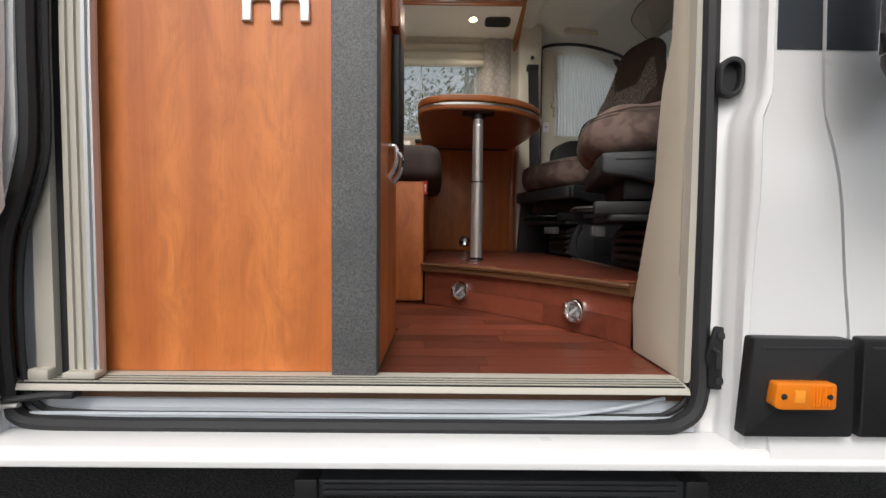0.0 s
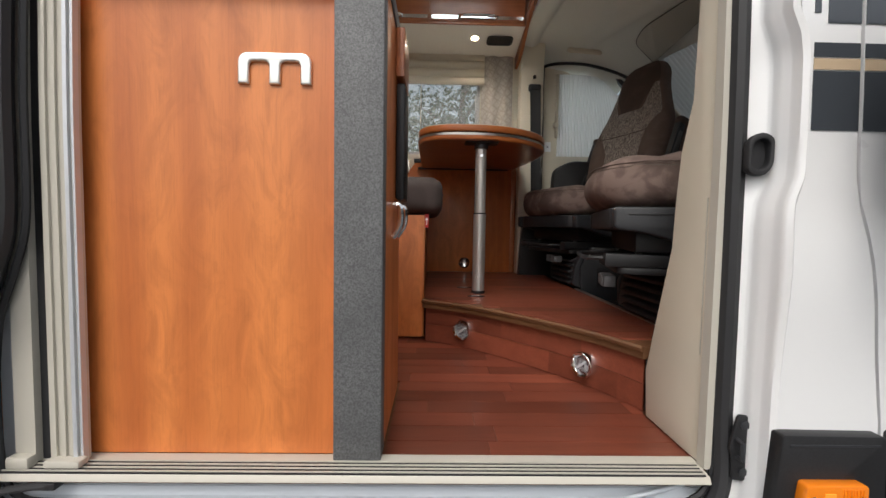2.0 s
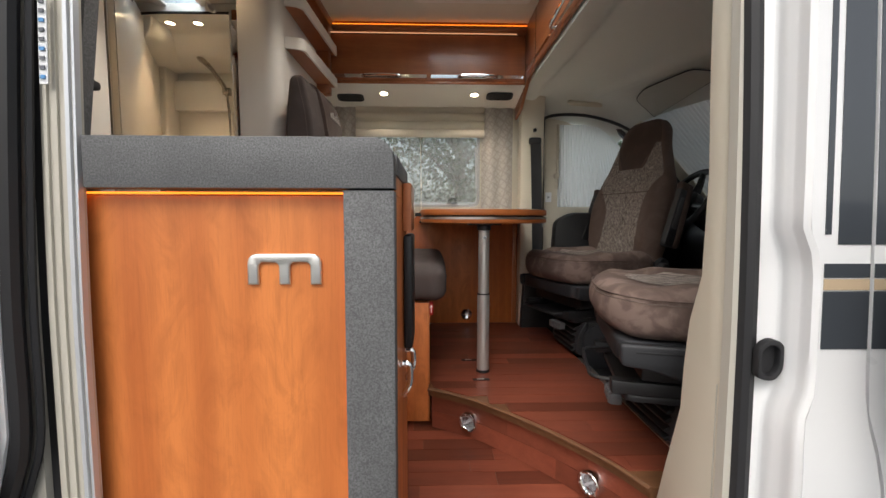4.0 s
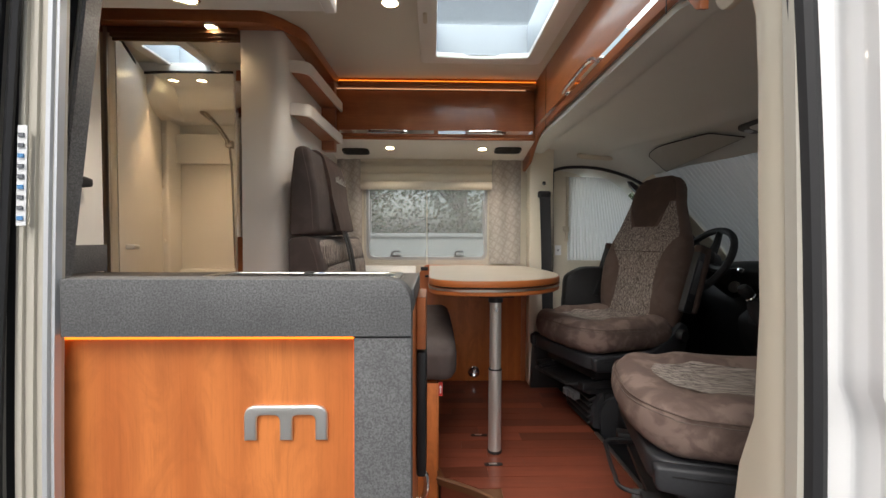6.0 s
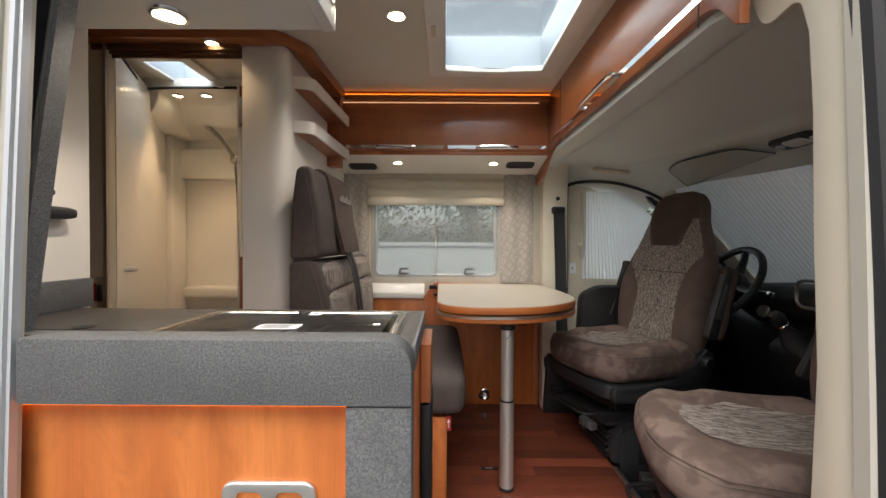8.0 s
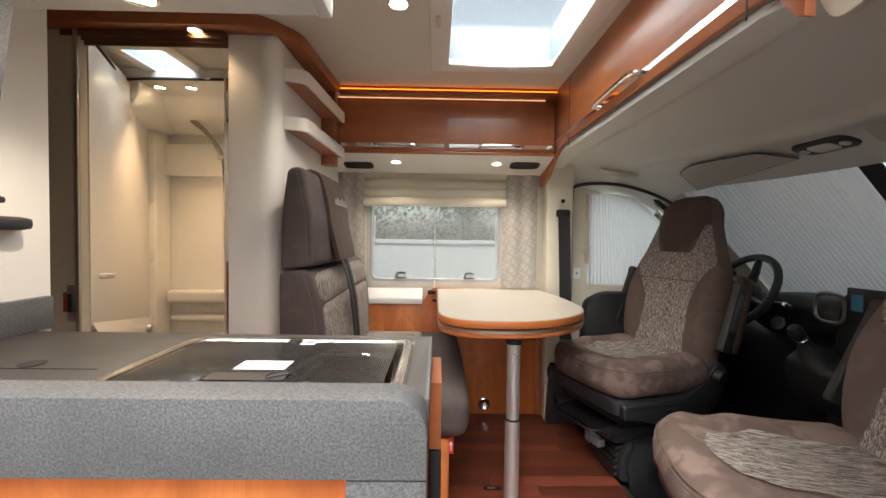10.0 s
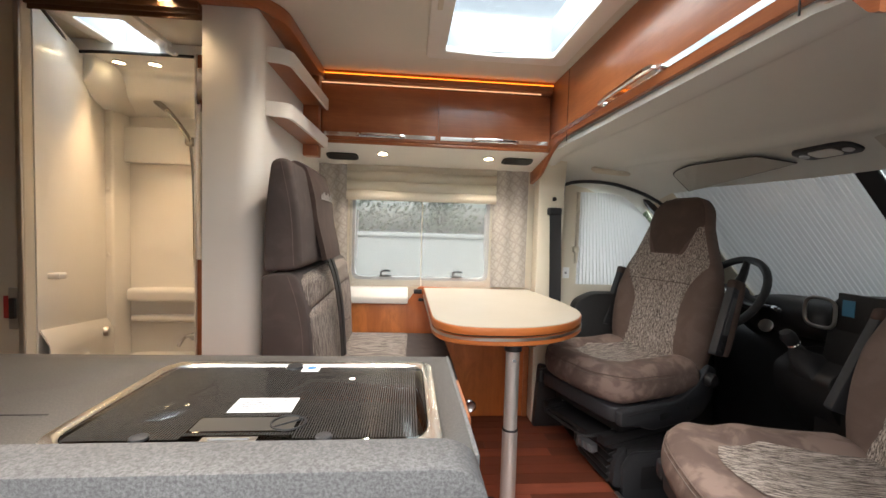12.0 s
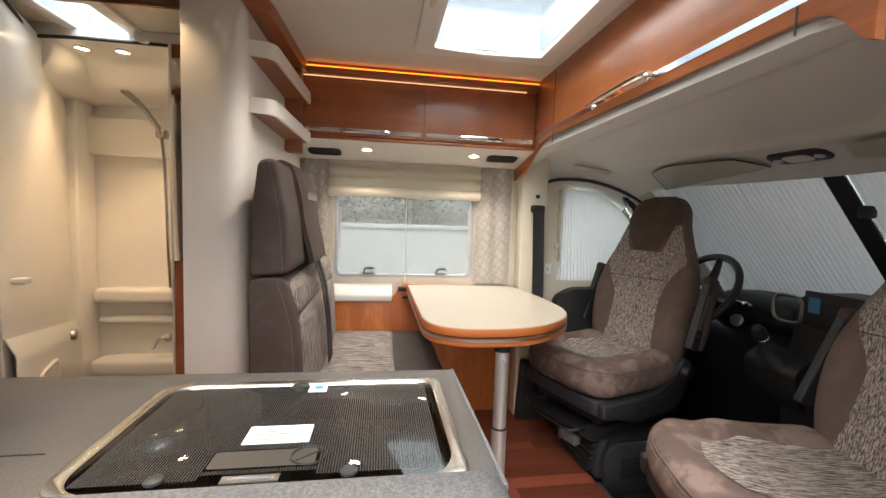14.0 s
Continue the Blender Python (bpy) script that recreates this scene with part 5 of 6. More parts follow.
part("paper", box(-0.018, 0.020, -0.001, 0, -0.03, 0.03), PAPER, lab)
for a in (45, -45):
    bm = box(-0.009, 0.009, -0.0016, -0.0011, -0.0015, 0.0015)
    bmesh.ops.rotate(bm, cent=(0, 0, 0), matrix=Matrix.Rotation(radians(a), 3, "Y"), verts=bm.verts)
    part("cross_bar", bm, INK, lab)

# dashboard
dash = thing("dashboard", "black moulded dashboard with instrument hood and centre console", "dashboard")
part("body", prism(rounded([(1.62, 0.70, 0), (1.60, 1.10, 0.06), (1.55, 1.30, 0.06), (1.66, 1.43, 0.05), (2.15, 1.42, 0.05), (2.3, 0.70, 0)], 0.03, 6), "y", -0.0, 1.72, 0.02), BLACK_PLASTIC, dash)
part("instrument_hood", cushion(1.52, 1.78, 1.08, 1.46, 1.36, 1.50, 0.05, 0.01, 5), BLACK_PLASTIC, dash)
part("console", prism(rounded([(1.46, 0.70, 0), (1.44, 1.20, 0.05), (1.49, 1.56, 0.05), (1.75, 1.56, 0.0), (1.75, 0.70, 0)], 0.03, 6), "y", 0.72, 1.02, 0.015), BLACK_PLASTIC, dash)
SCREEN = glow("lit_screen", (0.03, 0.12, 0.19), 0.06)
scn = part("screen", box(1.472, 1.492, 0.74, 0.985, 1.44, 1.575, 0.004), BLACK_PLASTIC, dash, "black media screen with a blue display")
part("display", box(1.469, 1.472, 0.925, 0.965, 1.495, 1.552), SCREEN, scn, "lit blue display")
part("air_vent", tube([(1.47, 1.045 + 0.058 * math.copysign(abs(math.cos(a)) ** 0.6, math.cos(a)), 1.49 + 0.055 * math.copysign(abs(math.sin(a)) ** 0.6, math.sin(a))) for a in [k * math.tau / 28 for k in range(29)]], 0.007, 6), STEEL, dash, "silver air vent ring")
part("gear_console", prism(rounded([(1.64, 0.86, 0.02), (1.40, 1.16, 0.05), (1.385, 1.27, 0.03), (1.47, 1.33, 0.03), (1.64, 1.34, 0.02)], 0.03, 6), "y", 0.92, 1.14, 0.018), BLACK_PLASTIC, dash)
GEAR, GAX = Vector((1.425, 1.03, 1.285)), Vector((-0.62, 0, 0.78))
boot = bmesh.new()
bmesh.ops.create_cone(boot, cap_ends=True, segments=16, radius1=0.062, radius2=0.018, depth=0.10)
bmesh.ops.subdivide_edges(boot, edges=[e for e in boot.edges if abs(e.verts[0].co.z - e.verts[1].co.z) > 0.05], cuts=4)
for v in boot.verts:
    v.co.xy *= 1 + 0.16 * math.sin(3 * math.atan2(v.co.y, v.co.x) + v.co.z * 60)
gm = GAX.to_track_quat("Z", "Y").to_matrix().to_4x4()
gm.translation = GEAR + GAX * 0.05
bmesh.ops.transform(boot, matrix=gm, verts=boot.verts)
gear = part("gear_boot", boot, RUBBER, dash, "creased black leather gear boot")
part("gear_knob", lathe([(0.014, 0.09), (0.016, 0.11), (0.025, 0.125), (0.027, 0.15), (0.018, 0.17), (0, 0.173)], GEAR, GAX, 18), RUBBER, gear)
part("gear_ring", lathe([(0.020, 0.108), (0.023, 0.113), (0.020, 0.118)], GEAR, GAX, 18), CHROME, gear)
part("stalk", tube(curve_line([(1.455, 1.28, 1.47), (1.44, 1.21, 1.475), (1.43, 1.17, 1.47)], 4), [0.008] * 4 + [0.011] * 4 + [0.009], 8), CHROME, dash, "chrome-tipped control stalk")
wheel = thing("steering_wheel", "black leather steering wheel with a small chrome mark", "steering wheel")
WC, WA = Vector((1.40, 1.42, 1.50)), Vector((-0.85, 0, 0.53)).normalized()
wu, wv = Vector((0, 1, 0)), WA.cross(Vector((0, 1, 0))).normalized()
part("rim", tube([WC + (wu * math.cos(k * math.tau / 48) + wv * math.sin(k * math.tau / 48)) * 0.19 for k in range(49)], 0.0165, 10), RUBBER, wheel)
for a in (10, 170, 270):
    d = wu * math.cos(radians(a)) + wv * math.sin(radians(a))
    part("spoke", tube([WC - WA * 0.03 + d * 0.04, WC - WA * 0.02 + d * 0.12, WC + d * 0.188], [0.026, 0.018, 0.014], 8), BLACK_PLASTIC, wheel)
part("hub", lathe([(0.075, -0.05), (0.075, -0.01), (0.06, 0.004), (0, 0.008)], WC, WA, 28), BLACK_PLASTIC, wheel)
part("badge", lathe([(0.026, 0.0), (0.026, 0.003), (0.020, 0.004), (0.018, 0.002), (0, 0.003)], WC + WA * 0.010, WA, 24), CHROME, wheel, "round chrome mark")
part("start_switch", lathe([(0.028, 0.0), (0.028, 0.010), (0.020, 0.013), (0, 0.013)], (1.465, 1.262, 1.387), (-0.9, -0.2, 0.3), 22), STEEL, dash, "round silver ignition switch")
part("column", tube([WC - WA * 0.05, WC - WA * 0.30], [0.06, 0.075], 12), BLACK_PLASTIC, wheel)


# ---------------- swivel seats ----------------
TRACK_DARK = plain("grey_adjuster_plastic", (0.10, 0.10, 0.105), 0.45)


def captain_seat(name_label):
    """Faces -x; origin on the platform under the middle of the cushion."""
    s = thing("captain_seat", name_label, "seat", group="swivelled cab seats")
    H0 = 0.757

    def top_z(x, y):
        """The upper face of the cushion: dished middle, raised flanks, falling nose."""
        e = min(1.0, abs(y) / 0.25)
        b = max(0.0, min(1.0, (e - 0.46) / 0.16)) * max(0.0, min(1.0, (x + 0.16) / 0.10)) * max(0.0, min(1.0, (0.26 - x) / 0.10))
        z = 0.484 + 0.024 * b * b * (3 - 2 * b) + 0.006 * max(0, e - 0.4) - 0.012 * math.sin(max(0, min(1, (x + 0.2) / 0.44)) * math.pi)
        return z
    bm = cushion(-0.275, 0.24, -0.256, 0.256, 0.345, 0.485, 0.065, 0.0, 12)
    for v in bm.verts:
        e = min(1.0, abs(v.co.y) / 0.256)
        f = min(1.0, max(0.0, (0.12 - v.co.x) / 0.40))
        if v.co.z > 0.42:
            v.co.z += (top_z(v.co.x, v.co.y) - 0.485) * min(1, (v.co.z - 0.42) / 0.05)
        v.co.x += 0.105 * e ** 3.4 * f * f
        v.co.z += 0.008 * f
    c = part("cushion", bm, SUEDE, s, "brown suede seat cushion")
    rim = [(-0.268 + 0.105 * abs(2 * u - 1) ** 3.4, -0.250 + 0.50 * u, 0.468) for u in [k / 24 for k in range(25)]]
    rim = [(0.05, -0.2545, 0.462)] + rim + [(0.05, 0.2545, 0.462)]
    part("seam", tube(rim, 0.0024, 5), SUEDE_BACK, c)
    part("stitching", tube(curve_line([(x - 0.004, y * 1.006, z - 0.010) for x, y, z in rim], 3), 0.0012, 4), THREAD, c, "pale stitching")
    # tweed centre of the cushion

    def weave(u, v):
        w = 0.5 * (0.235 + 0.05 * v - 0.10 * max(0, v - 0.7) / 0.3)
        y = (u - 0.5) * 2 * w
        x = 0.22 - 0.37 * v - 0.03 * math.sin(u * math.pi) * v
        f = min(1.0, max(0.0, (0.12 - x) / 0.40))
        return (x, y, top_z(x, y) + 0.008 * f + 0.005)
    part("seat_weave", sheet(weave, 16, 20), WOVEN_FLAT, c, "grey-brown tweed seat centre")

    # backrest: bell-shaped shell of varying width, leaning back
    def half_width(k):
        pts = ((0.0, 0.235), (0.12, 0.250), (0.40, 0.256), (0.55, 0.232), (0.68, 0.190), (0.80, 0.156), (0.92, 0.140), (1.0, 0.128))
        for (ka, wa), (kb, wb) in zip(pts, pts[1:]):
            if k <= kb:
                q = (k - ka) / (kb - ka)
                return wa + (wb - wa) * q
        return pts[-1][1]

    def crown(k):
        return math.sqrt(max(0.0, 1 - ((k - 0.88) / 0.12) ** 2)) if k > 0.88 else 1.0

    def section(k):
        """Half width, half thickness and middle of the shell at height k."""
        c = crown(k)
        return half_width(k) * (0.45 + 0.55 * c), 0.060 * (0.15 + 0.85 * c), 0.245 + 0.16 * k

    def front_x(y, k):
        hw, t, mid = section(k)
        c = min(0.9999, abs(y) / hw) ** (1 / 0.55)
        x = mid - t * math.sqrt(1 - c * c) ** 0.7
        if k < 0.62:
            x -= 0.058 * min(1.0, max(0, abs(y) / hw - 0.48) / 0.30) * math.sin(k / 0.62 * math.pi) * math.sqrt(1 - c * c)
        return x

    def back_shell(u, v):
        a = u * math.tau
        k = v
        hw, t, mid = section(k)
        cy, cx = math.cos(a), math.sin(a)
        y = hw * math.copysign(abs(cy) ** 0.55, cy)
        x = front_x(y, k) if cx < 0 else mid + t * abs(cx) ** 0.7
        return (x, y, 0.45 + 0.76 * k)
    bm = sheet(back_shell, 56, 44)
    bmesh.ops.remove_doubles(bm, verts=bm.verts, dist=1e-5)
    bmesh.ops.holes_fill(bm, edges=[e for e in bm.edges if e.is_boundary], sides=0)
    b = part("backrest", bm, SUEDE_BACK, s, "brown suede backrest with moulded headrest")

    def back_weave(u, v):
        q = abs(2 * u - 1)
        top = 0.64 + 0.17 * min(1, max(0, (q - 0.45) / 0.4))
        k = 0.02 + (top - 0.02) * v
        w = min(0.122 + 0.020 * max(0, 1 - k / 0.14) + 0.085 * min(1, max(0, (k - 0.34) / 0.24)) ** 1.4, section(k)[0] * 0.93)
        y = (2 * u - 1) * w
        return (front_x(y, k) - 0.0035, y, 0.45 + 0.76 * k)
    part("back_weave", sheet(back_weave, 28, 30), WOVEN, b, "grey-brown tweed back centre")
    part("seam", tube([Vector((front_x((2 * u - 1) * 0.165, 0.47) - 0.004, (2 * u - 1) * 0.165, 0.45 + 0.76 * 0.47)) for u in [k / 14 for k in range(15)]], 0.0022, 5), SUEDE_DARK, b)

    def head_panel(u, v):
        q = abs(2 * u - 1)
        low = 0.645 + 0.15 * max(0, q - 0.6) / 0.4
        k = low + (0.985 - low) * v
        w = min(0.105 + 0.10 * min(1, v * 2.2), section(k)[0] * 0.93)
        y = (2 * u - 1) * w
        return (front_x(y, k) - 0.0025, y, 0.45 + 0.76 * k)
    part("head_panel", sheet(head_panel, 20, 18), SUEDE_HEAD, b, "dark brown suede head panel")

    # folded-up armrests
    for sgn in (-1, 1):
        def arm_place(bm):
            bmesh.ops.rotate(bm, cent=(0, 0, 0), matrix=Matrix.Rotation(radians(16), 3, "Y"), verts=bm.verts)
            bmesh.ops.translate(bm, vec=(0.272, sgn * 0.290, 0.675), verts=bm.verts)
            return bm
        side = rounded([(-0.030, -0.150, 0.012), (0.026, -0.150, 0.012), (0.030, 0.150, 0.02), (-0.012, 0.160, 0.02)], 0.01, 5)
        a = part("armrest", arm_place(prism(side, "y", -0.016, 0.016, 0.005)), DARK_PLASTIC, s, "charcoal folded-up armrest")
        part("inset", arm_place(prism(rounded([(-0.016, -0.06, 0.004), (0.016, -0.06, 0.004), (0.018, 0.10, 0.006), (-0.004, 0.10, 0.006)], 0.004, 3), "y", sgn * 0.0162, sgn * 0.0185, 0.001)), TRACK_DARK, a)
        part("pad", arm_place(cushion(0.024, 0.062, -0.022, 0.022, -0.145, 0.175, 0.014, 0.003, 4)), SUEDE_DARK, a, "brown suede pad")
        part("end_cap", arm_place(cushion(-0.016, 0.040, -0.020, 0.020, 0.135, 0.178, 0.014, 0.0, 4)), SUEDE_DARK, a, "brown suede end")
        for z in (-0.125, -0.09, 0.12):
            part("screw", arm_place(lathe([(0.006, 0), (0.005, 0.002), (0, 0.002)], (0.0, sgn * 0.0162, z), (0, sgn, 0), 10)), RUBBER, a)
        part("recliner_knob", lathe([(0.03, 0), (0.03, 0.018), (0.024, 0.028), (0, 0.03)], (0.235, sgn * 0.265, 0.42), (0, sgn, 0), 18), BLACK_PLASTIC, s, "ribbed black recliner knob")
        skirt = rounded([(-0.235, 0.350, 0.015), (0.08, 0.350, 0.04), (0.185, 0.405, 0.03), (0.255, 0.478, 0.02), (0.30, 0.452, 0.02), (0.285, 0.33, 0.05), (0.20, 0.252, 0.04), (-0.06, 0.248, 0.02), (-0.16, 0.282, 0.03), (-0.232, 0.290, 0.015)], 0.02, 5)
        sk_part = part("side_skirt", prism(skirt, "y", sgn * 0.226, sgn * 0.258, 0.008, seg=3), DARK_PLASTIC, s, "charcoal plastic side skirt")
        part("groove", box(-0.20, 0.13, min(sgn * 0.2575, sgn * 0.2595), max(sgn * 0.2575, sgn * 0.2595), 0.328, 0.333, 0.0005), BLACK_PLASTIC, sk_part)
        part("switch", box(-0.03, 0.035, min(sgn * 0.257, sgn * 0.2615), max(sgn * 0.257, sgn * 0.2615), 0.285, 0.312, 0.0015), BLACK_PLASTIC, sk_part)
        part("cap", lathe([(0.007, 0), (0.006, 0.002), (0, 0.002)], (0.13, sgn * 0.258, 0.31), (0, sgn, 0), 12), RUBBER, sk_part)

    # tray, runners and pedestal
    part("tray", prism(rounded([(-0.236, -0.225, 0.05), (0.24, -0.225, 0.01), (0.24, 0.225, 0.01), (-0.236, 0.225, 0.05)], 0.03, 6), "z", 0.290, 0.350, 0.014, seg=3), DARK_PLASTIC, s, "charcoal plastic seat tray")
    part("spring_frame", box(-0.17, 0.22, -0.19, 0.19, 0.225, 0.289, 0.01), BLACK_PLASTIC, s, "black steel seat frame")
    for y in (-0.15, 0.15):
        part("link", tube([(-0.16, y, 0.222), (-0.06, y, 0.262)], 0.006, 8), STEEL, s, "bare steel link")
    for y in (-0.17, 0.17):
        part("runner", box(-0.24, 0.25, y - 0.02, y + 0.02, 0.185, 0.222, 0.004), BLACK_PLASTIC, s, "black seat runner")
    part("lever", tube(curve_line([(-0.15, -0.15, 0.21), (-0.27, -0.13, 0.205), (-0.285, -0.06, 0.205), (-0.285, 0.06, 0.205), (-0.27, 0.13, 0.205), (-0.15, 0.15, 0.21)], 5), 0.006, 8), BLACK_PLASTIC, s, "black adjusting lever")
    part("swivel_plate", prism(rounded([(-0.21, -0.19), (0.21, -0.19), (0.21, 0.19), (-0.21, 0.19)], 0.03, 4), "z", 0.165, 0.184, 0.003), BLACK_PLASTIC, s)
    adj = part("adjuster", box(-0.232, -0.20, -0.12, -0.03, 0.118, 0.152, 0.004), TRACK_DARK, s, "ribbed grey adjuster")
    for k in range(4):
        part("rib", box(-0.236, -0.231, -0.115 + 0.022 * k, -0.105 + 0.022 * k, 0.120, 0.150, 0.001), TRACK_DARK, adj)
    return s


def pedestal(place, yaw, label):
    p = thing("seat_pedestal", label, "pedestal", group="seat pedestals")
    part("box", box(-0.17, 0.20, -0.185, 0.185, -0.056, 0.165, 0.012), BLACK_PLASTIC, p)
    for sgn in (-1, 1):
        part("side_cover", prism(rounded([(-0.19, -0.056, 0.01), (-0.20, 0.10, 0.02), (-0.16, 0.155, 0.03), (0.14, 0.155, 0.02), (0.16, -0.056, 0.01)], 0.02, 5), "y", sgn * 0.186, sgn * 0.205, 0.008), DARK_PLASTIC, p, "moulded charcoal side cover")
        part("groove", box(-0.12, 0.10, min(sgn * 0.2045, sgn * 0.207), max(sgn * 0.2045, sgn * 0.207), 0.01, 0.10, 0.001), BLACK_PLASTIC, p)
    # wedge-shaped front cover with proud louvres
    cov = part("front_cover", prism(rounded([(-0.171, 0.0, 0.01), (-0.225, 0.012, 0.02), (-0.215, 0.11, 0.03), (-0.172, 0.175, 0.02)], 0.01, 5), "y", -0.18, 0.13, 0.022, seg=3), DARK_PLASTIC, p, "moulded charcoal front cover")
    for k in range(5):
        bm = cushion(-0.014, 0.030, -0.135, 0.105, -0.008, 0.006, 0.005, 0, 3)
        bmesh.ops.rotate(bm, cent=(0, 0, 0), matrix=Matrix.Rotation(radians(-24), 3, "Y"), verts=bm.verts)
        bmesh.ops.translate(bm, vec=(-0.225 + 0.004 * max(0, k - 2), -0.02, 0.028 + 0.026 * k), verts=bm.verts)
        part("louvre", bm, BLACK_PLASTIC, cov)
    p.matrix_world = pose(*place, 0, 0, yaw)
    return p


driver = captain_seat("brown suede and tweed swivel driver seat turned towards the table")
driver.matrix_world = pose(0.855, 1.38, 0.757, 0, 0, 19) @ Matrix.Diagonal((1.02, 1.0, 0.985, 1))
mate = captain_seat("brown suede and tweed swivel passenger seat turned towards the table")
mate.matrix_world = pose(0.838, 0.455, 0.757, 0, 0, -15) @ Matrix.Diagonal((1.05, 1.05, 0.968, 1))
pedestal((0.945, 1.33, 0.757), 4, "black moulded driver seat pedestal with louvred covers")
pedestal((0.955, 0.52, 0.757), 0, "black moulded passenger seat pedestal with louvred covers")
setting("trim_platform_rail", box(0.734, 0.752, 0.20, 1.12, 0.753, 0.7605, 0.002), ALU, "aluminium strip at the platform edge by the cab", "trim")

# ---------------- sliding door opening ----------------
zs = [0.59, 0.66, 0.70, 0.85, 1.0, 1.1, 1.2, 1.3, 1.5, 1.7, 1.9, 2.02]
ys = [0.182, 0.188, 0.192, 0.150, 0.106, 0.100, 0.088, 0.056, 0.050, 0.06, 0.066, 0.075]
lining = [(y, z) for y, z in zip(ys, zs)] + rounded([(0.075, 2.03, 0), (0.095, 2.085, 0.02), (0.165, 2.07, 0.03), (0.20, 2.14, 0.02), (0.20, 2.44, 0)], 0.0, 5)[1:] + [(0.06, 2.44)] + [(-0.022 + lean(z), z) for z in reversed(zs)]
setting("pillar_lining", prism(lining, "x", 0.594, 0.612, 0.004), BEIGE, "beige plastic door pillar lining", "pillar")
upright("trim_pillar_edge", 0.590, 0.603, 0.592, 2.30, lambda z: -0.040 + lean(z), 0.022, ALU_BEIGE, "beige edge profile on the pillar", "trim")
upright("trim_pillar_joint", 0.5925, 0.594, 0.80, 1.10, lambda z: -0.008 + lean(z), 0.002, ALU_BEIGE, "fine joint line in the lining", "trim")

PROFILE = [(0.612, -0.018), (0.622, -0.034), (0.640, -0.044), (0.660, -0.054), (0.664, -0.060), (0.666, -0.074), (0.670, -0.085), (0.672, -0.090), (0.674, -0.107), (0.680, -0.112)]


def kink(z):
    """The outer pillar steps towards the opening below the waist and above the belt line."""
    t = min(1, max(0, (1.14 - z) / 0.07) + max(0, (z - 1.345) / 0.05))
    return -0.020 * t * t * (3 - 2 * t)


def pillar_surface(u, v):
    z = 0.464 + 1.95 * v
    f = u * (len(PROFILE) - 1)
    i = min(int(f), len(PROFILE) - 2)
    k = f - i
    x = PROFILE[i][0] * (1 - k) + PROFILE[i + 1][0] * k
    y = PROFILE[i][1] * (1 - k) + PROFILE[i + 1][1] * k
    return (x + kink(z) * (1 if u > 0.25 else u * 4), y + lean(z) + (skin(z) - lean(z) + 0.112) * u ** 4, z)


setting("pillar", sheet(pillar_surface, 27, 50, 0.004), CAR_WHITE, "white painted door pillar with pressed channels", "pillar")


def gap_x(z):
    return 0.767 + (0.071 * min(1, (1.09 - z) / 0.38) ** 0.8 if z < 1.09 else -0.10 * (z - 1.09) * 0.12)


upright("wall_cab_side", lambda z: 0.680 + kink(z), lambda z: gap_x(z) - 0.003, 0.463, 2.3, skin, 0.03, CAR_WHITE, "white van side panel before the cab door", nx=3)
upright("door_cab", lambda z: gap_x(z) + 0.003, 2.4, 0.54, 2.3, skin, 0.03, CAR_WHITE, "white cab door", "door", nx=6)
upright("trim_gap", lambda z: gap_x(z) - 0.02, lambda z: gap_x(z) + 0.02, 0.5, 2.3, lambda z: skin(z) + 0.012, 0.004, RUBBER, "dark door gap", "trim")
setting("wall_front", box(2.38, 2.44, -0.1, 1.9, 0.4, 1.45), CAR_WHITE, "white van front", "wall")

# decals; the tall dark film from z 1.374 stands for the cab door's window glass
DECAL_DARK = plain("dark_grey_film", (0.055, 0.062, 0.072), 0.25, 0, 0.5)
DECAL_TAN = plain("tan_film", (0.55, 0.42, 0.28), 0.3, 0, 0.3)
for nm, a, c, z0, z1, m in (("dark", 0.684, 1.3, 1.203, 1.298, DECAL_DARK), ("tan", 0.684, 1.3, 1.300, 1.318, DECAL_TAN), ("dark", 0.684, 1.3, 1.320, 1.343, DECAL_DARK),
                            ("dark", 0.705, 1.3, 1.374, 2.2, DECAL_DARK), ("dark", 0.683, 0.693, 1.39, 2.2, DECAL_DARK)):
    for p, q in ((a, gap_x), (gap_x, c)):
        if c < 0.70 and p is not a:
            continue
        x0 = (lambda z: gap_x(z) + 0.004) if p is gap_x else a
        x1 = (lambda z: gap_x(z) - 0.004) if (q is gap_x and c > 0.7) else c
        dc = thing("side_film", "%s film stripe on the white van side" % ("tan" if m is DECAL_TAN else "dark grey"), "decal", group="side stripes")
        upright("film", x0, x1, z0, z1, lambda z: skin(z) - 0.0015, 0.001, m, parent=dc, nx=2)

# black rub strip and marker lamp
for x0, x1 in ((0.652, 0.832), (0.844, 1.6)):
    rs = thing("rub_strip", "matt black plastic protection strip on the lower van side", "rub strip", group="side protection strips")
    part("moulding", prism(rounded([(x0 + (0.0 if x0 > 0.7 else -0.012), 0.532, 0.004), (x1, 0.532, 0.01), (x1 - 0.004, 0.705, 0.01), (x0, 0.707, 0.006)], 0.004, 4), "y", -0.135, -0.11, 0.008), BLACK_PLASTIC, rs, smooth=25)
    part("lip", box(x0 + 0.012, x1 - 0.016, -0.1365, -0.1345, 0.688, 0.692, 0.0005), DARK_PLASTIC, rs)
AMBER = mat("amber_lens", (0.90, 0.24, 0.01), 0.15, 0, 0.5)
marker = thing("marker_lamp", "orange rectangular side marker lamp on the black strip", "lamp", (0.728, -0.135, 0.612))
marker.scale = (0.88, 0.9, 0.88)
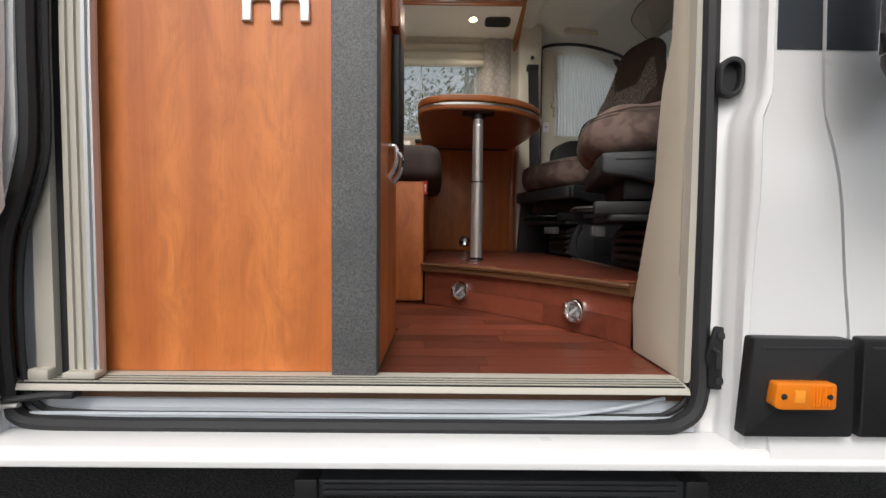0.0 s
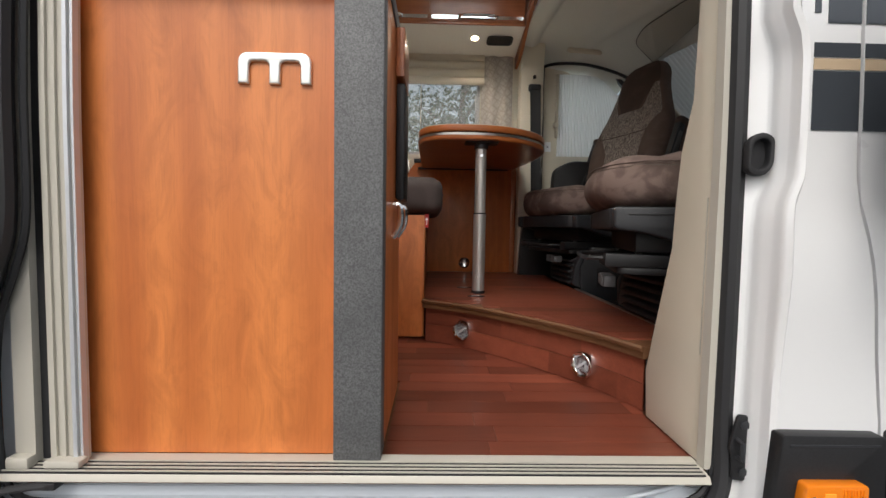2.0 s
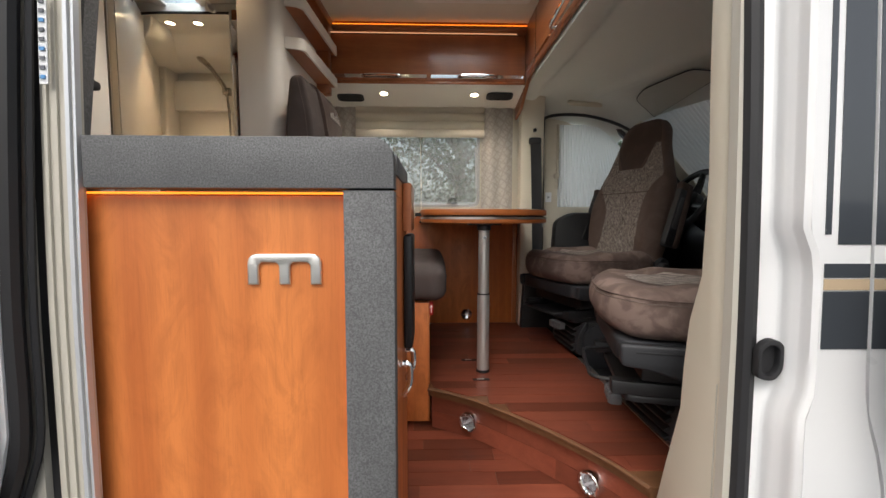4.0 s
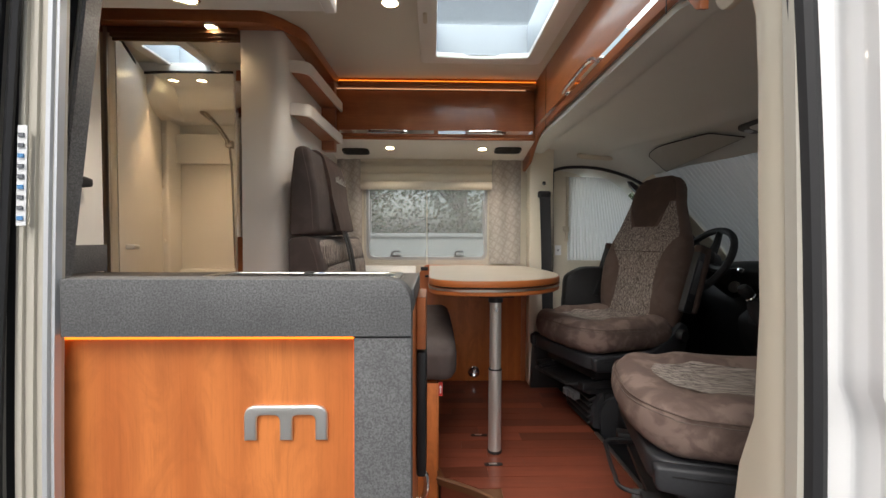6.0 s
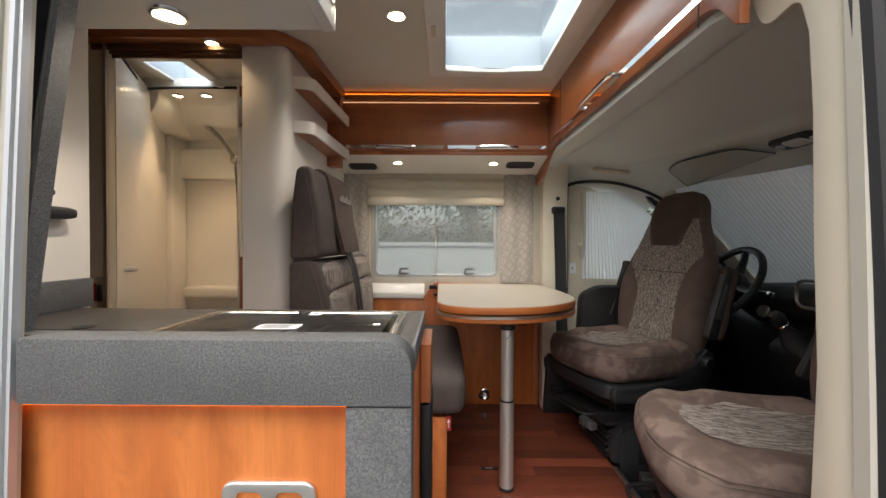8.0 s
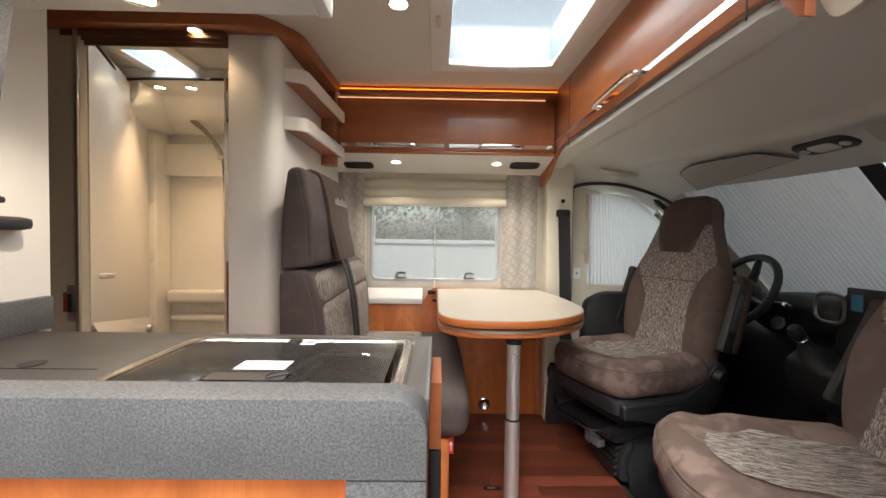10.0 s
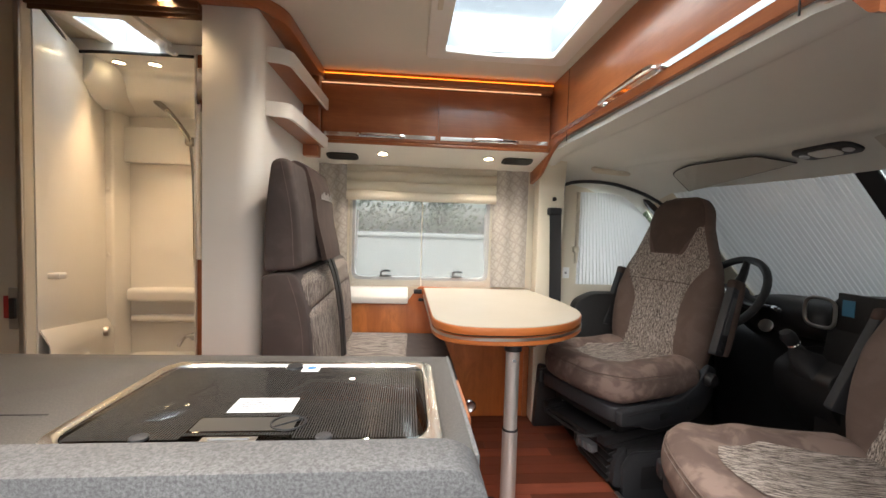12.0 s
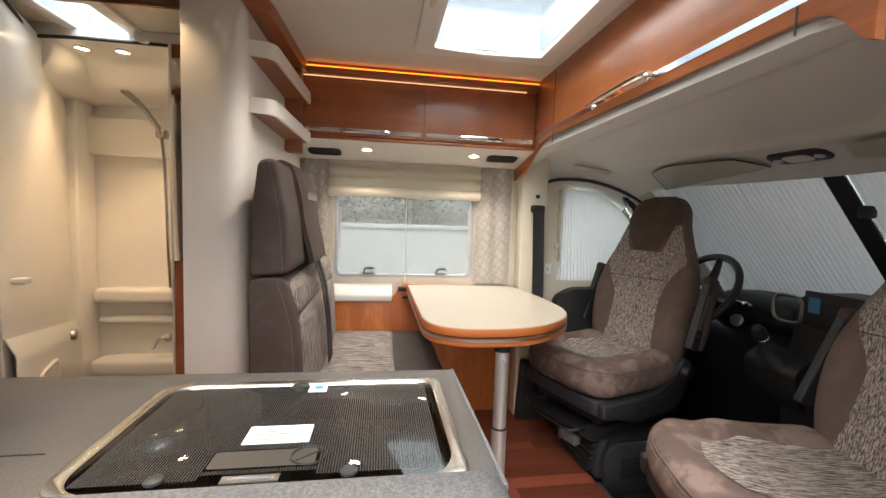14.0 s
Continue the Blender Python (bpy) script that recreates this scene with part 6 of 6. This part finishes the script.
lens = part("lens", prism(rounded([(-0.060, -0.020), (-0.055, 0.026), (0.060, 0.026), (0.060, -0.026), (-0.050, -0.026)], 0.008, 4), "y", -0.022, 0.0, 0.005), AMBER, marker)
bm = bmesh.new()
for k in range(7):
    box(0.012 + 0.006 * k, 0.0145 + 0.006 * k, -0.0235, -0.0215, -0.019, 0.019, bm=bm)
part("ribs", bm, AMBER, lens)
part("reflector", box(-0.022, -0.002, -0.0235, -0.021, -0.012, 0.012, 0.001), mat("amber_bright", (1.0, 0.36, 0.04), 0.2), lens)
for x in (-0.042, 0.046):
    part("screw", lathe([(0.006, 0), (0.005, 0.002), (0, 0.002)], (x, -0.0222, 0.0), (0, -1, 0), 10), RUBBER, lens)

# door catch and lock striker on the pillar
catch = thing("door_catch", "black oval rubber door guide socket in the pillar", "door catch", (0.637, -0.064, 1.170))
catch.scale = (1.2, 1.0, 1.0)
co = rounded([(-0.019, -0.032, 0.012), (-0.019, 0.025, 0.02), (0.0, 0.040, 0.012), (0.019, 0.030, 0.012), (0.019, -0.018, 0.014), (0.006, -0.038, 0.012)], 0.01, 5)
ci = [(x * 0.66, y * 0.72) for x, y in co]
part("rim", prism(co, "y", -0.012, 0.004, 0.004, [ci]), RUBBER, catch)
part("cup", prism([(x * 0.68, y * 0.74) for x, y in co], "y", 0.001, 0.008), RUBBER, catch)
strike = thing("lock_striker", "black steel lock striker plate with two bolts on the pillar", "striker", (0.632, -0.066, 0.652))
part("plate", prism(rounded([(-0.014, -0.060, 0.006), (-0.014, -0.02, 0.004), (-0.02, 0.0, 0.004), (-0.014, 0.03, 0.004), (-0.006, 0.060, 0.006), (0.018, 0.056, 0.006), (0.018, -0.050, 0.006), (0.010, -0.062, 0.006)], 0.004, 3), "y", -0.007, 0.0, 0.002), BLACK_PLASTIC, strike)
part("bar", tube([(-0.008, -0.006, 0.016), (-0.008, -0.022, 0.014), (-0.008, -0.022, -0.014), (-0.008, -0.006, -0.016)], 0.004, 8), DARK_PLASTIC, strike)
for z in (-0.044, 0.042):
    part("bolt", lathe([(0.008, 0), (0.008, 0.003), (0.004, 0.004), (0, 0.004)], (0.004, -0.007, z), (0, -1, 0), 12), DARK_PLASTIC, strike)

# rubber seal round the opening
loop = [(-0.625, 2.2), (-0.640, 1.7), (-0.650, 1.3), (-0.652, 1.05), (-0.675, 0.95), (-0.705, 0.86), (-0.716, 0.74), (-0.712, 0.60), (-0.690, 0.528), (-0.60, 0.512), (-0.3, 0.510), (0.2, 0.510), (0.50, 0.511), (0.575, 0.522), (0.612, 0.57), (0.619, 0.70), (0.616, 1.2), (0.612, 1.7), (0.600, 2.2)]
setting("trim_opening_seal", tube([(p.x, -0.060 + lean(p.z) + (0.018 * min(1, max(0, (p.z - 0.53) / 0.15)) if p.x > 0.55 else 0), p.z) for p in curve_line([(x, 0, z) for x, z in loop], 5)], 0.0155, 8), RUBBER, "black rubber seal round the sliding door opening", "trim")

setting("trim_inner_seal", tube([(p.x + (0.022 if p.x < -0.6 else -0.010 if p.x > 0.55 else 0), -0.046 + lean(p.z) + (0.018 * min(1, max(0, (p.z - 0.53) / 0.15)) if p.x > 0.55 else 0), p.z + (0.015 if p.z < 0.56 else 0)) for p in curve_line([(x, 0, z) for x, z in loop], 5)], 0.006, 6), RUBBER, "thin black inner lip of the door seal", "trim")


def loop_x(z):
    """The rear edge of the opening at height z."""
    left = [q for q in loop if q[0] < -0.6]
    for (xa, za), (xb, zb) in zip(left, left[1:]):
        if zb <= z <= za:
            return xa + (xb - xa) * (za - z) / (za - zb)
    return left[0][0] if z > 1 else -0.70


upright("wall_opening_edge", -0.80, lambda z: loop_x(z) - 0.004, 0.50, 2.2, lambda z: -0.078 + lean(z), 0.02, CAR_WHITE, "white painted rear edge of the door opening")
# sill, track and lower body
sill_bm = prism(rounded([(0.004, 0.592, 0.001), (-0.020, 0.592, 0.002), (-0.055, 0.586, 0.002), (-0.062, 0.574, 0.004), (-0.030, 0.572, 0), (0.004, 0.572, 0)], 0.002, 3), "x", -0.715, 0.592)
for k in range(4):
    box(-0.70, 0.585, -0.024 - 0.009 * k, -0.0215 - 0.009 * k, 0.5895 - 0.0012 * k, 0.594 - 0.0012 * k, bm=sill_bm)
# black strips between the ribs draw the shade of the grooves
groove_shade_bm = bmesh.new()
for k in range(4):
    box(-0.70, 0.585, -0.0275 - 0.009 * k, -0.0255 - 0.009 * k, 0.588 - 0.0012 * k, 0.5925 - 0.0012 * k, bm=groove_shade_bm)
setting("trim_sill_groove_shade", groove_shade_bm, RUBBER, "black strips for the shade in the door sill's grooves", "trim")
TRACK_GREY = plain("pale_blue_grey_paint", (0.50, 0.54, 0.59), 0.35)
setting("door_sill", sill_bm, ALU_BEIGE, "beige ribbed aluminium door sill", "sill")
setting("door_track", prism([(-0.016, 0.572), (-0.018, 0.548), (-0.024, 0.545), (-0.030, 0.531), (-0.060, 0.527), (-0.064, 0.505), (0.0, 0.50), (0.02, 0.572)], "x", -0.715, 0.60), TRACK_GREY, "pale grey painted door track recess", "sill")
for k, x in enumerate((-0.50, -0.37, -0.235, -0.125, 0.215)):
    h = thing("track_hole", "half-round dark hole in the door track", "hole", (x, -0.0165, 0.564), "holes in the door track")
    part("rim", prism([(0.0085 * math.cos(a), -0.009 * math.sin(a)) for a in [i * math.pi / 8 for i in range(9)]], "y", -0.001, 0.002), DARK_PLASTIC, h)
rail_pts = curve_line([(-0.70, -0.058, 0.530), (-0.2, -0.058, 0.530), (0.25, -0.058, 0.530), (0.42, -0.050, 0.538), (0.56, -0.028, 0.555)], 8)
setting("trim_track_rail", tube(rail_pts, 0.004, 8), TRACK_GREY, "pale curved guide rail in the track", "trim")
setting("rocker", prism(rounded([(-0.060, 0.503, 0.004), (-0.095, 0.502, 0.012), (-0.120, 0.496, 0.010), (-0.124, 0.485, 0.004), (-0.130, 0.480, 0.003), (-0.130, 0.466, 0.004), (-0.03, 0.463, 0)], 0.004, 5), "x", X0, 0.700), CAR_WHITE, "white painted van sill", "sill")
setting("rocker_cab", prism(rounded([(-0.090, 0.545, 0.004), (-0.113, 0.535, 0.008), (-0.124, 0.485, 0.004), (-0.130, 0.480, 0.003), (-0.130, 0.466, 0.004), (-0.03, 0.463, 0)], 0.004, 5), "x", 0.700, 2.4), CAR_WHITE, "white painted van sill below the cab", "sill")
arm = thing("door_cable", "black jointed cable arm of the sliding door", "cable")
part("arm", tube(curve_line([(-0.76, -0.075, 0.555), (-0.70, -0.075, 0.560), (-0.64, -0.065, 0.566), (-0.60, -0.055, 0.566)], 4), 0.007, 8), RUBBER, arm)
part("ferrule", tube([(-0.705, -0.083, 0.553), (-0.665, -0.082, 0.556)], 0.005, 8), STEEL, arm, "steel ferrule")
part("block", box(-0.625, -0.585, -0.062, -0.040, 0.558, 0.572, 0.003), BLACK_PLASTIC, arm)

# insect-screen frame at the rear edge of the opening
fs = thing("screen_frame", "beige aluminium insect screen frame standing at the opening's edge", "screen frame")


def stud(name, x0, x1, y0, depth, m, label="", z0=0.594):
    return upright(name, x0, x1, z0, 2.26, lambda z: y0 + lean(z), depth, m, label, parent=fs, nx=1)


COOL_ALU = plain("bare_aluminium", (0.64, 0.66, 0.69), 0.35, 0.4)
stud("profile", -0.618, -0.560, -0.030, 0.018, ALU_BEIGE)
for k in range(3):
    stud("rib", -0.609 + 0.017 * k, -0.603 + 0.017 * k, -0.035, 0.008, ALU_BEIGE)
stud("bright_edge", -0.572, -0.565, -0.036, 0.008, COOL_ALU, "bright aluminium edge")
stud("bright_edge", -0.562, -0.5575, -0.032, 0.012, COOL_ALU, "bright aluminium edge")
stud("slot", -0.643, lambda z: -0.616 - 0.004 * (z - 0.6), -0.020, 0.006, RUBBER, "black felt slot")
stud("outer_profile", -0.677, -0.641, -0.034, 0.016, ALU_BEIGE)
part("corner_cap", box(-0.614, -0.550, -0.052, -0.028, 0.592, 0.606, 0.004), ALU_BEIGE, fs)
part("corner_cap", box(-0.680, -0.640, -0.052, -0.030, 0.590, 0.612, 0.004), ALU_BEIGE, fs)
upright("wall_door_jamb", -0.712, -0.675, 0.54, 2.4, lambda z: -0.020 + lean(z), 0.02, GREY_PAINT, "pale painted door jamb")
lt = thing("door_latch", "black latch block on the rear door edge", "latch", (-0.705, -0.075, 1.12))
part("block", cushion(-0.035, 0.012, -0.02, 0.03, -0.06, 0.05, 0.012, 0, 3), BLACK_PLASTIC, lt)
part("plate", box(-0.025, 0.004, -0.024, -0.018, -0.012, 0.02, 0.002), DARK_PLASTIC, lt)
strip = thing("sticker", "narrow white label with small coloured marks on the frame", "sticker", (-0.592, -0.007, 0))
z0 = 1.637
part("label", sheet(lambda u, v: (-0.010 + 0.014 * u, -0.040 + lean(z0 + 0.15 * v), z0 + 0.15 * v), 1, 4, 0.001), PAPER, strip)
for k in range(9):
    z = z0 + 0.008 + 0.0155 * k
    part("mark", box(-0.007, 0.001, -0.0425 + lean(z), -0.0405 + lean(z), z, z + 0.006), INK if k % 3 else mat("mark_blue", (0.1, 0.3, 0.6), 0.5), strip)

# wing mirror and folding step
mirror = thing("wing_mirror", "black plastic wing mirror on the cab door", "wing mirror")
part("housing", cushion(0.735, 0.98, -0.36, -0.215, 1.10, 1.45, 0.035, 0.012, 6), BLACK_PLASTIC, mirror)
part("glass", box(0.730, 0.735, -0.345, -0.235, 1.14, 1.42, 0.002), CHROME, mirror, "mirror glass")
part("arm", tube([(0.93, -0.22, 1.18), (0.98, -0.10, 1.20)], 0.035, 10), BLACK_PLASTIC, mirror)
step = thing("folding_step", "dark grey retracted folding step below the door", "step")
part("tread", box(-0.16, 0.62, -0.06, 0.25, 0.370, 0.404, 0.004), DARK_PLASTIC, step)
bm = bmesh.new()
for k in range(2):
    box(-0.11, 0.57, -0.066, -0.059, 0.378 + 0.012 * k, 0.386 + 0.012 * k, 0.001, 1, bm)
part("ribs", bm, DARK_PLASTIC, step)
for x in (-0.165, 0.585):
    part("end_cap", box(x, x + 0.045, -0.070, 0.10, 0.362, 0.410, 0.006), BLACK_PLASTIC, step)
part("bracket", box(-0.1, 0.5, 0.05, 0.2, 0.40, 0.50), BLACK_PLASTIC, step)

# ---------------- platform, risers, floor boards ----------------
NOSE = curve_line([(0.036, 0.805, 0), (0.20, 0.705, 0), (0.398, 0.503, 0), (0.53, 0.325, 0), (0.592, 0.20, 0)], 6)
nose_xy = [(p.x, p.y) for p in NOSE]
PLAT = setting("platform", prism(nose_xy + [(0.62, 0.20), (0.66, 0.20), (0.66, 0.10), (0.742, 0.10), (0.742, 1.775), (-0.5, 1.775), (-0.5, 0.86), (0.036, 0.86)], "z", 0.722, 0.752), EDGE_BROWN, "raised dark red-brown wood floor of the dinette", "floor")
setting("platform_riser", prism([(x + 0.016, y + 0.018) for x, y in nose_xy] + [(0.62, 0.27), (0.62, 1.0), (0.036, 1.0)], "z", 0.583, 0.722), PLATFORM_WOOD, "dark red-brown step front", "step")
setting("trim_nosing", tube([(p.x - 0.001, p.y - 0.001, 0.747) for p in NOSE], 0.0078, 6), EDGE_BROWN, "brown step edge strip", "trim")
for x, y, z in ((0.186, 0.724, 0.655), (0.506, 0.366, 0.652)):
    v = thing("air_vent", "round chrome heater vent in the step front", "vent", (x, y, z), "heater vents")
    if x > 0.3:
        d = Vector((-0.86, -0.52, 0)).normalized()
    else:
        d = Vector((-0.55, -0.83, 0)).normalized()
    v.location = Vector((x, y, z))
    part("ring", lathe([(0.024, -0.03), (0.037, -0.03), (0.037, 0.006), (0.034, 0.010), (0.028, 0.008), (0.024, 0.0)], (0, 0, 0), d, 28), CHROME, v)
    side_a = d.orthogonal().normalized()
    for q in range(6):
        turned = Matrix.Rotation(q * math.tau / 6, 3, d) @ side_a
        part("clip", lathe([(0.0035, 0), (0.003, 0.002), (0, 0.0025)], turned * 0.031 + d * 0.0085, d, 8), STEEL, v)
    part("bowl", lathe([(0.0, -0.006), (0.024, -0.006), (0.024, 0.0)], (0, 0, 0), d, 24), GREY_PAINT, v)
    flap = part("flap", prism(rounded([(-0.020, -0.003), (0.020, -0.003), (0.020, 0.003), (-0.020, 0.003)], 0.002, 2), "y", -0.003, 0.003), GREY_PAINT, v)
    flap.matrix_local = Matrix.Translation(d * 0.002) @ Matrix.Rotation(0.7, 4, d) @ d.to_track_quat("Y", "Z").to_matrix().to_4x4()

PLANK_MATS = [wood("plank_%d" % k, tuple(c * f for c in (0.140, 0.034, 0.019)), tuple(c * f for c in (0.245, 0.068, 0.038)), (1.0, 16, 16), 0.34, False, 0.12) for k, f in enumerate((0.62, 0.85, 1.0, 1.25))]
plank_rnd = random.Random(5)


def planks(parent, rows, z, left, right, pitch, length):
    """Boards along x between two edges, each with its own joint."""
    for r in range(rows[0], rows[1]):
        y0, y1 = r * pitch + 0.0008, (r + 1) * pitch - 0.0008
        a0, a1 = left(y0), left(y1)
        end = right
        x = min(a0, a1) - plank_rnd.uniform(0, length)
        while x < end:
            x2 = x + length * plank_rnd.uniform(0.75, 1.2)
            p0, p1, q = max(x, a0), max(x, a1), min(x2, end)
            if q - max(p0, p1) > 0.01:
                bm = bmesh.new()
                lo = [bm.verts.new(c) for c in ((p0 + 0.0006, y0, z - 0.005), (q - 0.0006, y0, z - 0.005), (q - 0.0006, y1, z - 0.005), (p1 + 0.0006, y1, z - 0.005))]
                hi = [bm.verts.new(c) for c in ((p0 + 0.0006, y0, z), (q - 0.0006, y0, z), (q - 0.0006, y1, z), (p1 + 0.0006, y1, z))]
                bm.faces.new(hi)
                for k in range(4):
                    bm.faces.new((lo[k], lo[(k + 1) % 4], hi[(k + 1) % 4], hi[k]))
                part("plank", bm, plank_rnd.choice(PLANK_MATS), parent, smooth=0)
            x = x2


def nose_x(y):
    if y >= nose_xy[0][1]:
        return 0.042 if y > 0.856 else 0.05
    for (xa, ya), (xb, yb) in zip(nose_xy, nose_xy[1:]):
        if yb <= y <= ya:
            return xa + (xb - xa) * (ya - y) / (ya - yb) + 0.004
    return 0.62


planks(floor_ob, (0, 19), 0.5865, lambda y: -0.45 if y > 0.40 else -0.014, 0.60, 0.066, 0.46)
planks(PLAT, (4, 27), 0.7565, nose_x, 0.740, 0.066, 0.50)

# boards on the step front, in two rows with staggered joints
riser_ob = bpy.data.objects["platform_riser"]
riser_line = curve_line([(x + 0.016, y + 0.018, 0) for x, y in nose_xy[::6]], 10)
for row, (za, zb, joints) in enumerate(((0.5885, 0.6545, (0, 9, 22, 34, 40)), (0.656, 0.7215, (0, 15, 27, 40)))):
    for i0, i1 in zip(joints, joints[1:]):
        i1 = min(i1, len(riser_line) - 1)
        seg_pts = riser_line[i0:i1 + 1]
        bm = sheet(lambda u, v: seg_pts[round(u * (len(seg_pts) - 1))] + Vector((-0.002, -0.002, za + (zb - za) * v)), len(seg_pts) - 1, 1, 0.003)
        part("plank", bm, plank_rnd.choice(PLANK_MATS[1:]), riser_ob)
